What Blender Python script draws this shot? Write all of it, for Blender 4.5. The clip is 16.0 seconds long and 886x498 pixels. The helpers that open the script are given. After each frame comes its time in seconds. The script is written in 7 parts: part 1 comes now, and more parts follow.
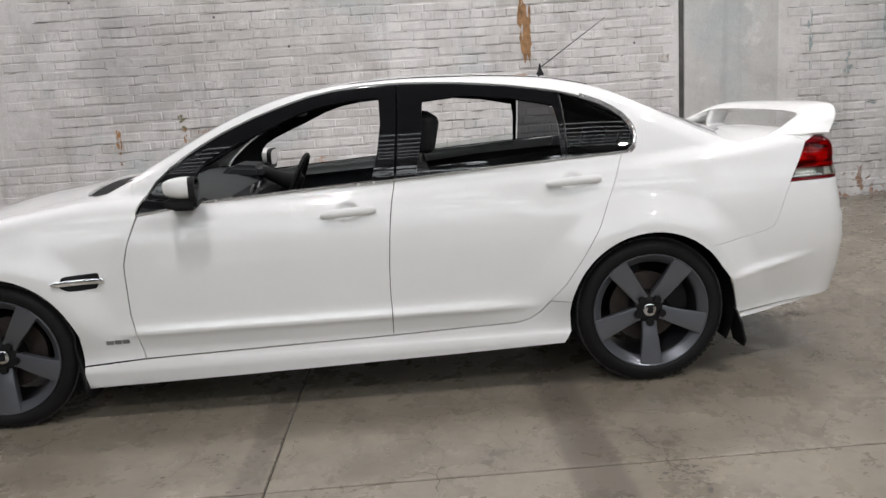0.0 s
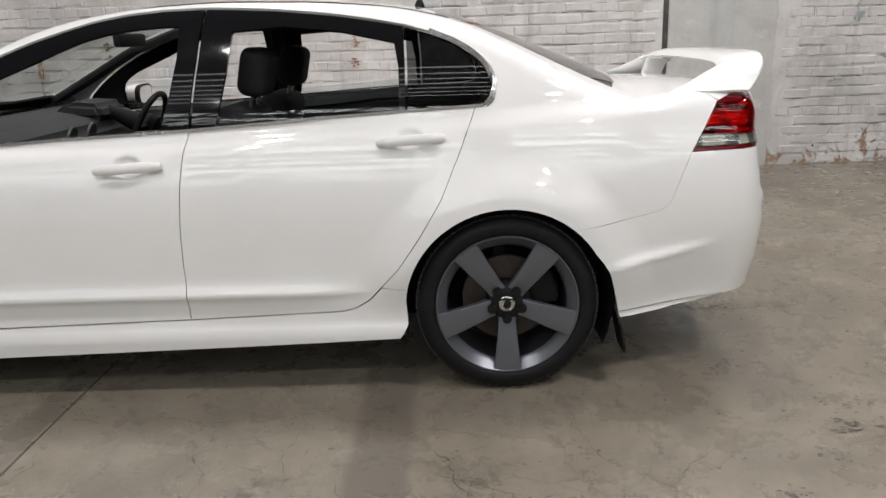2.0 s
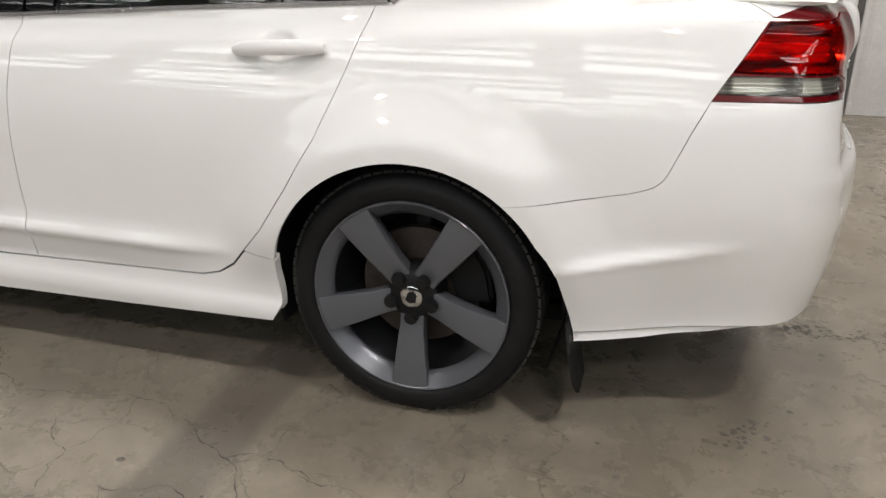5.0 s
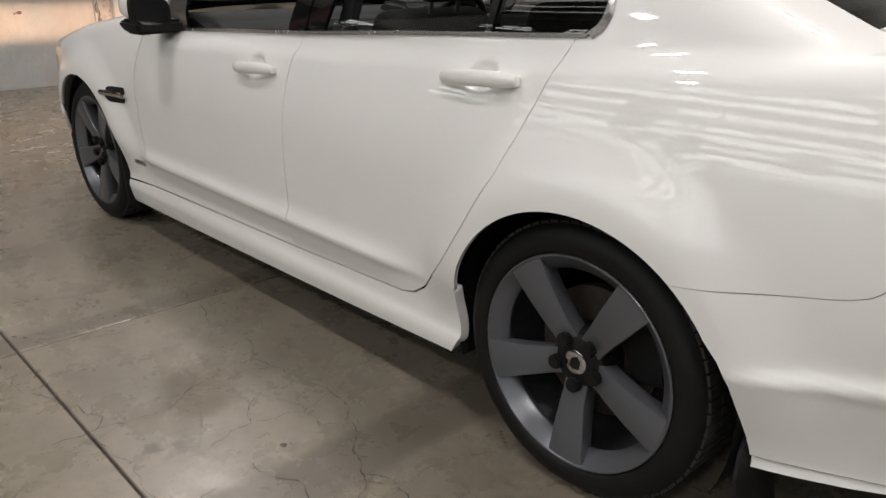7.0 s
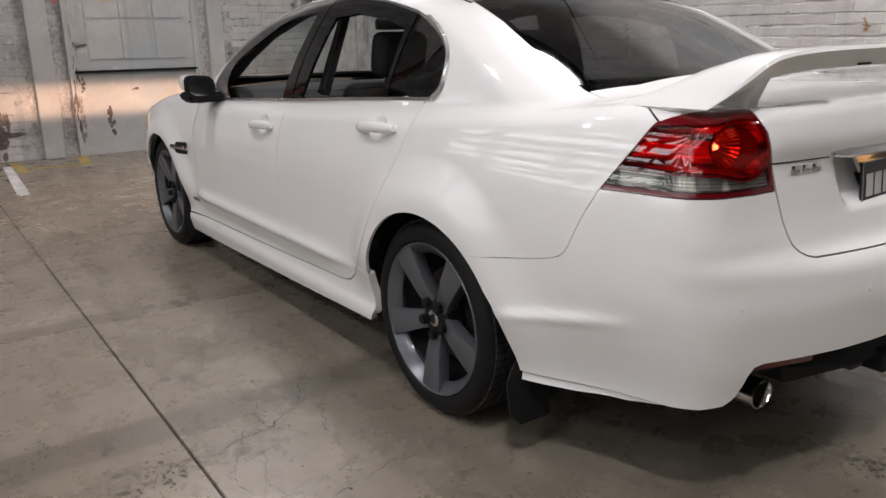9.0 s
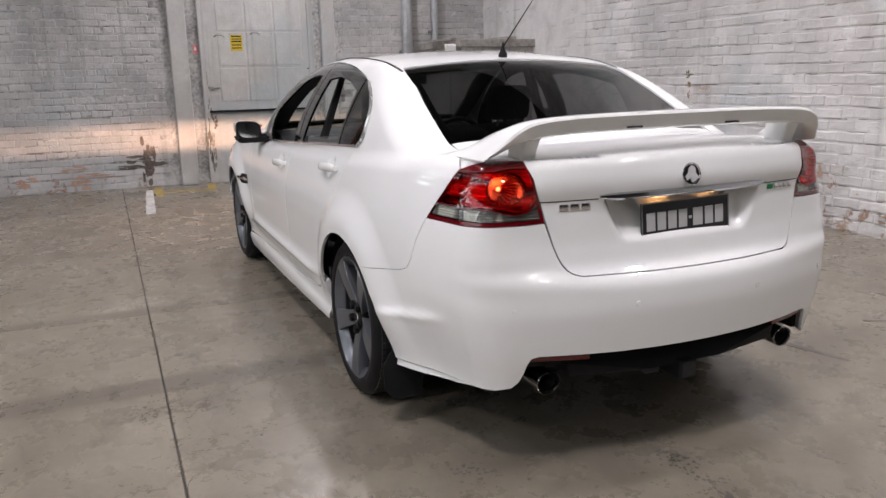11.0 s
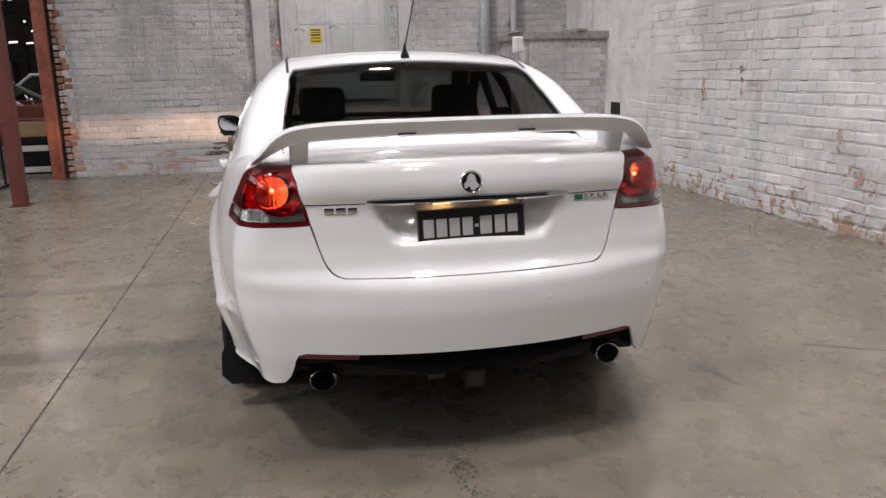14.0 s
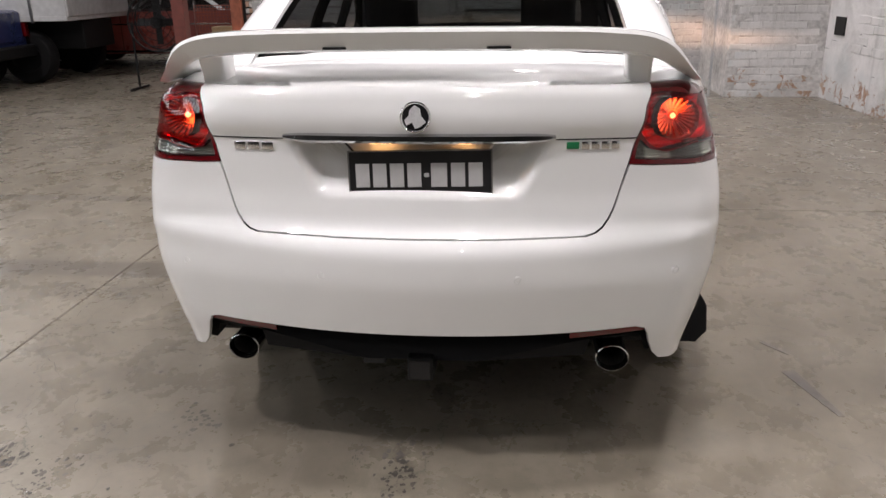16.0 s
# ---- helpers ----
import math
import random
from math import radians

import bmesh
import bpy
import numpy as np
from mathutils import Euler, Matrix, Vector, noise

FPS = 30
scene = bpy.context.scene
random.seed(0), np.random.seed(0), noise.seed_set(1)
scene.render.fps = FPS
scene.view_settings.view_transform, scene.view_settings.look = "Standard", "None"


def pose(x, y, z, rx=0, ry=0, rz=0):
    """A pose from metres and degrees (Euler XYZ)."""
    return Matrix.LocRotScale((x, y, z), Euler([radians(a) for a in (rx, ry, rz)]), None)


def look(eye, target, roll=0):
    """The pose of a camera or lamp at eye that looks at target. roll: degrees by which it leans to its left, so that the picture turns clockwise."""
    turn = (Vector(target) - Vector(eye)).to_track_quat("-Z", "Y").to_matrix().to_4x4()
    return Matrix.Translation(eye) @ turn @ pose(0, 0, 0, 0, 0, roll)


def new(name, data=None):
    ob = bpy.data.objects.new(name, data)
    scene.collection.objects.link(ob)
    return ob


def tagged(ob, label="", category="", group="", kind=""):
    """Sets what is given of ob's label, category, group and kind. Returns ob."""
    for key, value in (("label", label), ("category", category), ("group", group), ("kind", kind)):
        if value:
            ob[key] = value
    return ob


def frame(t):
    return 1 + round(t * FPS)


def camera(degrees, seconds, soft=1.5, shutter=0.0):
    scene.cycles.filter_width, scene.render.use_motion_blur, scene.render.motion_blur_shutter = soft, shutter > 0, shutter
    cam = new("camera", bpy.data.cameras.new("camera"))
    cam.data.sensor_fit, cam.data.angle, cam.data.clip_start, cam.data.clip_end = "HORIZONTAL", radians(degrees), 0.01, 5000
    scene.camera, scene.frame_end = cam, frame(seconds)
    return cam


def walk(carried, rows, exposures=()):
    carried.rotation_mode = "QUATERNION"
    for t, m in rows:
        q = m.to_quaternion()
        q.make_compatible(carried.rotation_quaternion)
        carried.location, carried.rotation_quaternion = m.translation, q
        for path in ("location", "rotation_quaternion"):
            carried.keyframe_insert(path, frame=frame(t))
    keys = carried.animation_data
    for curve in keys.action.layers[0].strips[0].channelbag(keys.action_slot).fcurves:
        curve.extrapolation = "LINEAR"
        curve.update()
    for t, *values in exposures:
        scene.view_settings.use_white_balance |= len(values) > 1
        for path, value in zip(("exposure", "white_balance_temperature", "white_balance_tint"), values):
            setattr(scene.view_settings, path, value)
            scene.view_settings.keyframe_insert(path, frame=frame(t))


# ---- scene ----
cam = camera(59.8, 16.0)
PATH = [
    (0, (0.422, -4.24, 1.348), (0.486, -2.278, 0.962), -3.7),
    (0.5, (0.588, -4.047, 1.323), (0.712, -2.081, 0.975), -2.7),
    (1, (0.862, -3.97, 1.33), (0.875, -2.004, 0.964), -2.6),
    (1.5, (1.081, -3.823, 1.305), (1.023, -1.876, 0.848), -1.7),
    (2, (1.265, -3.578, 1.292), (1.238, -1.65, 0.764), -1.8),
    (2.5, (1.474, -3.411, 1.255), (1.419, -1.504, 0.655), -2.5),
    (3, (1.681, -3.287, 1.257), (1.463, -1.427, 0.556), -2.2),
    (3.5, (1.793, -3.069, 1.251), (1.575, -1.228, 0.5), -2.2),
    (3.7, (1.843, -2.993, 1.225), (1.572, -1.144, 0.512), -2.1),
    (6, (2.194, -2.29, 1.181), (1.355, -0.664, 0.375), 1.5),
    (6.5, (2.304, -2.171, 1.194), (1.138, -0.745, 0.415), -0.1),
    (7, (2.403, -2.188, 1.203), (1.033, -0.908, 0.507), 0.2),
    (7.5, (2.603, -2.288, 1.216), (1.188, -1.042, 0.549), -0.2),
    (8, (2.868, -2.276, 1.241), (1.391, -1.065, 0.648), -0.7),
    (8.5, (3.182, -2.221, 1.254), (1.647, -1.078, 0.674), -1.0),
    (9, (3.483, -2.258, 1.253), (1.904, -1.151, 0.722), -1.1),
    (9.5, (3.745, -2.148, 1.265), (2.108, -1.124, 0.744), -2.2),
    (9.7, (3.845, -2.077, 1.269), (2.177, -1.101, 0.755), -1.9),
    (11.8, (4.796, -1.61, 1.373), (2.984, -0.872, 0.958), -1.5),
    (12, (4.821, -1.544, 1.372), (3.015, -0.788, 0.966), -1.6),
    (12.5, (4.838, -1.337, 1.387), (3.008, -0.622, 1.009), -1.4),
    (13, (4.89, -1.127, 1.385), (3.019, -0.525, 1.014), -0.6),
    (13.5, (5.004, -0.855, 1.398), (3.1, -0.402, 0.984), -0.3),
    (14, (4.97, -0.599, 1.378), (3.062, -0.215, 0.918), -1.1),
    (14.5, (4.875, -0.326, 1.403), (2.952, -0.021, 0.947), -0.7),
    (15, (4.826, -0.053, 1.394), (2.885, 0.066, 0.924), -1.0),
    (15.5, (4.694, 0.138, 1.356), (2.772, 0.079, 0.805), -1.1),
    (16, (4.391, 0.262, 1.325), (2.513, 0.066, 0.665), -0.9),
]
EXPOSURES = [(0, -0.5, 6390, 8.5), (1, -0.51, 6390, 8.5), (2, -0.45, 6540, 8.5), (2.5, -0.31, 6640, 9.5), (3, -0.23, 6740, 9.5), (3.5, -0.19, 6790, 8.5), (6, -0.5, 6740, 8.5), (6.5, -0.6, 6790, 8.5), (7, -0.71, 6790, 8.5), (8, -0.76, 6790, 8.5), (9, -0.68, 6530, 12.5), (9.5, -0.53, 6430, 13), (12, -0.39, 6330, 13.5), (13.5, -0.39, 6370, 13.5), (15, -0.33, 6450, 12.5), (15.5, -0.29, 6480, 12.5), (16, -0.23, 6500, 12.5)]
walk(cam, [(t, look(eye, target, roll)) for t, eye, target, roll in PATH], EXPOSURES)

# ---- light ----
world = bpy.data.worlds.new("world")
scene.world = world
world.use_nodes = True
wn = world.node_tree.nodes
sky = wn.new("ShaderNodeTexSky")
sky.sky_type, sky.sun_disc = "NISHITA", False
sky.sun_elevation, sky.sun_rotation = radians(50), radians(200)
world.node_tree.links.new(sky.outputs[0], wn["Background"].inputs[0])
wn["Background"].inputs[1].default_value = 0.06
SKYLIGHT, HIGHBAY = 6.2, 100.0
scene.view_settings.exposure = 0.0


# ---- materials ----
class Mat:
    """A small builder for node materials."""

    def __init__(self, name):
        self.m = bpy.data.materials.new(name)
        self.m.use_nodes = True
        self.t = self.m.node_tree
        self.p = self.t.nodes["Principled BSDF"]
        self.out = self.t.nodes["Material Output"]
        self.tc = None

    def n(self, kind, ins=None, **props):
        node = self.t.nodes.new(kind)
        for k, v in props.items():
            node_set(node, k, v)
        for k, v in (ins or {}).items():
            self.put(node.inputs[k], v)
        return node

    def put(self, socket, v):
        if hasattr(v, "is_output"):
            self.t.links.new(v, socket)
        elif isinstance(v, bpy.types.Node):
            self.t.links.new(v.outputs[0], socket)
        else:
            socket.default_value = v if not isinstance(v, tuple) or len(v) != 3 or len(socket.default_value) == 3 else (*v, 1)

    def coords(self, which="Object"):
        if self.tc is None:
            self.tc = self.t.nodes.new("ShaderNodeTexCoord")
        return self.tc.outputs[which]

    def position(self):
        return self.n("ShaderNodeNewGeometry").outputs["Position"]

    def noise(self, scale, detail=4.0, rough=0.55, vec=None, distort=0.0):
        return self.n("ShaderNodeTexNoise", {"Vector": vec or self.position(), "Scale": scale, "Detail": detail, "Roughness": rough, "Distortion": distort}).outputs["Fac"]

    def ramp(self, fac, stops):
        node = self.n("ShaderNodeValToRGB", {"Fac": fac})
        els = node.color_ramp.elements
        while len(els) < len(stops):
            els.new(0.5)
        for e, (pos, col) in zip(els, stops):
            e.position = pos
            e.color = (*col, 1) if isinstance(col, tuple) else (col, col, col, 1)
        return node.outputs["Color"]

    def mix(self, fac, a, b, mode="MIX"):
        node = self.t.nodes.new("ShaderNodeMix")
        node.data_type, node.blend_type = "RGBA", mode
        self.put(node.inputs["Factor"], fac)
        self.put(node.inputs[6], a)
        self.put(node.inputs[7], b)
        return node.outputs[2]

    def math(self, op, a, b=0.0, c=None, clamp=False):
        node = self.t.nodes.new("ShaderNodeMath")
        node.operation, node.use_clamp = op, clamp
        self.put(node.inputs[0], a)
        self.put(node.inputs[1], b)
        if c is not None:
            self.put(node.inputs[2], c)
        return node.outputs[0]

    def bump(self, height, strength=0.3, distance=0.01):
        b = self.n("ShaderNodeBump", {"Height": height, "Strength": strength, "Distance": distance})
        self.put(self.p.inputs["Normal"], b.outputs[0])

    def set(self, **kw):
        for k, v in kw.items():
            self.put(self.p.inputs[k.replace("_", " ")], v)
        return self


def node_set(node, key, value):
    if key == "operation":
        node.operation = value
    elif key == "feature":
        node.feature = value
    elif key == "voronoi_dimensions":
        node.voronoi_dimensions = value


def plain(name, colour, rough=0.5, metal=0.0, grain=0.06, scale=40.0, bump=0.0, **kw):
    """Colour with slight grain at two scales."""
    m = Mat(name)
    a = m.noise(scale, 5)
    b = m.noise(scale / 9, 3)
    f = m.math("ADD", m.math("MULTIPLY", a, 0.5), m.math("MULTIPLY", b, 0.5))
    lo = tuple(c * (1 - grain * 2) for c in colour)
    hi = tuple(min(1, c * (1 + grain * 2)) for c in colour)
    m.set(Base_Color=m.ramp(f, [(0.3, lo), (0.7, hi)]), Metallic=metal)
    m.set(Roughness=m.ramp(f, [(0.3, max(0.02, rough - 0.06)), (0.7, min(1, rough + 0.06))]))
    if bump:
        m.bump(a, bump, 0.004)
    for k, v in kw.items():
        m.set(**{k: v})
    return m.m


def car_paint():
    m = Mat("white_car_paint")
    fine = m.noise(900, 2)
    dust = m.noise(3.0, 5)
    c = m.ramp(dust, [(0.3, (0.765, 0.77, 0.76)), (0.75, (0.795, 0.80, 0.79))])
    m.set(Base_Color=c, Roughness=m.ramp(fine, [(0.3, 0.38), (0.7, 0.46)]), Specular_IOR_Level=0.25, Coat_Weight=1.0, Coat_IOR=1.6)
    m.set(Coat_Roughness=m.ramp(dust, [(0.3, 0.0), (0.8, 0.025)]))
    return m.m


def glass(name, tint, gloss_rough=0.02):
    """Thin tinted glass: what is behind shows through darkened, and the surface mirrors."""
    m = Mat(name)
    graze = m.math("POWER", m.n("ShaderNodeLayerWeight", {"Blend": 0.5}).outputs["Facing"], 5.0)
    fr = m.math("MULTIPLY_ADD", graze, 0.92, 0.07)
    tr = m.n("ShaderNodeBsdfTransparent", {"Color": (*tint, 1)})
    gl = m.n("ShaderNodeBsdfGlossy", {"Color": (1, 1, 1, 1), "Roughness": gloss_rough})
    mx = m.n("ShaderNodeMixShader", {0: fr, 1: tr.outputs[0], 2: gl.outputs[0]})
    m.put(m.out.inputs["Surface"], mx.outputs[0])
    return m.m


def emitter(name, colour, strength):
    m = Mat(name)
    e = m.n("ShaderNodeEmission", {"Color": (*colour, 1), "Strength": strength})
    m.put(m.out.inputs["Surface"], e.outputs[0])
    return m.m


def concrete_floor():
    m = Mat("worn_concrete_floor")
    pos = m.position()
    big = m.noise(0.35, 4, 0.6)
    mid = m.noise(2.2, 7, 0.68, distort=0.15)
    fine = m.noise(28, 6, 0.7)
    speck = m.noise(140, 3, 0.6)
    base = m.ramp(mid, [(0.28, (0.118, 0.101, 0.074)), (0.5, (0.184, 0.160, 0.121)), (0.74, (0.262, 0.231, 0.180))])
    base = m.mix(m.ramp(big, [(0.35, 0.0), (0.65, 0.5)]), base, (0.28, 0.254, 0.214))
    base = m.mix(m.ramp(fine, [(0.32, 0.45), (0.56, 0.0)]), base, (0.135, 0.117, 0.092))
    base = m.mix(m.ramp(speck, [(0.28, 0.5), (0.36, 0.0)]), base, (0.12, 0.105, 0.09))
    # cloudy wear: polished pale patches and dull grimy ones
    cloud = m.noise(1.15, 9, 0.72, distort=0.25)
    base = m.mix(m.ramp(cloud, [(0.50, 0.0), (0.64, 0.42)]), base, (0.115, 0.098, 0.078))
    base = m.mix(m.ramp(cloud, [(0.36, 0.45), (0.49, 0.0)]), base, (0.33, 0.295, 0.245))
    grime = m.noise(8.5, 8, 0.78, distort=0.5)
    base = m.mix(m.ramp(grime, [(0.54, 0.0), (0.68, 0.55)]), base, (0.090, 0.077, 0.062))
    scrape = m.noise(3.1, 7, 0.8, vec=m.n("ShaderNodeVectorMath", {0: pos, 1: (0.35, 1.6, 1.0)}, operation="MULTIPLY").outputs[0])
    base = m.mix(m.ramp(scrape, [(0.56, 0.0), (0.70, 0.55)]), base, (0.30, 0.268, 0.222))
    # oil and rubber stains, in scattered islands
    isl = m.math("MULTIPLY", m.ramp(m.noise(1.7, 3, 0.5), [(0.62, 0.0), (0.70, 1.0)]), m.ramp(m.noise(17, 5, 0.75), [(0.46, 0.0), (0.56, 1.0)]))
    base = m.mix(m.math("MULTIPLY", isl, 0.6), base, (0.055, 0.05, 0.046))
    # small chips and rubber crumbs, thick in places
    chip = m.n("ShaderNodeTexVoronoi", {"Vector": pos, "Scale": 7.5}).outputs["Distance"]
    chip = m.math("MULTIPLY", m.ramp(m.math("ADD", chip, m.math("MULTIPLY", m.noise(45, 4, 0.7), 0.16)), [(0.088, 1.0), (0.108, 0.0)]), m.ramp(m.noise(1.3, 3, 0.6), [(0.48, 0.0), (0.66, 0.6)]))
    base = m.mix(chip, base, (0.075, 0.066, 0.056))
    # hairline cracks along warped cell edges, only in parts of the slab
    warp = m.n("ShaderNodeTexNoise", {"Vector": pos, "Scale": 3.5, "Detail": 6.0, "Roughness": 0.65}).outputs["Color"]
    wv = m.n("ShaderNodeVectorMath", {0: warp, 1: (0.42, 0.42, 0.0)}, operation="MULTIPLY").outputs[0]
    vv = m.n("ShaderNodeVectorMath", {0: pos, 1: wv}, operation="ADD").outputs[0]
    vor = m.n("ShaderNodeTexVoronoi", {"Vector": vv, "Scale": 1.25}, feature="DISTANCE_TO_EDGE", voronoi_dimensions="2D").outputs["Distance"]
    crack = m.ramp(vor, [(0.0, 1.0), (0.0065, 0.0)])
    crack = m.math("MULTIPLY", crack, m.ramp(m.noise(0.8, 3, 0.6), [(0.40, 0.0), (0.50, 0.8)]))
    wv2 = m.n("ShaderNodeVectorMath", {0: warp, 1: (0.14, 0.14, 0.0)}, operation="MULTIPLY").outputs[0]
    vv2 = m.n("ShaderNodeVectorMath", {0: pos, 1: wv2}, operation="ADD").outputs[0]
    web = m.n("ShaderNodeTexVoronoi", {"Vector": vv2, "Scale": 2.3}, feature="DISTANCE_TO_EDGE", voronoi_dimensions="2D").outputs["Distance"]
    web = m.math("MULTIPLY", m.ramp(web, [(0.0, 1.0), (0.0065, 0.0)]), m.ramp(m.noise(0.9, 3, 0.6), [(0.48, 0.0), (0.56, 0.75)]))
    crack = m.math("MAXIMUM", crack, web)
    base = m.mix(m.math("MULTIPLY", crack, 0.92), base, (0.045, 0.039, 0.032))
    # darker strips across the slab
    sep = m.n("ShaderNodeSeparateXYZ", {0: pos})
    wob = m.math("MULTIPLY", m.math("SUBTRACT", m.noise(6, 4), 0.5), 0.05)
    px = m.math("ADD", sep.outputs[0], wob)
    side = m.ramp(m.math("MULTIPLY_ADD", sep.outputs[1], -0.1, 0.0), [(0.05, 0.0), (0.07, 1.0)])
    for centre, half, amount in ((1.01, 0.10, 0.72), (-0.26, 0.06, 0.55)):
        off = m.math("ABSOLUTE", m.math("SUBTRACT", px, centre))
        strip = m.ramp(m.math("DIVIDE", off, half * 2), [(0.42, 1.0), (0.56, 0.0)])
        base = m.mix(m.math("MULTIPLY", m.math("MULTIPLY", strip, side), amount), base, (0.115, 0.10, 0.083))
    base = m.mix(1.0, base, (0.9, 0.895, 0.868), "MULTIPLY")
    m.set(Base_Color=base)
    m.set(Roughness=m.ramp(m.noise(5, 5, 0.7), [(0.3, 0.16), (0.7, 0.44)]), Specular_IOR_Level=0.7)
    h = m.math("ADD", m.math("MULTIPLY", fine, 0.5), m.math("MULTIPLY", crack, -1.2))
    m.bump(h, 0.12, 0.003)
    return m.m


def painted_brick(name, tones, peel, low_peel, dirt):
    """Whitewashed brick: random tone brick by brick, drips, dirt, and flakes that bare the clay."""
    m = Mat(name)
    pos = m.position()
    sep = m.n("ShaderNodeSeparateXYZ", {0: pos})
    rnd = m.n("ShaderNodeObjectInfo").outputs["Random"]
    isl = m.n("ShaderNodeNewGeometry").outputs["Random Per Island"]
    r = m.math("FRACT", m.math("ADD", rnd, isl))
    cloud = m.noise(0.9, 5, 0.6, distort=0.3)
    mid = m.noise(7, 6, 0.7)
    fine = m.noise(60, 5, 0.7)
    base = m.ramp(cloud, [(0.28, tones[0]), (0.5, tones[1]), (0.72, tones[2])])
    base = m.mix(0.20, base, m.ramp(r, [(0.0, tones[0]), (0.5, tones[1]), (1.0, tones[2])]))
    base = m.mix(m.ramp(mid, [(0.25, 0.45), (0.5, 0.0)]), base, tones[0])
    smear = m.noise(1.7, 6, 0.68, distort=0.6)
    base = m.mix(m.ramp(smear, [(0.50, 0.0), (0.66, 0.50)]), base, (0.40, 0.39, 0.375))
    base = m.mix(m.ramp(m.noise(0.45, 5, 0.7, distort=0.5), [(0.50, 0.0), (0.64, 0.45)]), base, (0.40, 0.38, 0.36))
    base = m.mix(m.ramp(m.noise(3.4, 5, 0.7), [(0.60, 0.0), (0.70, 0.55)]), base, (0.76, 0.75, 0.73))
    # vertical runs
    st = m.n("ShaderNodeVectorMath", {0: pos, 1: (5.0, 5.0, 0.25)}, operation="MULTIPLY").outputs[0]
    runs = m.noise(1.0, 4, 0.6, vec=st)
    base = m.mix(m.ramp(runs, [(0.56, 0.0), (0.74, dirt)]), base, (0.30, 0.30, 0.29))
    base = m.mix(m.ramp(m.noise(0.6, 4, 0.6), [(0.53, 0.0), (0.68, 0.65)]), base, (0.38, 0.45, 0.47))
    holes = m.n("ShaderNodeTexVoronoi", {"Vector": pos, "Scale": 2.6}).outputs["Distance"]
    base = m.mix(m.ramp(holes, [(0.026, 0.95), (0.034, 0.0)]), base, (0.03, 0.028, 0.025))
    # bare clay
    pk = m.noise(6.5, 8, 0.75, distort=0.9)
    lift = m.ramp(sep.outputs[2], [(0.10, low_peel), (0.62, 0.0)])
    f = m.math("ADD", pk, lift)
    mask = m.ramp(f, [(1 - peel, 0.0), (1 - peel + 0.03, 1.0)])
    clay = m.ramp(m.noise(16, 5, 0.7), [(0.3, (0.27, 0.15, 0.105)), (0.5, (0.40, 0.26, 0.185)), (0.7, (0.47, 0.42, 0.345))])
    base = m.mix(mask, base, clay)
    grit = m.ramp(m.noise(11, 4, 0.8), [(0.745 - 0.05 * dirt, 0.0), (0.79 - 0.05 * dirt, 0.8)])
    base = m.mix(grit, base, (0.12, 0.11, 0.10))
    m.set(Base_Color=base, Roughness=m.ramp(mid, [(0.3, 0.55), (0.7, 0.8)]), Specular_IOR_Level=0.35)
    h = m.math("ADD", m.math("MULTIPLY", mid, 1.1), m.math("MULTIPLY", fine, 0.35))
    h = m.math("SUBTRACT", h, m.math("MULTIPLY", mask, 0.4))
    m.bump(h, 0.8, 0.016)
    return m.m


def lamp_reflector():
    """Bright metal behind the red cover; banded colour and emission stand for bulb light."""
    m = Mat("lamp_reflector")
    flat = m.n("ShaderNodeVectorMath", {0: m.position(), 1: (7.0, 7.0, 30.0)}, operation="MULTIPLY").outputs[0]
    band = m.noise(1.0, 3, 0.55, vec=flat)
    m.set(Base_Color=m.ramp(band, [(0.36, (0.16, 0.15, 0.15)), (0.56, (0.88, 0.87, 0.86))]), Metallic=1.0, Roughness=0.16)
    m.set(Emission_Color=(1.0, 0.10, 0.08), Emission_Strength=m.ramp(band, [(0.44, 0.0), (0.66, 0.30)]))
    return m.m


def chrome_band():
    """Ribbed reversing-lamp reflector: bright and grey chambers side by side."""
    m = Mat("reverse_lamp_reflector")
    wide = m.n("ShaderNodeVectorMath", {0: m.position(), 1: (14.0, 14.0, 0.5)}, operation="MULTIPLY").outputs[0]
    f = m.noise(1.0, 1, 0.4, vec=wide)
    m.set(Base_Color=m.ramp(f, [(0.44, (0.20, 0.19, 0.18)), (0.50, (0.80, 0.77, 0.72))]), Metallic=0.35, Roughness=0.22)
    return m.m


M = {}
M["paint"] = car_paint()
M["floor"] = concrete_floor()
M["joint"] = plain("joint_filler", (0.05, 0.045, 0.04), 0.9, grain=0.2)
M["brick_n"] = painted_brick("whitewashed_brick", ((0.44, 0.435, 0.43), (0.66, 0.645, 0.635), (0.79, 0.775, 0.765)), 0.30, 0.18, 0.5)
M["brick_e"] = painted_brick("grey_painted_brick", ((0.28, 0.28, 0.28), (0.53, 0.525, 0.515), (0.74, 0.725, 0.71)), 0.27, 0.16, 0.9)
M["brick_bare"] = painted_brick("flaked_brick", ((0.45, 0.43, 0.41), (0.58, 0.56, 0.54), (0.66, 0.64, 0.62)), 0.42, 0.0, 0.3)
M["brick_red"] = painted_brick("raw_red_brick", ((0.22, 0.09, 0.06), (0.30, 0.13, 0.085), (0.36, 0.19, 0.13)), 0.40, 0.0, 0.2)
M["mortar_e"] = plain("dirty_mortar", (0.40, 0.395, 0.385), 0.9, grain=0.35, bump=0.5, scale=25)
M["mortar_n"] = plain("painted_mortar", (0.50, 0.488, 0.475), 0.85, grain=0.25, bump=0.6, scale=22)
M["open_joint"] = plain("shaded_open_joint", (0.20, 0.19, 0.18), 0.95, grain=0.5, scale=14)
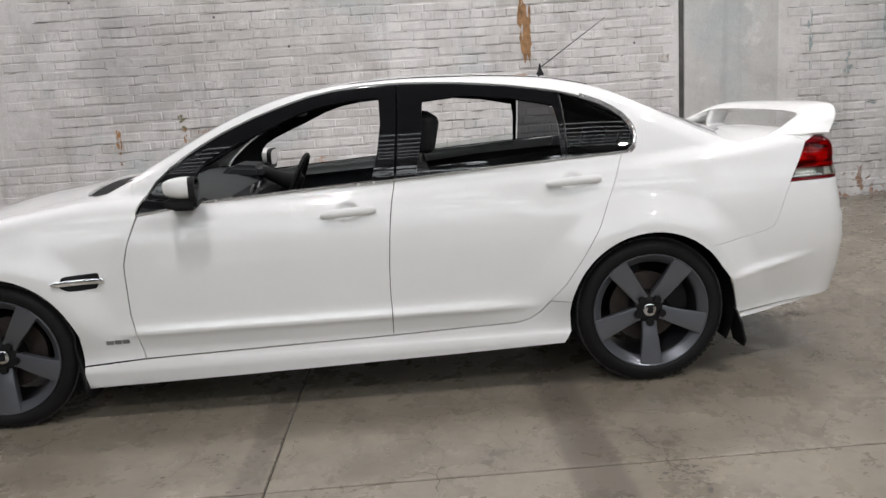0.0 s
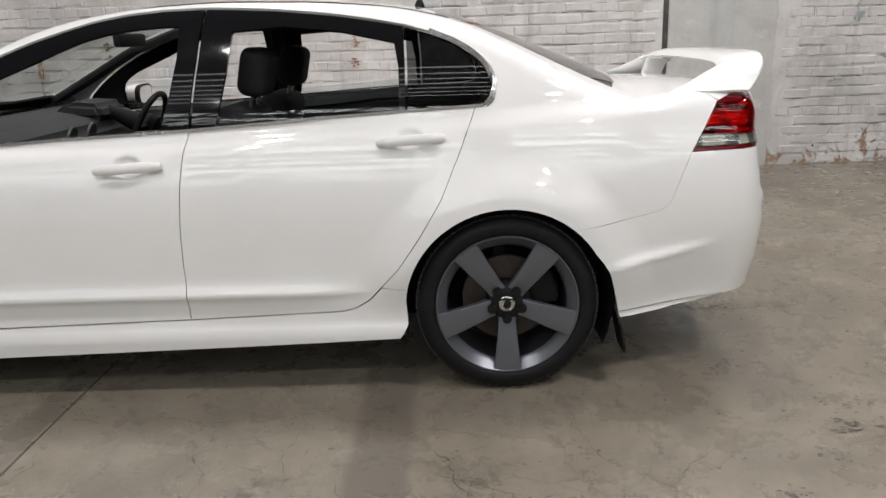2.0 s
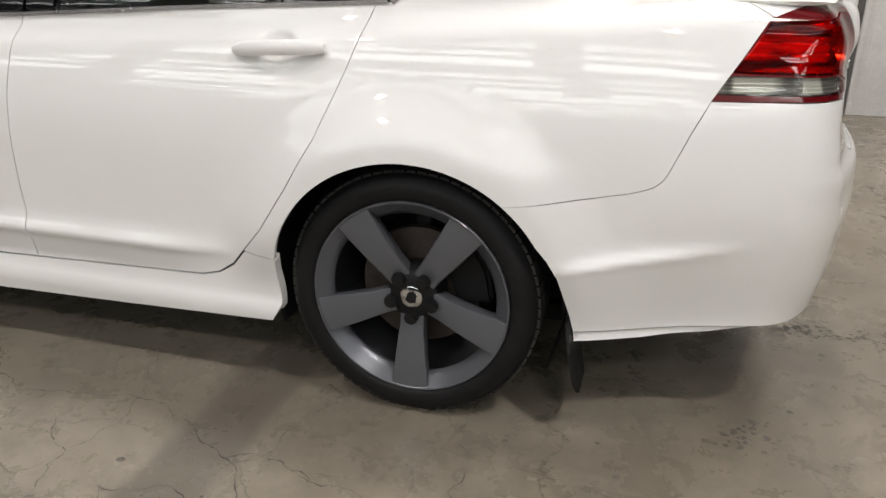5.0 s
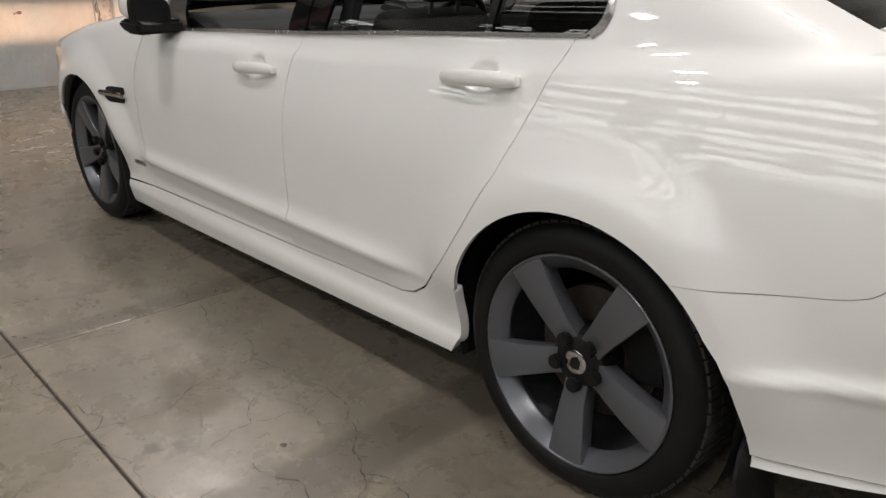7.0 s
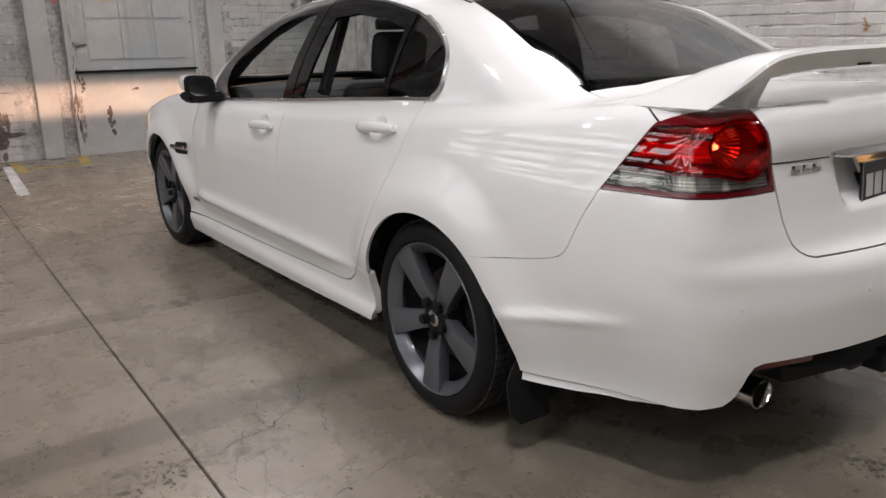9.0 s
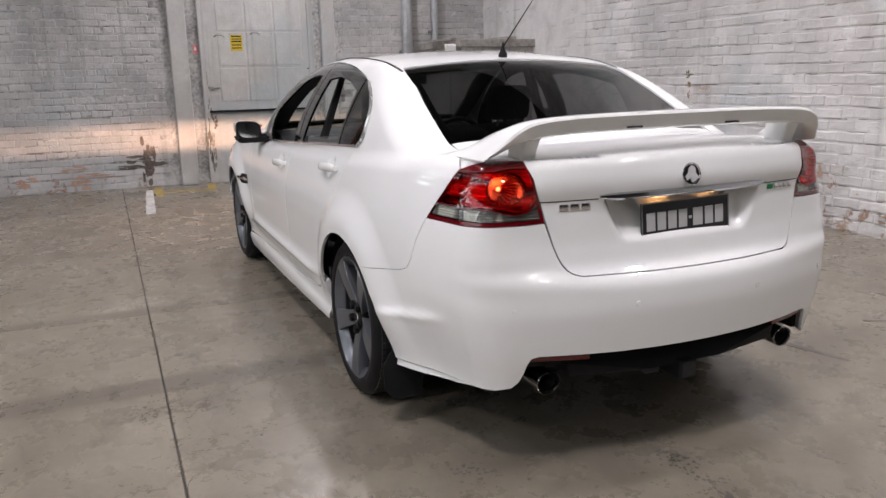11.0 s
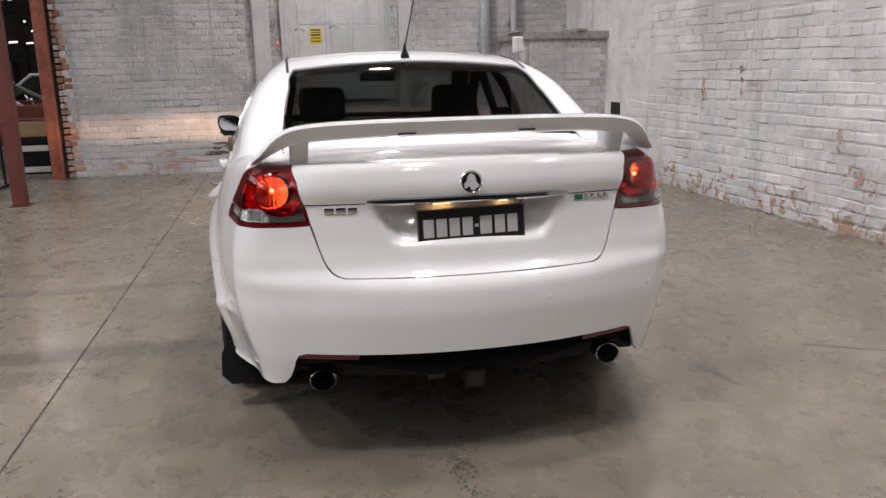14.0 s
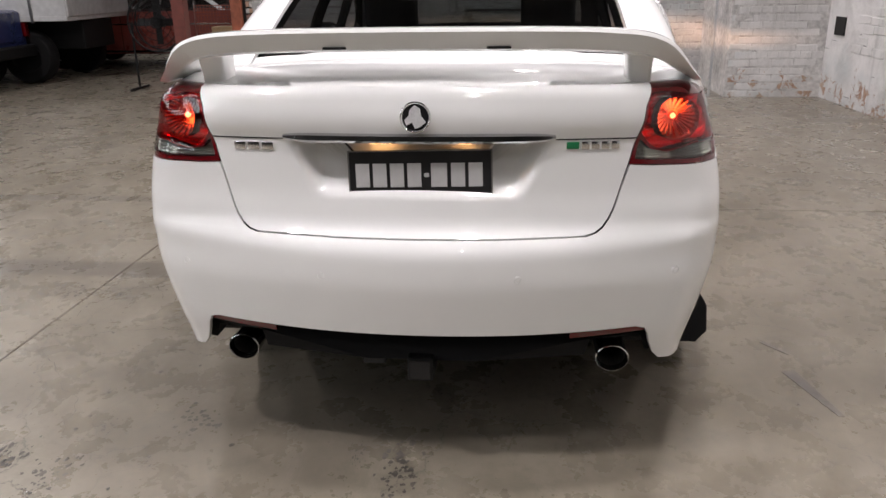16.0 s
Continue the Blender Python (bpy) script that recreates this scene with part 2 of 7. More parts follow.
M["render"] = painted_brick("painted_render", ((0.44, 0.44, 0.425), (0.54, 0.54, 0.525), (0.60, 0.60, 0.585)), 0.20, 0.02, 0.5)
M["rubber"] = plain("black_rubber", (0.008, 0.008, 0.0085), 0.55, grain=0.2, scale=60, Specular_IOR_Level=0.18)
M["exhaust"] = plain("polished_exhaust_steel", (0.52, 0.51, 0.50), 0.16, 1.0, grain=0.2)
M["tread"] = plain("tyre_tread", (0.016, 0.0155, 0.015), 0.8, grain=0.25, scale=80)
M["rim"] = Mat("dark_grey_alloy").set(Base_Color=(0.125, 0.132, 0.147), Roughness=0.30, Metallic=0.55).m
M["rim_inner"] = plain("alloy_barrel", (0.06, 0.062, 0.068), 0.35, 0.6, grain=0.08, scale=50)
M["chrome"] = plain("chrome", (0.78, 0.78, 0.79), 0.06, 1.0, grain=0.01)
# darker copy of chrome; its colour stands for shaded reflections
M["dark_chrome"] = plain("shaded_chrome", (0.55, 0.55, 0.56), 0.08, 1.0, grain=0.02)
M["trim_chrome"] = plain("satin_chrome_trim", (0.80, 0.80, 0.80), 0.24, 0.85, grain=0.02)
M["badge_metal"] = plain("bright_badge_metal", (0.66, 0.66, 0.67), 0.3, 0.3, grain=0.1, scale=200)
M["steel"] = plain("dull_steel", (0.30, 0.30, 0.30), 0.35, 0.9, grain=0.1)
M["black"] = plain("gloss_black_trim", (0.007, 0.007, 0.008), 0.03, grain=0.1, Coat_Weight=0.6)
M["matt_black"] = plain("matt_black_plastic", (0.008, 0.008, 0.0085), 0.6, grain=0.15, Specular_IOR_Level=0.2)
M["interior"] = plain("charcoal_interior_trim", (0.022, 0.023, 0.026), 0.7, grain=0.15, bump=0.2, scale=120)
M["seat"] = plain("charcoal_seat_cloth", (0.028, 0.028, 0.03), 0.9, grain=0.25, bump=0.3, scale=200)
M["glass_tint"] = glass("tinted_glass", (0.15, 0.153, 0.157))
M["glass_red"] = glass("red_lamp_cover", (0.86, 0.016, 0.022), 0.01)
M["glass_clear"] = glass("clear_glass", (0.80, 0.84, 0.82))
M["glass_smoke"] = glass("smoked_glass", (0.30, 0.30, 0.31))
M["reflector"] = lamp_reflector()
M["chrome_band"] = chrome_band()
M["red_dark"] = plain("dark_red_lens", (0.12, 0.003, 0.006), 0.12, grain=0.05, Coat_Weight=1.0)
M["clear_lens"] = plain("smoky_clear_lens", (0.42, 0.39, 0.34), 0.15, 0.3, grain=0.15, scale=90, Coat_Weight=1.0)
M["bulb"] = emitter("tail_lamp_glow", (1.0, 0.80, 0.50), 15.0)
M["glass_bowl"] = glass("brake_lamp_cover", (0.94, 0.11, 0.06), 0.01)
# petal colour and faint emission draw the bulb's starburst
M["bowl"] = plain("starburst_petal", (1.0, 0.62, 0.30), 0.22, 0.97, grain=0.02, Emission_Color=(1.0, 0.06, 0.04, 1.0), Emission_Strength=0.05)
M["plate_black"] = plain("black_number_plate", (0.012, 0.012, 0.014), 0.35, grain=0.1)
M["plate_white"] = plain("white_plate_character", (0.45, 0.45, 0.45), 0.35, grain=0.03)
M["skylight"] = emitter("skylight_glazing", (0.95, 0.985, 1.0), SKYLIGHT)
M["stripe_glow"] = emitter("roof_stripe_glow", (0.95, 0.985, 1.0), 4.0)
M["far_pane"] = emitter("far_roof_glow", (1.0, 0.97, 0.92), 2.2)
# near-black stands for the hall's dimness and cuts bounce light
M["hall_dark"] = plain("dimmed_hall_paint", (0.085, 0.08, 0.075), 0.85, grain=0.3, scale=5)
M["lamp"] = emitter("high_bay_lamp_face", (1.0, 0.95, 0.86), 60.0)
# roof colour lowered to near black so it bounces little light
M["roof_dark"] = plain("dark_roof_lining", (0.055, 0.052, 0.05), 0.8, grain=0.2, scale=6)
M["truss"] = plain("brown_steel_truss", (0.09, 0.06, 0.05), 0.6, grain=0.2)
M["red_oxide"] = plain("red_oxide_steel", (0.12, 0.030, 0.022), 0.55, grain=0.2, scale=14, bump=0.2)
M["orange_oxide"] = plain("orange_red_oxide_steel", (0.28, 0.085, 0.045), 0.6, grain=0.25, scale=14, bump=0.2)
M["door_white"] = painted_brick("chipped_white_door_paint", ((0.46, 0.46, 0.445), (0.56, 0.56, 0.545), (0.63, 0.63, 0.615)), 0.265, 0.0, 0.8)
M["galv"] = plain("galvanised_pipe", (0.50, 0.51, 0.52), 0.35, 0.6, grain=0.12, scale=12)
M["yellow"] = plain("yellow_sign_paint", (0.62, 0.45, 0.03), 0.5, grain=0.1)
M["line_yellow"] = plain("worn_yellow_line", (0.36, 0.27, 0.09), 0.7, grain=0.3, scale=25)
M["line_white"] = plain("worn_white_line", (0.55, 0.54, 0.52), 0.7, grain=0.25, scale=25)
M["pink"] = plain("pink_sign", (0.65, 0.22, 0.22), 0.5, grain=0.1)
M["gap_grey"] = plain("gap_shade", (0.07, 0.068, 0.064), 0.9, grain=0.35, scale=14)
# near-black that stands for shade inside openings and gaps
M["dark"] = plain("void_shade", (0.012, 0.011, 0.010), 0.9, grain=0.1)
M["white_plastic"] = plain("white_plastic", (0.72, 0.72, 0.70), 0.4, grain=0.04)
M["timber"] = plain("weathered_timber", (0.33, 0.31, 0.29), 0.8, grain=0.25, scale=18, bump=0.4)
M["rust"] = plain("rusty_stain", (0.30, 0.17, 0.08), 0.85, grain=0.35, scale=20)
M["maroon"] = plain("maroon_car_paint", (0.17, 0.042, 0.035), 0.3, grain=0.15, scale=8, Coat_Weight=0.5)
M["blue"] = plain("navy_car_paint", (0.02, 0.03, 0.10), 0.3, grain=0.1, Coat_Weight=0.6)
M["tray"] = plain("galvanised_tray", (0.58, 0.58, 0.58), 0.4, 0.15, grain=0.12, scale=10)
M["cardboard"] = plain("brown_cardboard", (0.36, 0.24, 0.13), 0.8, grain=0.1)
M["orange_net"] = plain("orange_barrier_mesh", (0.26, 0.055, 0.03), 0.6, grain=0.1)
M["green_badge"] = plain("green_enamel", (0.01, 0.16, 0.06), 0.3, grain=0.1)
M["dirt_dark"] = plain("oily_dark_stain", (0.075, 0.066, 0.056), 0.6, grain=0.45, scale=60)
M["dirt_deep"] = plain("deep_brown_splash", (0.15, 0.12, 0.10), 0.85, grain=0.45, scale=30)
M["dirt_brown"] = plain("brown_splash", (0.25, 0.22, 0.19), 0.85, grain=0.45, scale=30)
M["scuff"] = plain("grey_rubber_scuff", (0.105, 0.093, 0.078), 0.6, grain=0.4, scale=30)
M["crack"] = plain("dirt_filled_crack", (0.035, 0.030, 0.025), 0.9, grain=0.3, scale=80)
M["dirt_green"] = plain("mossy_stain", (0.16, 0.15, 0.09), 0.9, grain=0.3, scale=50)
M["clay_red"] = plain("bare_red_clay", (0.30, 0.12, 0.09), 0.9, grain=0.3, scale=50)
M["clay_pale"] = plain("bare_pale_clay", (0.45, 0.30, 0.22), 0.9, grain=0.2, scale=50)
M["dirt_purple"] = plain("purple_brown_scuff", (0.16, 0.10, 0.10), 0.8, grain=0.3, scale=50)
M["dirt_teal"] = plain("faded_teal_smear", (0.33, 0.38, 0.38), 0.8, grain=0.2, scale=30)
M["brake"] = plain("brake_disc_iron", (0.05, 0.040, 0.035), 0.5, 0.5, grain=0.2)


# ---- mesh helpers ----
def link(name, mesh, mat, parent=None, label=""):
    ob = new(name, mesh)
    if mat is not None and not mesh.materials:
        mesh.materials.append(M[mat] if isinstance(mat, str) else mat)
    if parent is not None:
        ob.parent = parent
    if label:
        ob["label"] = label
    return ob


def part(name, bm, mat, parent=None, label="", smooth=False):
    mesh = bpy.data.meshes.new(name)
    bmesh.ops.recalc_face_normals(bm, faces=bm.faces)
    bm.to_mesh(mesh)
    bm.free()
    if smooth:
        mesh.shade_smooth()
        mesh.set_sharp_from_angle(angle=radians(38))
    return link(name, mesh, mat, parent, label)


def thing(name, label, category, at=(0, 0, 0), group="", kind="", rz=0):
    ob = new(name)
    ob.matrix_world = pose(*at, 0, 0, rz)
    return tagged(ob, label, category, group, kind)


def box(bm, x0, x1, y0, y1, z0, z1, bevel=0.0, m=None, seg=2):
    vs = [bm.verts.new((x, y, z)) for x in (x0, x1) for y in (y0, y1) for z in (z0, z1)]
    fs = [bm.faces.new([vs[i] for i in f]) for f in ((0, 1, 3, 2), (4, 6, 7, 5), (0, 4, 5, 1), (2, 3, 7, 6), (0, 2, 6, 4), (1, 5, 7, 3))]
    if bevel:
        es = list({e for f in fs for e in f.edges})
        out = bmesh.ops.bevel(bm, geom=es, offset=bevel, segments=seg, profile=0.5, affect="EDGES", clamp_overlap=True)
        vs = list({v for f in out["faces"] for v in f.verts} | {v for v in vs if v.is_valid})
    if m is not None:
        bmesh.ops.transform(bm, matrix=m, verts=vs)
    return vs


def boxed(x0, x1, y0, y1, z0, z1, bevel=0.0, m=None):
    bm = bmesh.new()
    box(bm, x0, x1, y0, y1, z0, z1, bevel, m)
    return bm


def tube(bm, a, b, r, n=12, r2=None, cap=True):
    a, b = Vector(a), Vector(b)
    q = (b - a).to_track_quat("Z", "Y").to_matrix().to_4x4()
    m = Matrix.Translation((a + b) / 2) @ q
    bmesh.ops.create_cone(bm, cap_ends=cap, segments=n, radius1=r, radius2=r if r2 is None else r2, depth=(b - a).length, matrix=m)


def lathe(bm, profile, n=48, axis="y", closed=False, m=None):
    """Turns (radius, along) round the y axis."""
    rings = []
    for k in range(n):
        a = 2 * math.pi * k / n
        rings.append([bm.verts.new((r * math.cos(a), h, r * math.sin(a))) for r, h in profile])
    cnt = len(profile)
    for k in range(n):
        p, q = rings[k], rings[(k + 1) % n]
        for i in range(cnt if closed else cnt - 1):
            j = (i + 1) % cnt
            bm.faces.new((p[i], p[j], q[j], q[i]))
    if m is not None:
        bmesh.ops.transform(bm, matrix=m, verts=[v for r in rings for v in r])


def sweep(bm, path, section, closed=False, scale=None):
    """Section (u, v) carried along path points; u lies level, v up."""
    rings = []
    pts = [Vector(p) for p in path]
    for i, p in enumerate(pts):
        a, b = pts[max(i - 1, 0)], pts[min(i + 1, len(pts) - 1)]
        if closed:
            a, b = pts[i - 1], pts[(i + 1) % len(pts)]
        t = (b - a).normalized()
        side = t.cross(Vector((0, 0, 1)))
        side = side.normalized() if side.length > 1e-4 else Vector((1, 0, 0))
        up = side.cross(t)
        s = scale[i] if scale else 1.0
        rings.append([bm.verts.new(p + side * u * s + up * v * s) for u, v in section])
    c = len(section)
    for i in range(len(rings) if closed else len(rings) - 1):
        p, q = rings[i], rings[(i + 1) % len(rings)]
        for k in range(c):
            bm.faces.new((p[k], p[(k + 1) % c], q[(k + 1) % c], q[k]))
    if not closed:
        bm.faces.new(rings[0][::-1])
        bm.faces.new(rings[-1])


def circle(r, n=8):
    return [(r * math.cos(2 * math.pi * k / n), r * math.sin(2 * math.pi * k / n)) for k in range(n)]


def slab(bm, pts, lo, hi, plane="z", m=None):
    """A flat polygon given thickness along plane's axis from lo to hi."""
    def at(p, h):
        return {"z": (p[0], p[1], h), "y": (p[0], h, p[1]), "x": (h, p[0], p[1])}[plane]
    a, b = [bm.verts.new(at(p, lo)) for p in pts], [bm.verts.new(at(p, hi)) for p in pts]
    bm.faces.new(a[::-1]), bm.faces.new(b)
    for i in range(len(pts)):
        j = (i + 1) % len(pts)
        bm.faces.new((a[i], a[j], b[j], b[i]))
    if m is not None:
        bmesh.ops.transform(bm, matrix=m, verts=a + b)


# ---- the car's skin: one smooth form from which every panel is cut ----
def smooth(xs, ys, width):
    """A curve through the points, softened over the given width."""
    lo, hi, step = xs[0] - 0.6, xs[-1] + 0.6, 0.002
    g = np.arange(lo, hi, step)
    v = np.interp(g, xs, ys)
    k = np.exp(-0.5 * (np.arange(-3 * width, 3 * width + step, step) / width) ** 2)
    v = np.convolve(np.pad(v, len(k) // 2, mode="edge"), k / k.sum(), mode="same")[len(k) // 2 : len(k) // 2 + len(g)]
    return lambda x: np.interp(x, g, v)


HUB, WHEELS, ARCH = 0.335, (-1.4575, 1.4575), 0.372
plan_width = smooth([-2.35, -2.2, -2.0, -1.75, -1.46, -0.9, 0, 0.8, 1.2, 1.46, 1.75, 2.05, 2.13, 2.3, 2.45], [0.70, 0.79, 0.872, 0.908, 0.916, 0.914, 0.918, 0.92, 0.920, 0.917, 0.900, 0.862, 0.842, 0.808, 0.775], 0.07)
side_inset = smooth([0.05, 0.15, 0.255, 0.27, 0.33, 0.45, 0.60, 0.70, 0.78, 0.84, 0.90, 0.96, 1.02, 1.06, 1.2], [0.06, 0.035, 0.012, 0.028, 0.026, 0.014, 0.005, 0.001, 0.0062, 0.0165, 0.0315, 0.0495, 0.0700, 0.0870, 0.158], 0.014)
ledge = smooth([0.30, 0.325, 0.385, 0.405, 0.445, 0.47], [0.0, 0.0, 0.010, 0.025, 0.004, 0.0], 0.006)
ledge_x = smooth([-0.95, -0.80, 0.75, 0.98], [0.0, 1.0, 1.0, 0.0], 0.05)
bledge = smooth([-0.20, -0.03, -0.006, 0.022, 0.045], [0.0, 0.015, 0.023, 0.003, 0.0], 0.0045)
bledge_x = smooth([1.80, 1.90, 2.08, 2.25], [0.0, 1.0, 1.0, 0.0], 0.03)
deck = smooth([-2.35, -2.25, -2.05, -1.5, -1.0, -0.75, -0.5, 0.34, 1.37, 1.7, 2.0, 2.3, 2.44, 2.6], [0.66, 0.76, 0.865, 0.99, 1.055, 1.06, 1.0, 1.035, 1.085, 1.10, 1.105, 1.10, 1.085, 1.06], 0.07)
rear_x = smooth([0.2, 0.30, 0.42, 0.58, 0.665, 0.695, 0.72, 0.80, 0.90, 0.945, 0.96, 1.0, 1.06, 1.2], [2.50, 2.535, 2.565, 2.582, 2.574, 2.556, 2.514, 2.492, 2.482, 2.478, 2.492, 2.495, 2.478, 2.44], 0.017)
rear_bow = smooth([0.2, 0.66, 0.74, 1.2], [0.27, 0.27, 0.155, 0.135], 0.02)
cab_w = smooth([-1.1, -0.8, -0.4, 0.1, 1.0, 1.35, 1.7, 2.1], [-0.06, -0.045, -0.015, 0.004, 0.008, 0.004, -0.032, -0.105], 0.08)
roof_z = smooth([-1.6, -1.2, -1.0, -0.8, -0.65, -0.5, -0.3, -0.15, 0.1, 0.43, 0.78, 1.08, 1.326, 1.547, 1.8, 1.95, 2.1, 2.3, 2.9], [0.5, 0.935, 1.048, 1.146, 1.222, 1.302, 1.384, 1.427, 1.462, 1.476, 1.468, 1.440, 1.385, 1.302, 1.196, 1.13, 1.06, 0.95, 0.3], 0.06)


# finger recesses behind the door handles
CUPS = ((0.122, 0.886), (1.120, 0.953))


def rmin(a, b, k):
    u, v = np.maximum(k - a, 0), np.maximum(k - b, 0)
    return np.maximum(k, np.minimum(a, b)) - np.sqrt(u * u + v * v)


def step01(x, a, b):
    t = np.clip((x - a) / (b - a), 0, 1)
    return t * t * (3 - 2 * t)


def body(x, y, z):
    """Positive inside the car."""
    a = np.abs(y)
    flare = sum(0.036 * step01(np.hypot(x - c, z - HUB), 0.56, 0.395) for c in WHEELS) * step01(z, 0.27, 0.52)
    side = plan_width(x) - side_inset(z) + ledge(z) * ledge_x(x) + flare - a
    side = side + bledge(z - 0.485 - 0.16 * (x - 1.92)) * bledge_x(x)
    side = side - 0.052 * step01(z, 0.64, 0.26) * step01(x, 1.84, 2.15)
    for cx, cz in CUPS:
        side = side - 0.022 * step01(np.hypot((x - cx) / 0.060, (z - cz) / 0.046), 1.0, 0.30)
    recess = step01(z, 0.79, 0.825) * (1 - step01(z, 0.938, 0.944)) * (1 - step01(a - 0.40 * (z - 0.79), 0.225, 0.275))
    rear = rear_x(z) - rear_bow(z) * a * a - (0.020 + 0.034 * step01(z, 0.79, 0.90)) * recess - 0.26 * np.maximum(z - 0.89, 0) * step01(a, 0.50, 0.66) - x
    front = x + 2.306 - 0.30 * a * a - 0.25 * np.maximum(0, z - 0.62)
    top = deck(x) - (0.07 - 0.032 * step01(x, 1.85, 2.2)) * (a / 0.9) ** 2 - z
    low = rmin(side, top, 0.045)
    low = rmin(low, rear, 0.085 - 0.057 * step01(z, 0.96, 1.04) * (1 - 0.4 * step01(a, 0.60, 0.80)))
    low = rmin(low, front, 0.16)
    low = rmin(low, z - 0.15, 0.02)
    h = np.maximum(z - 1.04, -0.015)
    cab = 0.828 + cab_w(x) - 0.29 * h - 0.72 * h * np.abs(h) - a
    roof = roof_z(x) - (0.035 + 0.03 * step01(x, 1.2, 1.8)) * (a / 0.6) ** 2 - z
    green = rmin(rmin(cab, roof, 0.055), z - 0.95, 0.02)
    return -rmin(-low, -green, 0.022)


def normal(p, e=0.006):
    g = np.stack([body(*(p + d).T) - body(*(p - d).T) for d in np.eye(3) * e], 1)
    return -g / np.linalg.norm(g, axis=1, keepdims=True)


def solve(origin, way, inset=0.0, far=2.4):
    lo, hi = np.zeros(len(origin)), np.full(len(origin), far)
    for _ in range(36):
        mid = (lo + hi) / 2
        inside = body(*(origin + way * mid[:, None]).T) > inset
        lo, hi = np.where(inside, mid, lo), np.where(inside, hi, mid)
    return origin + way * lo[:, None]


AX, RR, X0 = 0.72, 0.9, 1.6


def ring_rays(q):
    """Parameters: x along the car, and the angle round its long axis."""
    phi = q[:, 1] / RR
    return np.stack([q[:, 0], 0 * phi, 0 * phi + AX], 1), np.stack([0 * phi, np.cos(phi), np.sin(phi)], 1)


def tail_rays(q):
    """Parameters: the angle round an upright axis in the boot, and the height."""
    th = q[:, 0] / RR
    return np.stack([0 * th + X0, 0 * th, q[:, 1]], 1), np.stack([np.cos(th), np.sin(th), 0 * th], 1)


def ring_side(pts, s):
    """(x, z) on the flank on side s (1 right, -1 left) as ring parameters."""
    pts = np.array(pts, float)
    o = np.stack([pts[:, 0], 0 * pts[:, 0], pts[:, 1]], 1)
    p = solve(o, np.tile((0.0, 1.0, 0.0), (len(o), 1)))
    phi = np.arctan2(p[:, 2] - AX, p[:, 1])
    return [(x, (f if s > 0 else math.pi - f) * RR) for x, f in zip(pts[:, 0], phi)]


def ring_top(pts, s):
    pts = np.array(pts, float)
    o = np.stack([pts[:, 0], pts[:, 1], 0 * pts[:, 0] + 0.75], 1)
    p = solve(o, np.tile((0.0, 0.0, 1.0), (len(o), 1)))
    phi = np.arctan2(p[:, 2] - AX, p[:, 1])
    return [(x, (f if s > 0 else math.pi - f) * RR) for x, f in zip(pts[:, 0], phi)]


def tail_side(pts, s):
    """(x, z) on the flank as tail parameters."""
    pts = np.array(pts, float)
    o = np.stack([pts[:, 0], 0 * pts[:, 0], pts[:, 1]], 1)
    p = solve(o, np.tile((0.0, 1.0, 0.0), (len(o), 1)))
    return [(s * math.atan2(y, x - X0) * RR, z) for x, y, z in p]


def tail_top(pts, s):
    """(x, y) on the upper side as tail parameters."""
    pts = np.array(pts, float)
    o = np.stack([pts[:, 0], pts[:, 1], 0 * pts[:, 0] + 0.75], 1)
    p = solve(o, np.tile((0.0, 0.0, 1.0), (len(o), 1)))
    return [(s * math.atan2(y, x - X0) * RR, z) for x, y, z in p]


def tail_rear(pts, s):
    """(y, z) on the tail as tail parameters."""
    pts = np.array(pts, float)
    o = np.stack([0 * pts[:, 0] + 1.7, pts[:, 0], pts[:, 1]], 1)
    p = solve(o, np.tile((1.0, 0.0, 0.0), (len(o), 1)))
    return [(s * math.atan2(y, x - X0) * RR, z) for x, y, z in p]


def arch(c, a0, a1, r=ARCH, n=30):
    """(x, z) along a wheel arch."""
    return [(c + r * math.cos(radians(a0 + (a1 - a0) * i / n)), HUB + r * math.sin(radians(a0 + (a1 - a0) * i / n))) for i in range(n + 1)]


def dense(loop, gap):
    out = []
    for p, q in zip(loop, loop[1:] + loop[:1]):
        n = max(1, int(math.dist(p, q) / gap))
        out += [(p[0] + (q[0] - p[0]) * i / n, p[1] + (q[1] - p[1]) * i / n) for i in range(n)]
    return out


def soften(loop, keep=0.25, times=2):
    """Rounds a loop's corners."""
    for _ in range(times):
        out = []
        for p, q in zip(loop, loop[1:] + loop[:1]):
            out += [(p[0] + (q[0] - p[0]) * keep, p[1] + (q[1] - p[1]) * keep), (q[0] - (q[0] - p[0]) * keep, q[1] - (q[1] - p[1]) * keep)]
        loop = out
    return loop


def shrink(loop, d):
    """Moves a loop's edge inwards by d."""
    a = np.array(loop)
    area = 0.5 * np.sum(a[:, 0] * np.roll(a[:, 1], -1) - np.roll(a[:, 0], -1) * a[:, 1])
    t = np.roll(a, -1, 0) - np.roll(a, 1, 0)
    t /= np.linalg.norm(t, axis=1, keepdims=True) + 1e-9
    return [tuple(p) for p in a + np.stack([-t[:, 1], t[:, 0]], 1) * d * np.sign(area)]


def inside(pts, loop):
    hit = np.zeros(len(pts), bool)
    for (x1, y1), (x2, y2) in zip(loop, loop[1:] + loop[:1]):
        if y1 != y2:
            hit ^= ((y1 > pts[:, 1]) != (y2 > pts[:, 1])) & (pts[:, 0] < (x2 - x1) * (pts[:, 1] - y1) / (y2 - y1) + x1)
    return hit


from mathutils.geometry import delaunay_2d_cdt


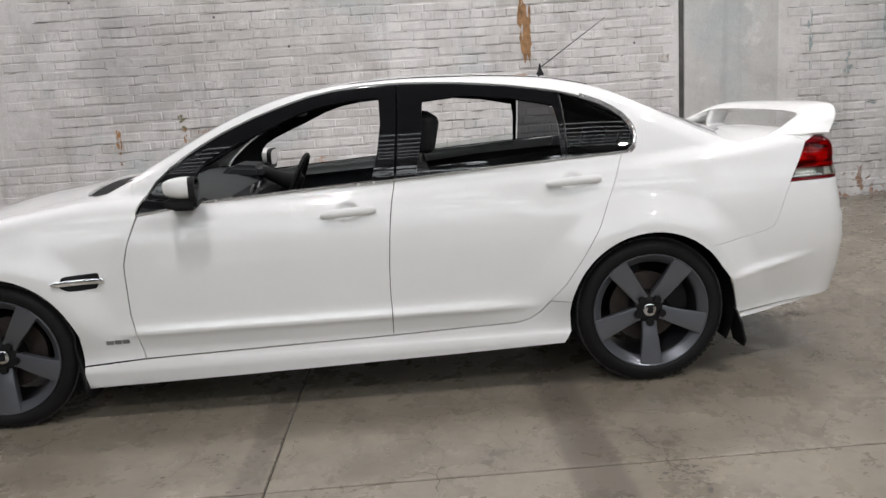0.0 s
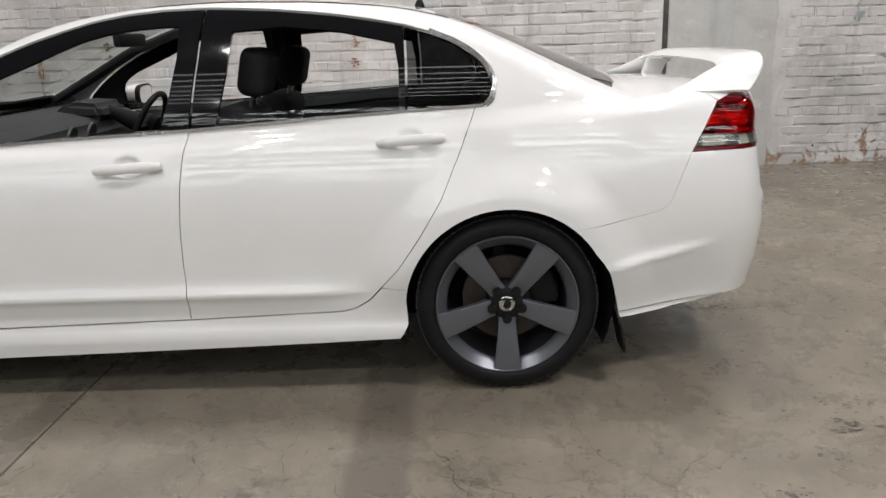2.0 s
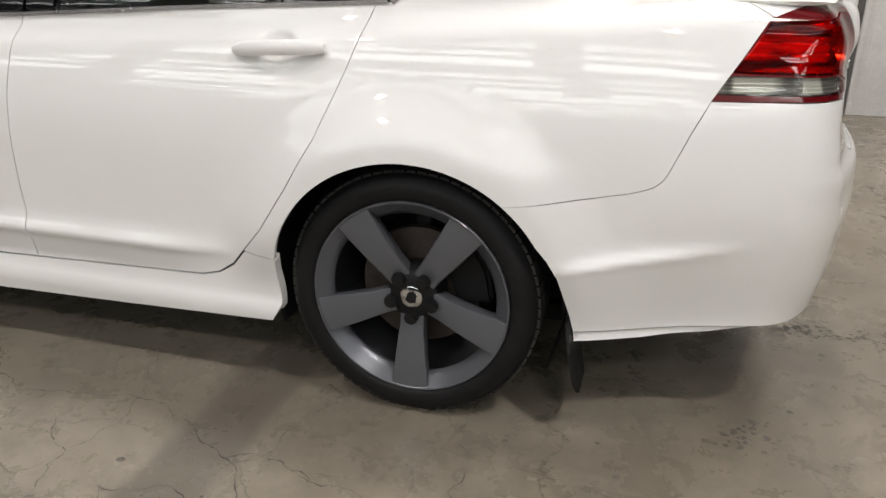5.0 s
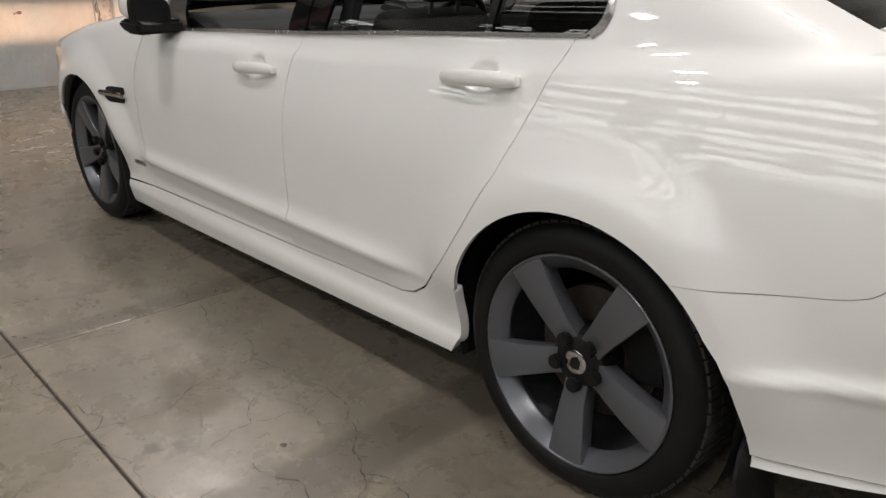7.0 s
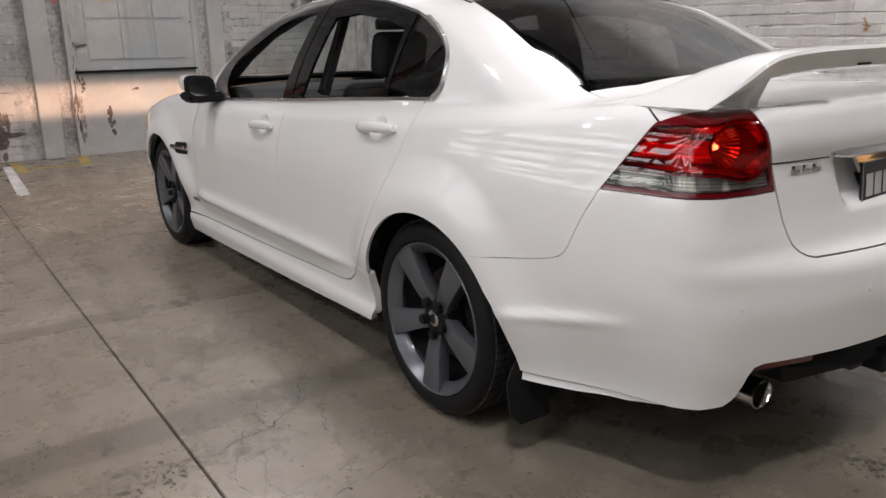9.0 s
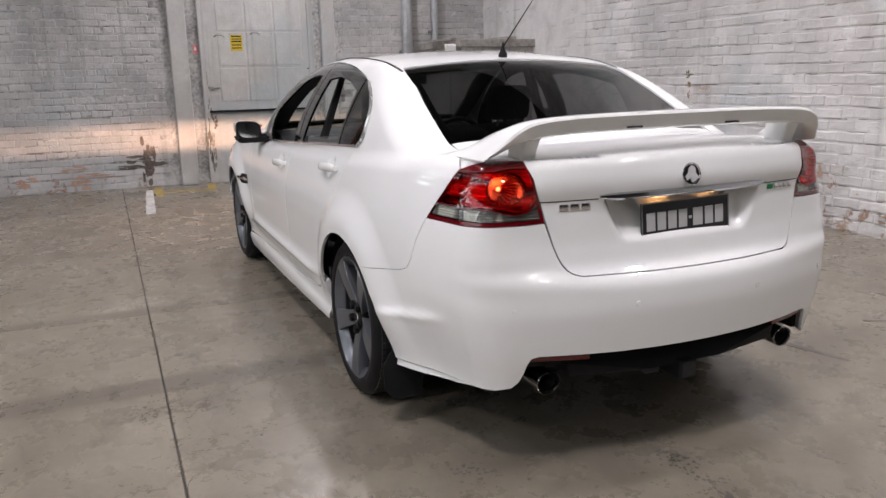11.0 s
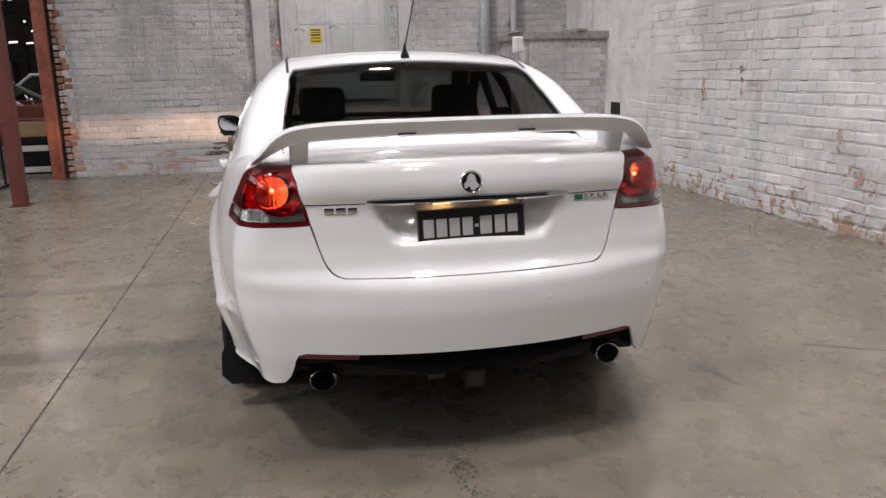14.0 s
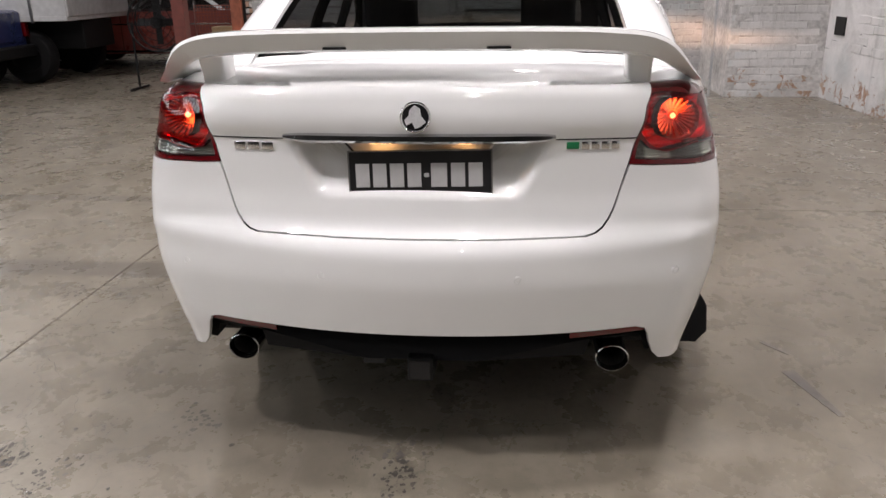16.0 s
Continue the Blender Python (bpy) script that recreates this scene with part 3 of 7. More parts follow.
def skin(name, rays, outer, mat, parent, label="", holes=(), gap=0.0018, fine=0.022, inset=0.0, lip=0.012, edge=0.012):
    """A panel: the part of the skin inside a loop, with its edge turned inwards."""
    loops = [shrink(dense(list(outer), edge), gap)] + [shrink(dense(list(h), edge), -gap) for h in holes]
    a = np.array(loops[0])
    gx, gy = np.meshgrid(np.arange(a[:, 0].min(), a[:, 0].max(), fine), np.arange(a[:, 1].min(), a[:, 1].max(), fine * 0.87))
    gx[1::2] += fine / 2
    grid = np.stack([gx.ravel(), gy.ravel()], 1)
    ok = inside(grid, loops[0])
    for h in loops[1:]:
        ok &= ~inside(grid, h)
    grid = grid[ok]
    rim_pts = np.concatenate([np.array(l) for l in loops])
    keep = np.ones(len(grid), bool)
    for i in range(0, len(grid), 2000):
        d = np.abs(grid[i : i + 2000, None] - rim_pts[None]).max(2).min(1)
        keep[i : i + 2000] = d > fine * 0.45
    grid = grid[keep]
    pts, edges = [Vector(p) for p in np.concatenate([rim_pts, grid])], []
    base = 0
    for l in loops:
        edges += [(base + i, base + (i + 1) % len(l)) for i in range(len(l))]
        base += len(l)
    co, _, faces, orig, _, _ = delaunay_2d_cdt(pts, edges, [], 2, 1e-6)
    q = np.array([tuple(c) for c in co])
    p = solve(*rays(q), inset)
    nrm = normal(p)
    n = len(p)
    f = np.array([list(t) for t in faces])
    mid = q[f].mean(1)
    ok = inside(mid, loops[0])
    for h in loops[1:]:
        ok &= ~inside(mid, h)
    f = f[ok]
    faces = f.tolist()
    fn = np.cross(p[f[:, 1]] - p[f[:, 0]], p[f[:, 2]] - p[f[:, 0]])
    if (fn * nrm[f[:, 0]]).sum() < 0:
        faces = [t[::-1] for t in faces]
    count = {}
    for t in faces:
        for i, j in zip(t, t[1:] + t[:1]):
            count[(i, j)] = 1
    border = [(i, j) for i, j in count if (j, i) not in count]
    verts, norms = p.tolist(), nrm.tolist()
    if lip:
        ids = sorted({i for e in border for i in e})
        top = {i: n + k for k, i in enumerate(ids)}
        low = {i: n + len(ids) + k for k, i in enumerate(ids)}
        verts += [p[i].tolist() for i in ids] + [(p[i] - nrm[i] * lip).tolist() for i in ids]
        side_n = {i: np.zeros(3) for i in ids}
        quads = []
        for i, j in border:
            quads.append([top[j], top[i], low[i], low[j]])
            w = np.cross(p[j] - p[i], nrm[i])
            side_n[i] += w
            side_n[j] += w
        more = [(side_n[i] / (np.linalg.norm(side_n[i]) + 1e-9)).tolist() for i in ids]
        norms += more + more
        faces += quads
    mesh = bpy.data.meshes.new(name)
    mesh.from_pydata(verts, [], faces)
    mesh.shade_smooth()
    mesh.normals_split_custom_set_from_vertices(norms)
    return link(name, mesh, mat, parent, label)


def on_skin(x, z, s, out=0.0):
    """The place and the normal on the flank."""
    p = solve(np.array([[x, 0, z]], float), np.array([[0, float(s), 0]]))
    n = normal(p)[0]
    return Vector(p[0] + n * out), Vector(n)


def on_tail(y, z, out=0.0):
    p = solve(np.array([[1.7, y, z]], float), np.array([[1.0, 0, 0]]))
    n = normal(p)[0]
    return Vector(p[0] + n * out), Vector(n)


# ---- the car ----
car = thing("sedan", "white sedan with rear wing, dark alloy wheels and open windows", "car")

WIND_EDGE = [(-0.88, 0.69), (-0.62, 0.665), (-0.40, 0.62), (-0.12, 0.565), (0.03, 0.53)]
GLASS_EDGE = [(1.22, 0.542), (1.45, 0.570), (1.70, 0.600), (1.875, 0.615)]
DLO_TOP = [(1.392, 1.060), (1.410, 1.075), (1.420, 1.097), (1.422, 1.125), (1.418, 1.156), (1.404, 1.190), (1.378, 1.222), (1.335, 1.256), (1.28, 1.286), (1.20, 1.318), (1.107, 1.345), (1.0, 1.366), (0.878, 1.386), (0.75, 1.402), (0.626, 1.414), (0.5, 1.422), (0.374, 1.427), (0.22, 1.424), (0.071, 1.410), (-0.03, 1.392), (-0.135, 1.362), (-0.278, 1.315), (-0.406, 1.262), (-0.532, 1.197), (-0.60, 1.155), (-0.657, 1.113), (-0.72, 1.057), (-0.763, 1.001), (-0.795, 0.935)]
LAMP_TOP = [(2.275, 0.715), (2.305, 0.690), (2.335, 0.645), (2.362, 0.600), (2.370, 0.582)]
QUARTER = [(2.236, 1.045), (2.186, 0.962), (2.13, 0.872), (2.095, 0.80), (2.069, 0.738), (2.059, 0.713), (2.047, 0.693), (2.030, 0.679), (2.005, 0.669), (1.97, 0.660), (1.90, 0.647), (1.80, 0.633)]


def shell_half(s):
    pts = ring_top([(1.90, 0.612), (2.02, 0.635), (2.135, 0.657)], s)
    pts += ring_side(QUARTER, s)
    pts += ring_side(arch(1.4575, 50, 168), s)
    pts += ring_side([(1.0, 0.425), (1.068, 0.499), (1.15, 0.618), (1.228, 0.746), (1.30, 0.91), (1.358, 1.057)], s)
    pts += ring_side(DLO_TOP, s)
    pts += ring_top([(-0.83, 0.74)], s)
    pts += ring_top(WIND_EDGE, s)
    return pts


left, right = shell_half(-1), shell_half(1)
top_f = ring_top([(0.015, 0.30), (0.005, 0.0)], 1) + ring_top([(0.015, 0.30)], -1)
rear_edge = ring_top(GLASS_EDGE, -1)[::-1] + ring_top([(1.208, 0.30), (1.198, 0.0)], -1) + ring_top([(1.208, 0.30)], 1) + ring_top(GLASS_EDGE, 1)
shell = right + top_f + left[::-1] + rear_edge
skin("body_shell", ring_rays, shell, "paint", car, "glossy white painted roof, pillars and rear quarters", fine=0.0165, gap=0.0006)

BONNET_EDGE = [(-1.06, 0.672), (-1.12, 0.705), (-1.3, 0.745), (-1.5, 0.765), (-1.8, 0.75), (-2.0, 0.68)]
for s in (-1, 1):
    skin("front_fender", ring_rays, ring_side([(-0.826, 0.285), (-0.862, 0.489), (-0.859, 0.719), (-0.836, 0.81), (-0.789, 0.925)], s) + ring_top([(-0.83, 0.744), (-0.885, 0.738), (-0.95, 0.742), (-1.01, 0.712)] + BONNET_EDGE, s) + ring_side([(-2.06, 0.70), (-1.95, 0.60), (-1.83, 0.52)] + arch(-1.4575, 150, 12) + [(-1.1, 0.27)], s), "paint", car)
    fd = skin("front_door", ring_rays, ring_side([(-0.825, 0.285), (-0.861, 0.489), (-0.858, 0.719), (-0.835, 0.81), (-0.785, 0.925), (-0.52, 0.958), (-0.1, 0.982), (0.338, 1.002), (0.318, 0.90), (0.306, 0.811), (0.292, 0.65), (0.286, 0.52), (0.288, 0.42), (0.285, 0.311)], s), "paint", car, fine=0.0135)
    rd = skin("rear_door", ring_rays, ring_side([(0.338, 1.002), (0.8, 1.030), (1.358, 1.057), (1.30, 0.91), (1.228, 0.746), (1.15, 0.618), (1.068, 0.499), (1.0, 0.425), (0.955, 0.375), (0.905, 0.343), (0.85, 0.329), (0.285, 0.311), (0.288, 0.42), (0.286, 0.52), (0.292, 0.65), (0.306, 0.811), (0.318, 0.90)], s), "paint", car, fine=0.0135)
    skin("side_skirt", ring_rays, ring_side([(-1.1, 0.268), (-0.83, 0.283), (0.285, 0.309), (0.85, 0.327), (0.905, 0.341), (0.955, 0.373), (1.0, 0.422), (1.094, 0.412), (1.088, 0.36), (1.092, 0.27), (1.06, 0.215), (0.54, 0.198), (-0.48, 0.172), (-1.11, 0.160)], s), "paint", car, lip=0.03)
    # black window frames with their openings
    skin("front_window_frame", ring_rays, ring_side([(-0.785, 0.932), (-0.754, 1.0), (-0.713, 1.054), (-0.652, 1.109), (-0.597, 1.150), (-0.530, 1.193), (-0.405, 1.258), (-0.277, 1.311), (-0.135, 1.358), (-0.03, 1.388), (0.071, 1.406), (0.22, 1.420), (0.372, 1.423), (0.362, 1.25), (0.348, 1.12), (0.338, 1.004), (-0.1, 0.984), (-0.52, 0.960)], s), "black", fd,
         holes=[ring_side([(-0.535, 0.968), (-0.537, 1.065), (-0.520, 1.105), (-0.49, 1.135), (-0.44, 1.165), (-0.35, 1.203), (-0.25, 1.243), (-0.15, 1.286), (-0.06, 1.322), (0.02, 1.343), (0.118, 1.357), (0.22, 1.364), (0.287, 1.364), (0.288, 1.25), (0.268, 1.13), (0.236, 1.010), (-0.1, 0.992)], s)], inset=0.006)
    skin("rear_window_frame", ring_rays, ring_side([(0.345, 1.004), (0.355, 1.12), (0.368, 1.25), (0.378, 1.423), (0.626, 1.410), (0.878, 1.382), (1.107, 1.341), (1.112, 1.20), (1.110, 1.046), (0.8, 1.032)], s), "black", rd,
         holes=[ring_side([(0.435, 1.016), (0.455, 1.10), (0.474, 1.2), (0.488, 1.34), (0.67, 1.352), (0.883, 1.328), (1.07, 1.286), (1.085, 1.20), (1.086, 1.050), (0.8, 1.036)], s)], inset=0.006)
    skin("quarter_window", ring_rays, ring_side([(1.115, 1.048), (1.117, 1.20), (1.112, 1.339), (1.20, 1.312), (1.28, 1.280), (1.332, 1.250), (1.372, 1.218), (1.397, 1.186), (1.410, 1.154), (1.414, 1.125), (1.412, 1.100), (1.403, 1.080), (1.388, 1.065)], s), "glass_tint", rd, "dark tinted quarter glass", inset=0.008)
    skin("rear_window_glass", ring_rays, ring_side([(0.43, 1.00), (0.438, 1.055), (0.8, 1.075), (1.09, 1.098), (1.09, 1.03)], s), "glass_clear", rd, "lowered clear glass with its top edge showing", inset=0.02)
    # chrome strips along the waist and behind the quarter glass
    for nm, line, w in (("waist_strip", [(-0.79, 0.928), (-0.52, 0.959), (-0.1, 0.983), (0.34, 1.003), (0.8, 1.031), (1.1, 1.046), (1.385, 1.060)], 0.005), ("quarter_window_trim", [(1.392, 1.061), (1.412, 1.078), (1.422, 1.100), (1.424, 1.125), (1.420, 1.156), (1.405, 1.190), (1.379, 1.222), (1.335, 1.256), (1.28, 1.286), (1.2, 1.318)], 0.009)):
        bm = bmesh.new()
        pts = [tuple(on_skin(x, z, s, 0.002)[0]) for x, z in dense(line, 0.04)[:-int(max(1, math.dist(line[0], line[-1]) / 0.04))] + [line[-1]]]
        sweep(bm, pts, [(-w * 0.7, -w), (w * 0.7, -w), (w * 0.7, w), (-w * 0.7, w)])
        part(nm, bm, "trim_chrome", car, "thin chrome strip", True)

# bonnet, windscreen, rear glass, boot lid
hood = ring_top(BONNET_EDGE + [(-2.12, 0.4), (-2.16, 0.0)], 1) + ring_top(BONNET_EDGE + [(-2.12, 0.4)], -1)[::-1]
hood += ring_top([(-1.09, 0.60), (-1.12, 0.35), (-1.145, 0.0)], -1) + ring_top([(-1.12, 0.35), (-1.09, 0.60)], 1)
skin("bonnet", ring_rays, hood, "paint", car, fine=0.03)
COWL = [(-0.875, 0.735), (-0.95, 0.740), (-1.01, 0.710), (-1.06, 0.669), (-1.088, 0.60), (-1.117, 0.35), (-1.142, 0.0)]
cowl = ring_top(COWL, 1) + ring_top(COWL[:-1], -1)[::-1] + ring_top([(-0.87, 0.66), (-0.95, 0.4), (-0.98, 0.0)], -1) + ring_top([(-0.87, 0.66), (-0.95, 0.4)], 1)[::-1]
skin("cowl", ring_rays, cowl, "matt_black", car, inset=0.012, fine=0.03)
ws = ring_top(WIND_EDGE[1:], 1) + top_f + ring_top(WIND_EDGE[1:], -1)[::-1] + ring_top([(-0.88, 0.65), (-0.96, 0.4), (-0.99, 0.0)], -1) + ring_top([(-0.88, 0.65), (-0.96, 0.4)], 1)[::-1]
skin("windscreen", ring_rays, ws, "glass_clear", car, "clear windscreen", inset=0.006, fine=0.04)
rg = rear_edge + ring_top([(1.915, 0.45), (1.932, 0.2)], 1) + ring_top([(1.932, 0.2), (1.915, 0.45)], -1)
skin("rear_window", ring_rays, rg, "glass_tint", car, "dark tinted rear window", inset=0.006, fine=0.035)
rim_loop = shrink(dense(rg, 0.02), 0.024)
skin("window_border", ring_rays, rg, "matt_black", car, "black printed border of the rear window", holes=[rim_loop], inset=0.0095, fine=0.03, lip=0)
DECK = [(1.88, 0.608), (1.92, 0.45), (1.937, 0.2)]
EDGE = [(2.0, 0.635), (2.14, 0.66)]


def deck_half(s):
    return ring_top(DECK[::-1] + EDGE, s) + ring_side([(2.242, 1.0455)], s) + ring_top(LAMP_TOP + [(2.45, 0.4), (2.466, 0.0)], s)


deck_loop = deck_half(-1) + deck_half(1)[-2::-1]
lid = skin("boot_lid", ring_rays, deck_loop, "paint", car, "white boot lid with plate recess", fine=0.02, inset=0.0012, lip=0.010, gap=0.0004)
LID = [(0.577, 1.076), (0.572, 1.02), (0.553, 0.945), (0.535, 0.88), (0.512, 0.80), (0.500, 0.765), (0.488, 0.740), (0.473, 0.721), (0.454, 0.709), (0.43, 0.703), (0.2, 0.700)]
face = tail_rear(LID, 1) + tail_rear(LID, -1)[::-1]
skin("boot_face", tail_rays, face, "paint", lid, fine=0.014)
bm = bmesh.new()
sweep(bm, [tuple(on_tail(y, 0.953, 0.004)[0]) for y in np.linspace(-0.348, 0.348, 30)], [(-0.03, -0.013), (0.006, -0.015), (0.013, -0.008), (0.010, 0.004), (-0.008, 0.011)], scale=[0.35, 0.7, 0.9] + [1] * 24 + [0.9, 0.7, 0.35])
part("number_plate_strip", bm, "dark_chrome", lid, "polished chrome finisher above the plate", True)
for s in (-1, 1):
    bm = bmesh.new()
    sweep(bm, [tuple(on_tail(y, 0.9435, 0.0)[0]) for y in np.linspace(0.35 * s, 0.553 * s, 12)], [(-0.001, -0.0016), (0.001, -0.0016), (0.001, 0.0016), (-0.001, 0.0016)])
    part("lid_seam", bm, "matt_black", lid)

# black mouldings between the roof and the side frames
for s in (-1, 1):
    o = np.array([[x, (0.566 - 0.03 * step01(x, 0.9, 0.1)) * s, 1.2] for x in np.linspace(1.27, 0.12, 24)])
    pts = solve(o, np.tile((0.0, 0.0, 1.0), (24, 1)))
    bm = bmesh.new()
    sweep(bm, [tuple(q + np.array((0, 0, 0.0005))) for q in pts], [(-0.006, -0.002), (0.006, -0.002), (0.006, 0.002), (-0.006, 0.002)], scale=[1.0] * 22 + [0.7, 0.3])
    part("roof_moulding", bm, "matt_black", car, "thin black roof moulding")

# rear bumper
BUMP_TOP = [(x, z - 0.001) for x, z in QUARTER[:1:-1]]
rb_half = [(1.865, 0.330), (1.850, 0.385), (1.832, 0.447), (1.806, 0.490)] + arch(1.4575, 31, 50, n=8) + BUMP_TOP


def bump_half(s):
    pts = tail_rear([(0.0, 0.440), (0.30, 0.440), (0.45, 0.442), (0.575, 0.444), (0.60, 0.437), (0.611, 0.415), (0.618, 0.385), (0.630, 0.352), (0.650, 0.328), (0.690, 0.313)], s)
    pts += tail_side([(2.30, 0.307), (2.1, 0.296), (1.874, 0.288)] + rb_half, s)
    pts += tail_rear([(0.60, 0.872), (0.538, 0.875), (0.514, 0.80), (0.502, 0.764), (0.490, 0.7385), (0.4745, 0.7195), (0.455, 0.7075), (0.43, 0.7015), (0.2, 0.6985)], s)
    return pts


r1, l1 = bump_half(1), bump_half(-1)
bumper = skin("rear_bumper", tail_rays, r1 + l1[::-1], "paint", car, "white rear bumper with parking sensors", fine=0.016, gap=0.0005)
for s in (-1, 1):
    lip = tail_side([(1.879, 0.259), (1.876, 0.284), (2.1, 0.292), (2.30, 0.3035)], s) + tail_side([(2.29, 0.298), (2.2, 0.281), (2.05, 0.266)], s)
    skin("bumper_lip", tail_rays, lip, "paint", bumper, inset=0.008, lip=0.02)
for y in (-0.655, -0.25, 0.26, 0.67):
    p, n = on_tail(y, 0.602, 0.0)
    bm = bmesh.new()
    lathe(bm, [(0.0105, -0.004), (0.0105, 0.0012), (0.0085, 0.0016), (0.008, -0.001), (0.0075, 0.0014), (0.0, 0.0016)], 20, m=Matrix.Translation(p) @ n.to_track_quat("Y", "Z").to_matrix().to_4x4())
    part("parking_sensor", bm, "paint", bumper, "small round sensor", True)
# diffuser with the exhaust cut-outs, reflectors and tow hitch
bm = bmesh.new()
prof = [(-0.64, 0.40), (-0.62, 0.45), (-0.60, 0.47), (0.60, 0.47), (0.62, 0.45), (0.64, 0.40), (0.635, 0.345), (0.615, 0.345), (0.60, 0.39), (0.46, 0.395), (0.445, 0.348), (0.15, 0.342), (-0.15, 0.342), (-0.445, 0.348), (-0.46, 0.395), (-0.60, 0.39), (-0.615, 0.345), (-0.635, 0.345)]
slab(bm, prof, 2.30, 2.44, "x")
for v in bm.verts:
    v.co.x += 0.078 - 0.28 * v.co.y ** 2
diff = part("diffuser", bm, "matt_black", bumper, "black plastic lower valance")
bm = bmesh.new()
box(bm, 2.17, 2.20, -0.70, 0.70, 0.325, 0.47, 0.006)
part("valance_backing", bm, "matt_black", bumper)
for s in (-1, 1):
    bm = bmesh.new()
    sweep(bm, [(2.548 - 0.27 * y * y, y * s, 0.4255 + 0.03 * (y - 0.40)) for y in np.linspace(0.40, 0.60, 11)], [(-0.004, -0.0075), (0.004, -0.0075), (0.004, 0.0075), (-0.004, 0.0075)])
    part("reflector", bm, "red_dark", bumper, "narrow dark red reflector")
    bm = bmesh.new()
    c = Matrix.Translation((2.405, 0.523 * s, 0.333)) @ pose(0, 0, 0, 0, 0, 90)
    lathe(bm, [(0.043, 0.28), (0.043, 0.02), (0.0445, -0.035), (0.0455, -0.045), (0.043, -0.047), (0.0395, -0.04), (0.038, 0.0), (0.036, 0.16), (0.0, 0.17)], 36, m=c @ Matrix.Diagonal((1.0, 1, 0.86, 1)))
    ex = part("exhaust_pipe", bm, "exhaust", car, "polished oval exhaust tip", True)
    bm = bmesh.new()
    lathe(bm, [(0.0385, -0.025), (0.037, 0.0), (0.035, 0.15), (0.0, 0.155)], 28, m=c @ Matrix.Diagonal((0.97, 1, 0.83, 1)))
    part("exhaust_bore", bm, "dark", ex)
bm = bmesh.new()
tube(bm, (2.30, -0.62, 0.345), (2.30, 0.62, 0.345), 0.024, 10)
box(bm, 2.30, 2.53, -0.036, 0.036, 0.285, 0.355, 0.006)
box(bm, 2.36, 2.44, -0.36, 0.36, 0.335, 0.355, 0.004)
part("tow_bar", bm, "matt_black", car, "black square tow hitch")
# dark cap painted for the shade inside the hitch tube
bm = bmesh.new()
box(bm, 2.527, 2.534, -0.027, 0.027, 0.294, 0.346)
part("hitch_opening", bm, "dark", car)
bm = bmesh.new()
box(bm, 2.44, 2.50, -0.165, -0.10, 0.318, 0.346, 0.006)
part("trailer_socket", bm, "interior", car, "small dark trailer socket")

# tail lamps
def ribbed(name, loop, holes, mat, parent, label, inset, period, depth, fine):
    """A panel behind the skin, stepped in level ribs."""
    ob = skin(name, tail_rays, loop, mat, parent, label, holes=holes, gap=0.0, fine=fine, inset=inset, lip=0, edge=fine)
    p = np.array([v.co[:] for v in ob.data.vertices])
    p = p + normal(p) * (((p[:, 2] / period) % 1.0) * depth)[:, None]
    mesh = bpy.data.meshes.new(name)
    mesh.from_pydata(p.tolist(), [], [list(f.vertices) for f in ob.data.polygons])
    mesh.materials.append(M[mat])
    ob.data = mesh
    return ob


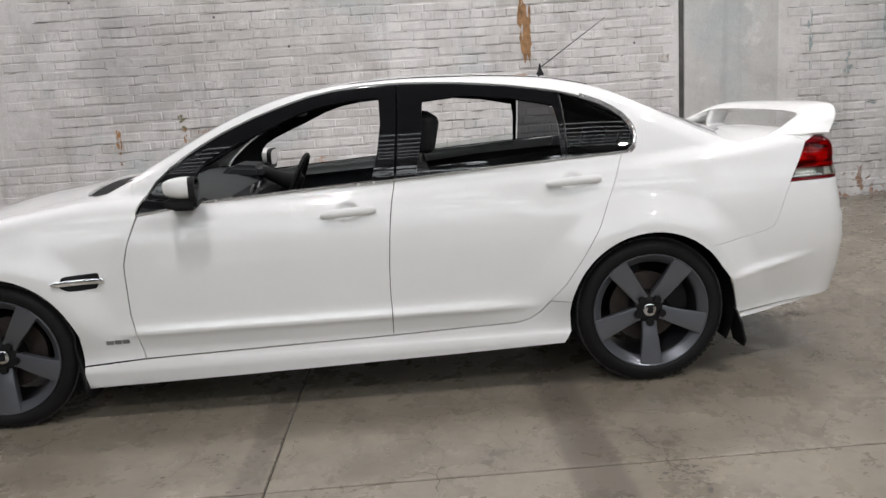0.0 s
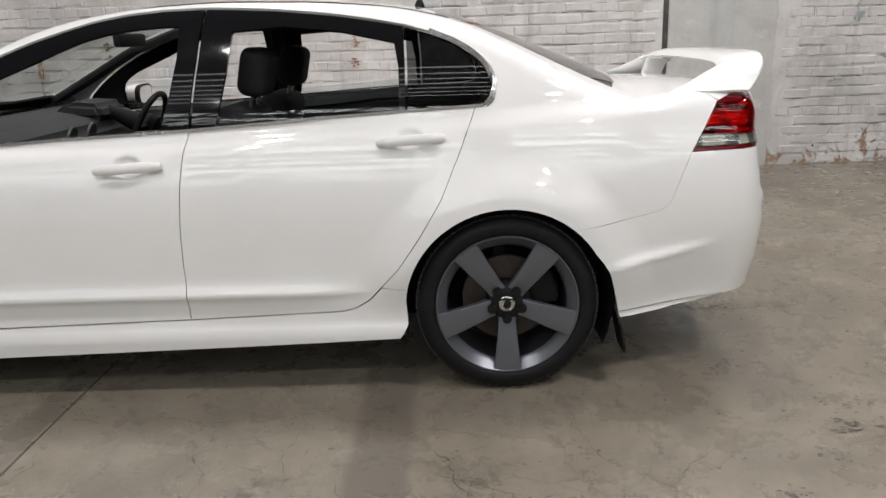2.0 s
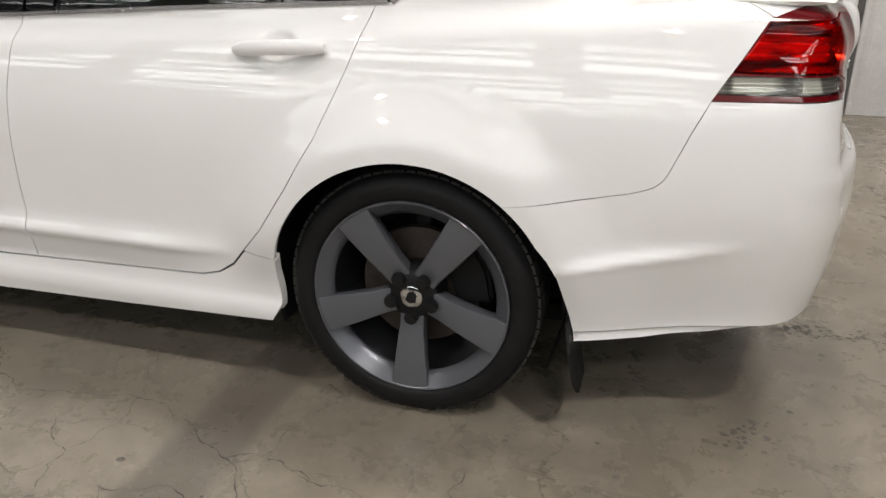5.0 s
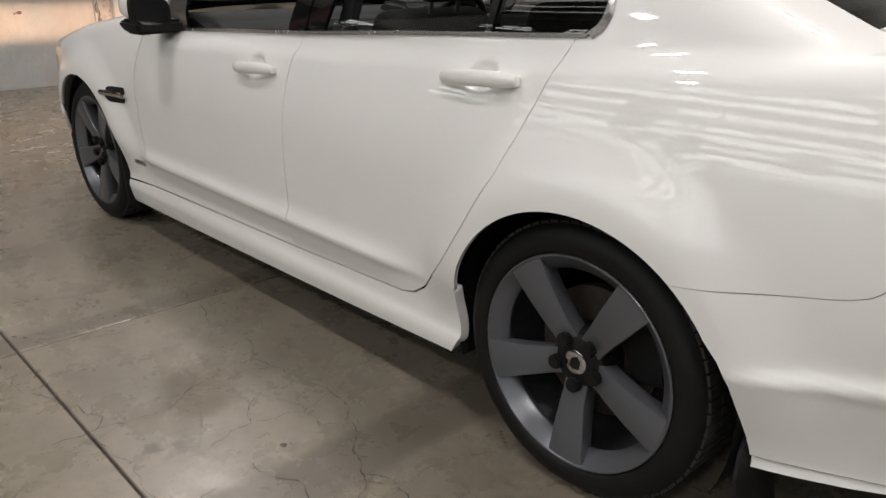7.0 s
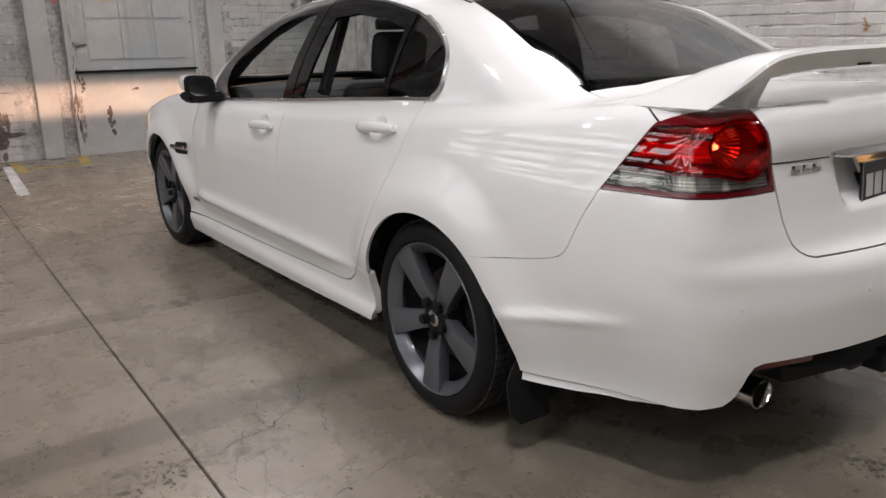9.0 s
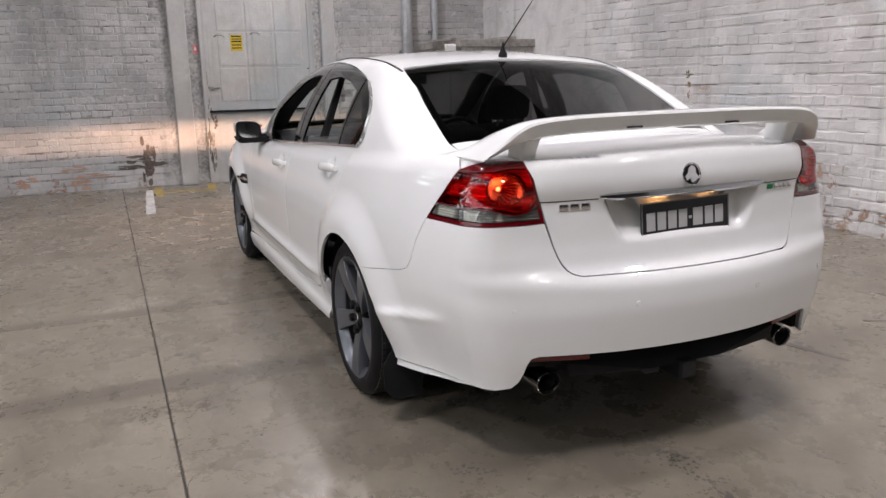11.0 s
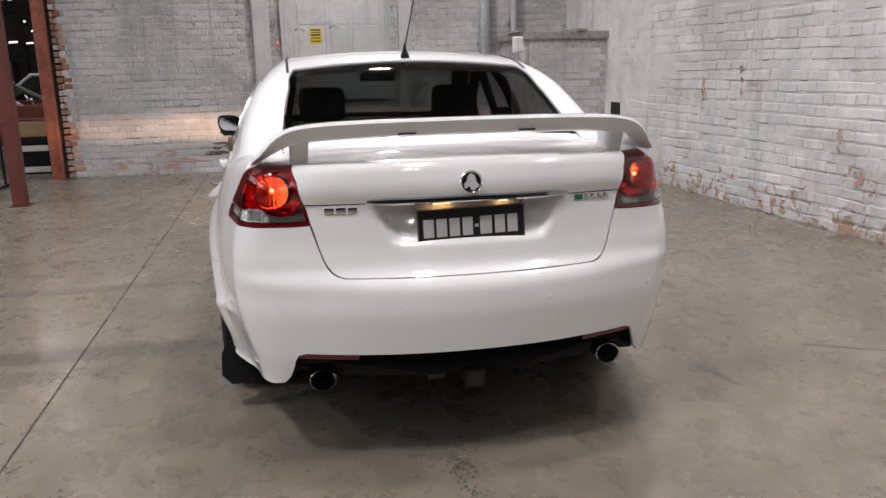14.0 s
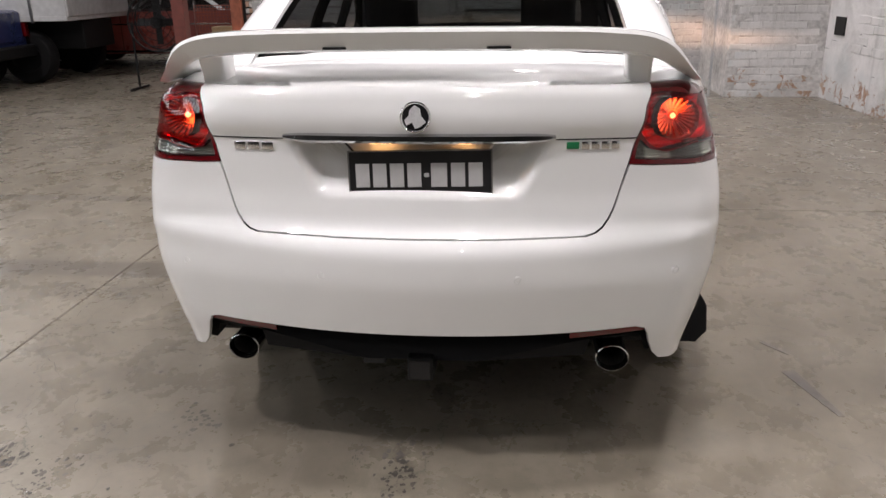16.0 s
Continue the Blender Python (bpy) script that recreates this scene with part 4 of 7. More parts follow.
for s in (-1, 1):
    base = tail_side([(2.228, 1.043), (2.192, 0.985), (2.157, 0.93), (2.119, 0.871)], s) + tail_rear([(0.60, 0.874), (0.537, 0.877), (0.553, 0.945), (0.572, 1.02), (0.578, 1.052)], s) + tail_top(LAMP_TOP[::-1], s)
    p, n = on_tail(0.660 * s, 0.985)
    th = s * math.atan2(abs(p.y), p.x - X0) * RR
    ring = [(th + 0.0515 * math.cos(2 * math.pi * k / 48), 0.985 + 0.0515 * math.sin(2 * math.pi * k / 48)) for k in range(48)]
    red = tail_side([(2.236, 1.034), (2.204, 0.98), (2.169, 0.932)], s) + tail_rear([(0.70, 0.928), (0.67, 0.918), (0.63, 0.910), (0.595, 0.918), (0.565, 0.955), (0.580, 1.02), (0.588, 1.050), (0.63, 1.052), (0.68, 1.044)], s)
    clear = tail_side([(2.164, 0.925), (2.142, 0.886)], s) + tail_rear([(0.60, 0.887), (0.552, 0.890), (0.562, 0.938), (0.59, 0.912), (0.63, 0.904), (0.67, 0.912), (0.70, 0.921)], s)
    house = skin("tail_lamp", tail_rays, base, "red_dark", car, "lit red tail lamp with clear lower band", holes=[red, clear], gap=0.001, fine=0.014, inset=0.002, lip=0.03)
    skin("red_lens", tail_rays, red, "glass_red", house, "clear red lens", holes=[ring], gap=0.0, fine=0.014, inset=-0.0015, lip=0.004)
    ribbed("reflector", red, [ring], "reflector", house, "stepped mirror with a painted red glow behind the red lens", 0.024, 0.021, 0.010, 0.0055)
    lens = skin("clear_lens", tail_rays, clear, "glass_clear", house, "smoky clear lens", gap=0.0, fine=0.012, inset=-0.0015, lip=0.004)
    ribbed("reflector", clear, [], "chrome_band", lens, "ribbed chrome behind the clear lens", 0.014, 0.0075, 0.0035, 0.003)
    # deep mirrored bowl of the brake lamp with radial flutes round a bright bulb
    way = Vector((1.0, 0.06 * s, 0.02)).normalized()
    rim_p = [Vector(q) for q in solve(*tail_rays(np.array(ring)), -0.0015)]
    mid = sum(rim_p, Vector()) / 48
    across = way.cross(Vector((0, 0, 1))).normalized()
    up = across.cross(way)
    low = min((q - mid).dot(way) for q in rim_p) - 0.002
    bm = bmesh.new()
    loops = [[bm.verts.new(q) for q in rim_p]]
    for r in (0.0495, 0.044, 0.037, 0.029, 0.020, 0.011):
        row = []
        for k, q in enumerate(rim_p):
            d = q - mid
            u, v = d.dot(across), d.dot(up)
            l = math.hypot(u, v)
            flute = 0.0012 * (1 if k % 2 else -1) * (r / 0.0495)
            row.append(bm.verts.new(mid + (across * u + up * v) * (r / l) + way * (low - 0.044 + 0.044 * (r / 0.0495) ** 2 + flute)))
        loops.append(row)
    # bright petals over every other flute stand for the starburst of light
    petals = bmesh.new()
    where = [[q.co + way * (0.0012 if i else 0.0) for q in row] for i, row in enumerate(loops)]
    for i, (a, b) in enumerate(zip(loops, loops[1:])):
        for k in range(48):
            bm.faces.new((a[k], a[(k + 1) % 48], b[(k + 1) % 48], b[k]))
            if k % 2 and 1 <= i:
                petals.faces.new([petals.verts.new(q) for q in (where[i][k], where[i][(k + 1) % 48], where[i + 1][(k + 1) % 48], where[i + 1][k])])
    bm.faces.new(loops[-1])
    bowl = part("reflector_bowl", bm, "red_dark", house, "dark red reflector bowl")
    part("reflector_petals", petals, "bowl", bowl, "bright flutes shaped as the starburst of light round the bulb")
    m = Matrix.Translation(mid + way * (low - 0.033)) @ way.to_track_quat("Y", "Z").to_matrix().to_4x4()
    bm = bmesh.new()
    lathe(bm, [(0.0, 0.009), (0.005, 0.007), (0.0075, 0.0), (0.005, -0.007), (0.003, -0.012)], 20, m=m)
    part("bulb", bm, "bulb", house, "lit bulb")
    skin("bowl_lens", tail_rays, ring, "glass_bowl", house, "red lens over the brake lamp", gap=0.0, fine=0.012, inset=-0.0015, lip=0)

# rear wing
sec = [(-0.085, -0.012), (-0.06, 0.008), (-0.01, 0.020), (0.05, 0.025), (0.080, 0.023), (0.085, 0.014), (0.064, -0.028), (0.048, -0.035), (0.0, -0.027), (-0.06, -0.021)]
# stations: y, z, front x, rear x, thickness
half = [(0.0, 1.192, 2.299, 2.469, 1.0), (0.25, 1.191, 2.297, 2.467, 1.0), (0.42, 1.188, 2.292, 2.463, 1.0), (0.53, 1.181, 2.285, 2.456, 1.0), (0.585, 1.170, 2.275, 2.446, 0.95), (0.620, 1.153, 2.235, 2.436, 0.85), (0.650, 1.128, 2.185, 2.416, 0.66), (0.676, 1.104, 2.135, 2.392, 0.46), (0.698, 1.086, 2.09, 2.372, 0.30), (0.712, 1.074, 2.065, 2.356, 0.20)]
line = [tuple(-v if i == 0 else v for i, v in enumerate(q)) for q in half[:0:-1]] + half
fine_line = []
for i in range(len(line) - 1):
    p0, p1, p2, p3 = (np.array(line[min(max(i + d, 0), len(line) - 1)]) for d in (-1, 0, 1, 2))
    fine_line += [0.5 * (2 * p1 + (p2 - p0) * t + (2 * p0 - 5 * p1 + 4 * p2 - p3) * t * t + (3 * p1 - p0 - 3 * p2 + p3) * t ** 3) for t in (0, 0.25, 0.5, 0.75)]
fine_line.append(np.array(line[-1]))
bm = bmesh.new()
rings = []
for i, q in enumerate(fine_line):
    a, b = fine_line[max(i - 1, 0)], fine_line[min(i + 1, len(fine_line) - 1)]
    l = math.hypot(b[0] - a[0], b[1] - a[1])
    ny, nz = -(b[1] - a[1]) / l, (b[0] - a[0]) / l
    rings.append([bm.verts.new((q[2] + (u + 0.085) / 0.17 * (q[3] - q[2]), q[0] + ny * v * q[4], q[1] + nz * v * q[4])) for u, v in sec])
for p, q in zip(rings, rings[1:]):
    for k in range(len(sec)):
        bm.faces.new((p[k], p[(k + 1) % len(sec)], q[(k + 1) % len(sec)], q[k]))
bm.faces.new(rings[0][::-1]), bm.faces.new(rings[-1])
bmesh.ops.recalc_face_normals(bm, faces=bm.faces[:])
wing = part("rear_wing", bm, "paint", car, "white rear wing on two legs", True)
for s in (-1, 1):
    bm = bmesh.new()
    rows = []
    for z, x0, x1, y0, y1 in ((1.05, 2.275, 2.372, 0.528, 0.588), (1.09, 2.275, 2.375, 0.526, 0.588), (1.135, 2.285, 2.395, 0.522, 0.588), (1.172, 2.30, 2.43, 0.510, 0.592)):
        cx, cy, hx, hy = (x0 + x1) / 2, (y0 + y1) / 2, (x1 - x0) / 2, (y1 - y0) / 2
        ring = []
        for k in range(24):
            c, d = math.cos(2 * math.pi * k / 24), math.sin(2 * math.pi * k / 24)
            ring.append(bm.verts.new((cx + hx * math.copysign(abs(c) ** 0.35, c), (cy + hy * math.copysign(abs(d) ** 0.35, d)) * s, z)))
        rows.append(ring)
    for p, q in zip(rows, rows[1:]):
        for k in range(24):
            bm.faces.new((p[k], p[(k + 1) % 24], q[(k + 1) % 24], q[k]))
    bmesh.ops.recalc_face_normals(bm, faces=bm.faces[:])
    part("wing_leg", bm, "paint", wing, smooth=True)
for s in (-1, 1):
    bm = bmesh.new()
    box(bm, 2.40, 2.455, 0.205 * s - 0.03, 0.205 * s + 0.03, 1.164, 1.170, 0.002)
    part("wing_drain", bm, "matt_black", wing)

# small lamp that lights the number plate
glow = emitter("plate_lamp_glow", (1.0, 0.50, 0.18), 9.0)
for a, b in ((-0.125, -0.065), (0.105, 0.135)):
    part("plate_lamp", boxed(2.442, 2.458, a, b, 0.929, 0.935), glow, lid, "warm plate lamp")
part("plate_bracket", boxed(2.415, 2.464, -0.15, 0.15, 0.80, 0.90, 0.004), "matt_black", lid)

# badges as plain raised shapes
p, n = on_tail(0.0, 1.003, 0.001)
m = Matrix.Translation(p) @ n.to_track_quat("Y", "Z").to_matrix().to_4x4()
bm = bmesh.new()
lathe(bm, [(0.038, 0.0), (0.039, 0.003), (0.0365, 0.005), (0.034, 0.0035), (0.033, 0.002)], 40, m=m)
badge = part("round_badge", bm, "chrome", lid, "round chrome badge", True)
bm = bmesh.new()
lathe(bm, [(0.033, 0.001), (0.0, 0.002)], 30, m=m)
part("badge_field", bm, "matt_black", badge)
bm = bmesh.new()
slab(bm, [(-0.027, -0.012), (-0.014, 0.004), (-0.012, 0.022), (0.002, 0.030), (0.014, 0.018), (0.016, 0.004), (0.027, -0.006), (0.022, -0.020), (0.008, -0.012), (0.0, -0.028), (-0.012, -0.024)], 0.002, 0.007, "y", m=m)
part("badge_figure", bm, "badge_metal", badge, "raised bright plain figure")
for y0, y1, z, k in ((-0.488, -0.373, 0.923, 3), (0.413, 0.513, 0.928, 4)):
    bm = bmesh.new()
    for i in range(k):
        a, b = y0 + (y1 - y0) * i / k, y0 + (y1 - y0) * (i + 0.84) / k
        q, qn = on_tail((a + b) / 2, z, 0.0015)
        box(bm, -0.001, 0.0035, a - (a + b) / 2, b - (a + b) / 2, -0.010, 0.010, 0.0018, m=Matrix.Translation(q) @ qn.to_track_quat("X", "Z").to_matrix().to_4x4())
    part("boot_badge", bm, "chrome", lid, "chrome model badge as plain bars", True)
q, qn = on_tail(0.392, 0.928, 0.0015)
part("green_badge", boxed(-0.001, 0.003, -0.016, 0.016, -0.009, 0.009, 0.002, Matrix.Translation(q) @ qn.to_track_quat("X", "Z").to_matrix().to_4x4()), "green_badge", lid, "small green badge")

# number plate: plain bars stand for its characters
pm = Matrix.Translation((2.469, 0.005, 0.851)) @ pose(0, 0, 0, 1.2, -4, 0)
plate = part("number_plate", boxed(-0.004, 0.004, -0.187, 0.187, -0.065, 0.065, 0.003, pm), "plate_black", lid, "black number plate with white bars in a thin silver rim")
bm = bmesh.new()
for a0, a1, b0, b1 in ((-0.187, 0.187, 0.0615, 0.065), (-0.187, 0.187, -0.065, -0.0615), (-0.187, -0.1835, -0.0615, 0.0615), (0.1835, 0.187, -0.0615, 0.0615)):
    box(bm, 0.004, 0.0055, a0, a1, b0, b1, m=pm)
part("plate_rim", bm, "steel", plate)
x = -0.170
for w in (0.045, 0.045, 0.045, 0.045, 0.016, 0.052, 0.045, 0.045):
    h = 0.036 if w > 0.02 else 0.006
    part("plate_bar", boxed(0.004, 0.0055, x + w * 0.06, x + w * 0.86, -h * 0.86, h * 0.86, 0.0012, pm), "plate_white", plate)
    x += w


# ---- wheels ----
def wheel(cx, s):
    """A wheel with its outer face towards side s."""
    w = new("wheel")
    w.parent = car
    w.matrix_basis = Matrix.Translation((cx, 0.0, HUB + 0.002)) @ Matrix.Diagonal((1, s, 1, 1))
    w["label"] = "dark grey five-spoke alloy wheel"
    yo = 0.905
    bm = bmesh.new()
    R = 0.337
    lathe(bm, [(0.262, yo - 0.012), (0.268, yo - 0.002), (0.276, yo + 0.002), (0.296, yo + 0.006), (0.313, yo - 0.002), (0.325, yo - 0.013), (0.332, yo - 0.026)], 72)
    lathe(bm, [(0.332, yo - 0.222), (0.325, yo - 0.235), (0.30, yo - 0.25), (0.262, yo - 0.24)], 72)
    for v in bm.verts:
        if v.co.z < -0.329:
            v.co.z = -0.329
    tyre = part("tyre", bm, "rubber", w, "black low-profile tyre", True)
    for f in tyre.data.polygons:
        f.use_smooth = True
    bm = bmesh.new()
    lathe(bm, [(0.328, yo - 0.02), (0.329, yo - 0.23)], 72)
    n = 72
    for k in range(n):
        a = 2 * math.pi * k / n
        rot = Matrix.Rotation(a, 4, "Y")
        for y0, y1 in ((yo - 0.068, yo - 0.024), (yo - 0.122, yo - 0.076), (yo - 0.174, yo - 0.130), (yo - 0.226, yo - 0.182)):
            box(bm, -0.0118, 0.0118, y0, y1, 0.325, 0.3375, m=rot)
    for v in bm.verts:
        if v.co.z < -0.3335:
            v.co.z = -0.3335
    part("tread", bm, "tread", tyre, "grooved tread blocks")
    bm = bmesh.new()
    lathe(bm, [(0.247, yo - 0.035), (0.238, yo - 0.065), (0.225, yo - 0.12), (0.22, yo - 0.235), (0.255, yo - 0.24)], 72)
    rim = part("rim", bm, "rim_inner", w, "dark grey alloy barrel", True)
    bm = bmesh.new()
    lathe(bm, [(0.2640, yo - 0.012), (0.2640, yo - 0.003), (0.2615, yo - 0.0005), (0.2585, yo - 0.001), (0.256, yo - 0.004), (0.236, yo - 0.020), (0.224, yo - 0.034), (0.222, yo - 0.040), (0.232, yo - 0.060)], 72)
    part("rim_lip", bm, "rim", rim, "dished dark grey rim lip", True)
    # five broad flat spokes
    for k in range(5):
        bm = bmesh.new()
        a = radians(-90 + 72 * k)
        prof = [(0.050, 0.033, -0.030), (0.085, 0.0340, -0.024), (0.10, 0.0350, -0.019), (0.17, 0.0425, -0.009), (0.235, 0.0495, -0.004), (0.2565, 0.0525, -0.004)]
        rings = []
        for r, hw, dy in prof:
            y = yo + dy
            ring = [(r, y - 0.050, hw * 0.80), (r, y - 0.006, hw), (r, y - 0.001, hw - 0.002), (r, y, hw - 0.005), (r, y, -hw + 0.005), (r, y - 0.001, -hw + 0.002), (r, y - 0.006, -hw), (r, y - 0.050, -hw * 0.80)]
            rings.append([bm.verts.new(Matrix.Rotation(-a, 3, "Y") @ Vector(c)) for c in ring])
        for p, q in zip(rings, rings[1:]):
            for i in range(8):
                bm.faces.new((p[i], p[(i + 1) % 8], q[(i + 1) % 8], q[i]))
        bm.faces.new(rings[0]), bm.faces.new(rings[-1][::-1])
        part("spoke", bm, "rim", rim, "", True)
    bm = bmesh.new()
    lathe(bm, [(0.0, yo - 0.024), (0.040, yo - 0.024), (0.058, yo - 0.028), (0.068, yo - 0.034), (0.074, yo - 0.06), (0.078, yo - 0.12)], 40)
    part("hub", bm, "matt_black", rim, "black hub centre", True)
    bm = bmesh.new()
    lathe(bm, [(0.030, yo - 0.030), (0.030, yo - 0.021), (0.026, yo - 0.019), (0.0, yo - 0.018)], 32)
    part("centre_cap", bm, "dark_chrome", rim, "chrome centre cap", True)
    bm = bmesh.new()
    slab(bm, [(-0.015, -0.009), (-0.008, 0.012), (0.006, 0.018), (0.016, 0.006), (0.013, -0.014), (-0.004, -0.017)], yo - 0.0185, yo - 0.0172, "y")
    part("cap_figure", bm, "matt_black", rim)
    for k in range(5):
        a = radians(-90 + 72 * k)
        x, z = 0.058 * math.cos(a), 0.058 * math.sin(a)
        bm = bmesh.new()
        tube(bm, (x, yo - 0.05, z), (x, yo - 0.008, z), 0.0185, 12)
        bmesh.ops.bevel(bm, geom=bm.edges[:], offset=0.004, segments=2, affect="EDGES")
        part("wheel_nut", bm, "matt_black", rim)
    bm = bmesh.new()
    lathe(bm, [(0.07, yo - 0.105), (0.163, yo - 0.105), (0.163, yo - 0.13), (0.07, yo - 0.13)], 48)
    part("brake_disc", bm, "brake", w, "rusty brake disc")
    bm = bmesh.new()
    slab(bm, [(0.09, -0.07), (0.185, -0.085), (0.20, 0.0), (0.185, 0.085), (0.09, 0.07)], yo - 0.16, yo - 0.085, "y", m=Matrix.Rotation(radians(-20 if cx > 0 else 160), 4, "Y"))
    bmesh.ops.bevel(bm, geom=bm.edges[:], offset=0.01, segments=2, affect="EDGES")
    part("brake_caliper", bm, "matt_black", w, "dark brake caliper")
    # liner behind the arch
    bm = bmesh.new()
    arcs = [[bm.verts.new((0.392 * math.cos(radians(a)), y, 0.392 * math.sin(radians(a)))) for a in range(-25, 206, 7)] for y in (yo - 0.02, yo - 0.34)]
    for i in range(len(arcs[0]) - 1):
        bm.faces.new((arcs[0][i], arcs[0][i + 1], arcs[1][i + 1], arcs[1][i]))
    bm.faces.new(arcs[1])
    part("arch_liner", bm, "matt_black", w)
    return w


for cx in WHEELS:
    for s in (-1, 1):
        wheel(cx, s)

# mud flaps
for s in (-1, 1):
    bm = bmesh.new()
    slab(bm, [(-0.74, 0.335), (-0.84, 0.335), (-0.885, 0.29), (-0.908, 0.25), (-0.912, 0.16), (-0.875, 0.12), (-0.76, 0.12)], 0, 0.008, "x", m=Matrix.Diagonal((1, -s, 1, 1)) @ Matrix.Translation((1.834, 0, 0.42)) @ pose(0, 0, 0, 0, -12, 0) @ Matrix.Translation((0, 0, -0.42)))
    part("mud_flap", bm, "matt_black", car, "black rubber mud flap")
    bm = bmesh.new()
    slab(bm, [(-0.70, 0.42), (-0.888, 0.42), (-0.912, 0.36), (-0.915, 0.15), (-0.88, 0.11), (-0.71, 0.11)], 0, 0.008, "x", m=Matrix.Diagonal((1, -s, 1, 1)) @ Matrix.Translation((-1.115, 0, 0)) @ pose(0, 0, 0, 0, -6, 0) @ Matrix.Translation((0.03, 0, 0)))
    part("mud_flap", bm, "matt_black", car, "black rubber mud flap")

# underbody, inner shell and bulkheads
bm = bmesh.new()
plan = [(-2.15, 0.55), (-1.9, 0.62), (-1.05, 0.62), (-1.02, 0.82), (1.0, 0.82), (1.05, 0.60), (1.9, 0.60), (2.0, 0.55), (2.05, 0.45)]
slab(bm, plan + [(x, -y) for x, y in plan[::-1]], 0.185, 0.235, "z")
part("underbody", bm, "matt_black", car)
for s in (-1, 1):
    skin("door_card", ring_rays, ring_side([(-0.95, 0.24), (-0.95, 0.90), (-0.5, 0.93), (0.3, 0.965), (1.42, 1.01), (1.30, 0.80), (1.05, 0.52), (0.98, 0.30)], s), "interior", car, "charcoal door lining", inset=0.045, fine=0.06, lip=0)
    skin("inner_quarter", ring_rays, ring_side([(1.35, 1.0), (1.35, 0.80)] + arch(1.4575, 100, 30, 0.42, 10) + [(2.0, 0.55), (2.2, 0.55), (2.2, 0.95)], s), "matt_black", car, inset=0.03, fine=0.06, lip=0)
    skin("inner_fender", ring_rays, ring_side([(-0.80, 0.30), (-0.80, 0.88)] + [(-1.1, 0.90), (-1.9, 0.80)] + arch(-1.4575, 140, 20, 0.42, 10) + [(-1.0, 0.30)], s), "matt_black", car, inset=0.03, fine=0.06, lip=0)
bm = bmesh.new()
box(bm, 2.18, 2.24, -0.70, 0.70, 0.45, 1.02)
box(bm, 1.42, 1.46, -0.72, 0.72, 0.22, 0.98)
box(bm, 1.42, 1.96, -0.62, 0.62, 0.985, 1.01)
part("parcel_shelf", bm, "interior", car, "dark parcel shelf and bulkhead")
bm = bmesh.new()
box(bm, -1.0, 1.45, -0.78, 0.78, 0.235, 0.275)
box(bm, -1.02, -0.98, -0.8, 0.8, 0.25, 0.93)
box(bm, -0.6, 0.9, -0.11, 0.11, 0.27, 0.52, 0.02)
part("cabin_floor", bm, "interior", car)
# headliner under the roof
hl = ring_top([(0.10, 0.50), (1.2, 0.50)], 1) + ring_top([(1.2, 0.50), (0.10, 0.50)], -1)
skin("headliner", ring_rays, hl, "interior", car, inset=0.045, fine=0.08, lip=0)

# dashboard, wheel, seats
bm = bmesh.new()
prof = [(-0.98, 0.96), (-0.80, 1.01), (-0.55, 0.985), (-0.44, 0.93), (-0.42, 0.82), (-0.50, 0.70), (-0.62, 0.60), (-0.98, 0.60)]
slab(bm, prof, -0.74, 0.74, "y")
bmesh.ops.bevel(bm, geom=[e for e in bm.edges if abs(e.verts[0].co.y - e.verts[1].co.y) > 0.1], offset=0.03, segments=3, affect="EDGES")
dash = part("dashboard", bm, "interior", car, "black dashboard", True)
for y in (-0.62, -0.10, 0.10, 0.62):
    bm = bmesh.new()
    lathe(bm, [(0.043, 0.0), (0.045, -0.012), (0.036, -0.014), (0.034, -0.004), (0.0, -0.004)], 24, m=pose(-0.445, y, 0.915, 0, 0, 90) @ pose(0, 0, 0, 14))
    part("air_vent", bm, "steel", dash, "round air vent with silver rim", True)
part("centre_stack", boxed(-0.46, -0.405, -0.10, 0.10, 0.56, 0.86, 0.015), "matt_black", dash)
bm = bmesh.new()
slab(bm, [(-0.72, 0.96), (-0.62, 1.045), (-0.46, 1.03), (-0.44, 0.95)], 0.24, 0.56, "y")
bmesh.ops.bevel(bm, geom=bm.edges[:], offset=0.025, segments=3, affect="EDGES")
part("instrument_hood", bm, "interior", dash, "", True)
sm = pose(-0.27, 0.38, 0.90, 0, 0, 90) @ pose(0, 0, 0, 24)
bm = bmesh.new()
rs = []
for k in range(40):
    a = 2 * math.pi * k / 40
    rs.append([bm.verts.new(((0.178 + 0.0155 * math.cos(b)) * math.cos(a), 0.0155 * math.sin(b), (0.178 + 0.0155 * math.cos(b)) * math.sin(a))) for b in (2 * math.pi * j / 10 for j in range(10))])
for k in range(40):
    for j in range(10):
        bm.faces.new((rs[k][j], rs[k][(j + 1) % 10], rs[(k + 1) % 40][(j + 1) % 10], rs[(k + 1) % 40][j]))
box(bm, -0.17, 0.17, -0.012, 0.012, -0.03, 0.02, 0.006)
box(bm, -0.03, 0.03, -0.012, 0.012, -0.17, 0.0, 0.006)
lathe(bm, [(0.0, -0.035), (0.055, -0.03), (0.07, 0.0), (0.05, 0.08), (0.03, 0.22)], 24)
bmesh.ops.transform(bm, matrix=sm, verts=bm.verts)
part("steering_wheel", bm, "matt_black", car, "black three-spoke steering wheel", True)


def cushion(bm, w, d, h, m, puff=0.03, n=7):
    """A soft block: its faces swell."""
    vs = box(bm, -d / 2, d / 2, -w / 2, w / 2, 0, h, min(w, d, h) * 0.42, m=None, seg=5)
    for v in vs:
        u = 1 - (2 * v.co.y / w) ** 2
        v.co.x += puff * u * (1 if v.co.x > 0 else -1) * 0.5
    bmesh.ops.transform(bm, matrix=m, verts=vs)


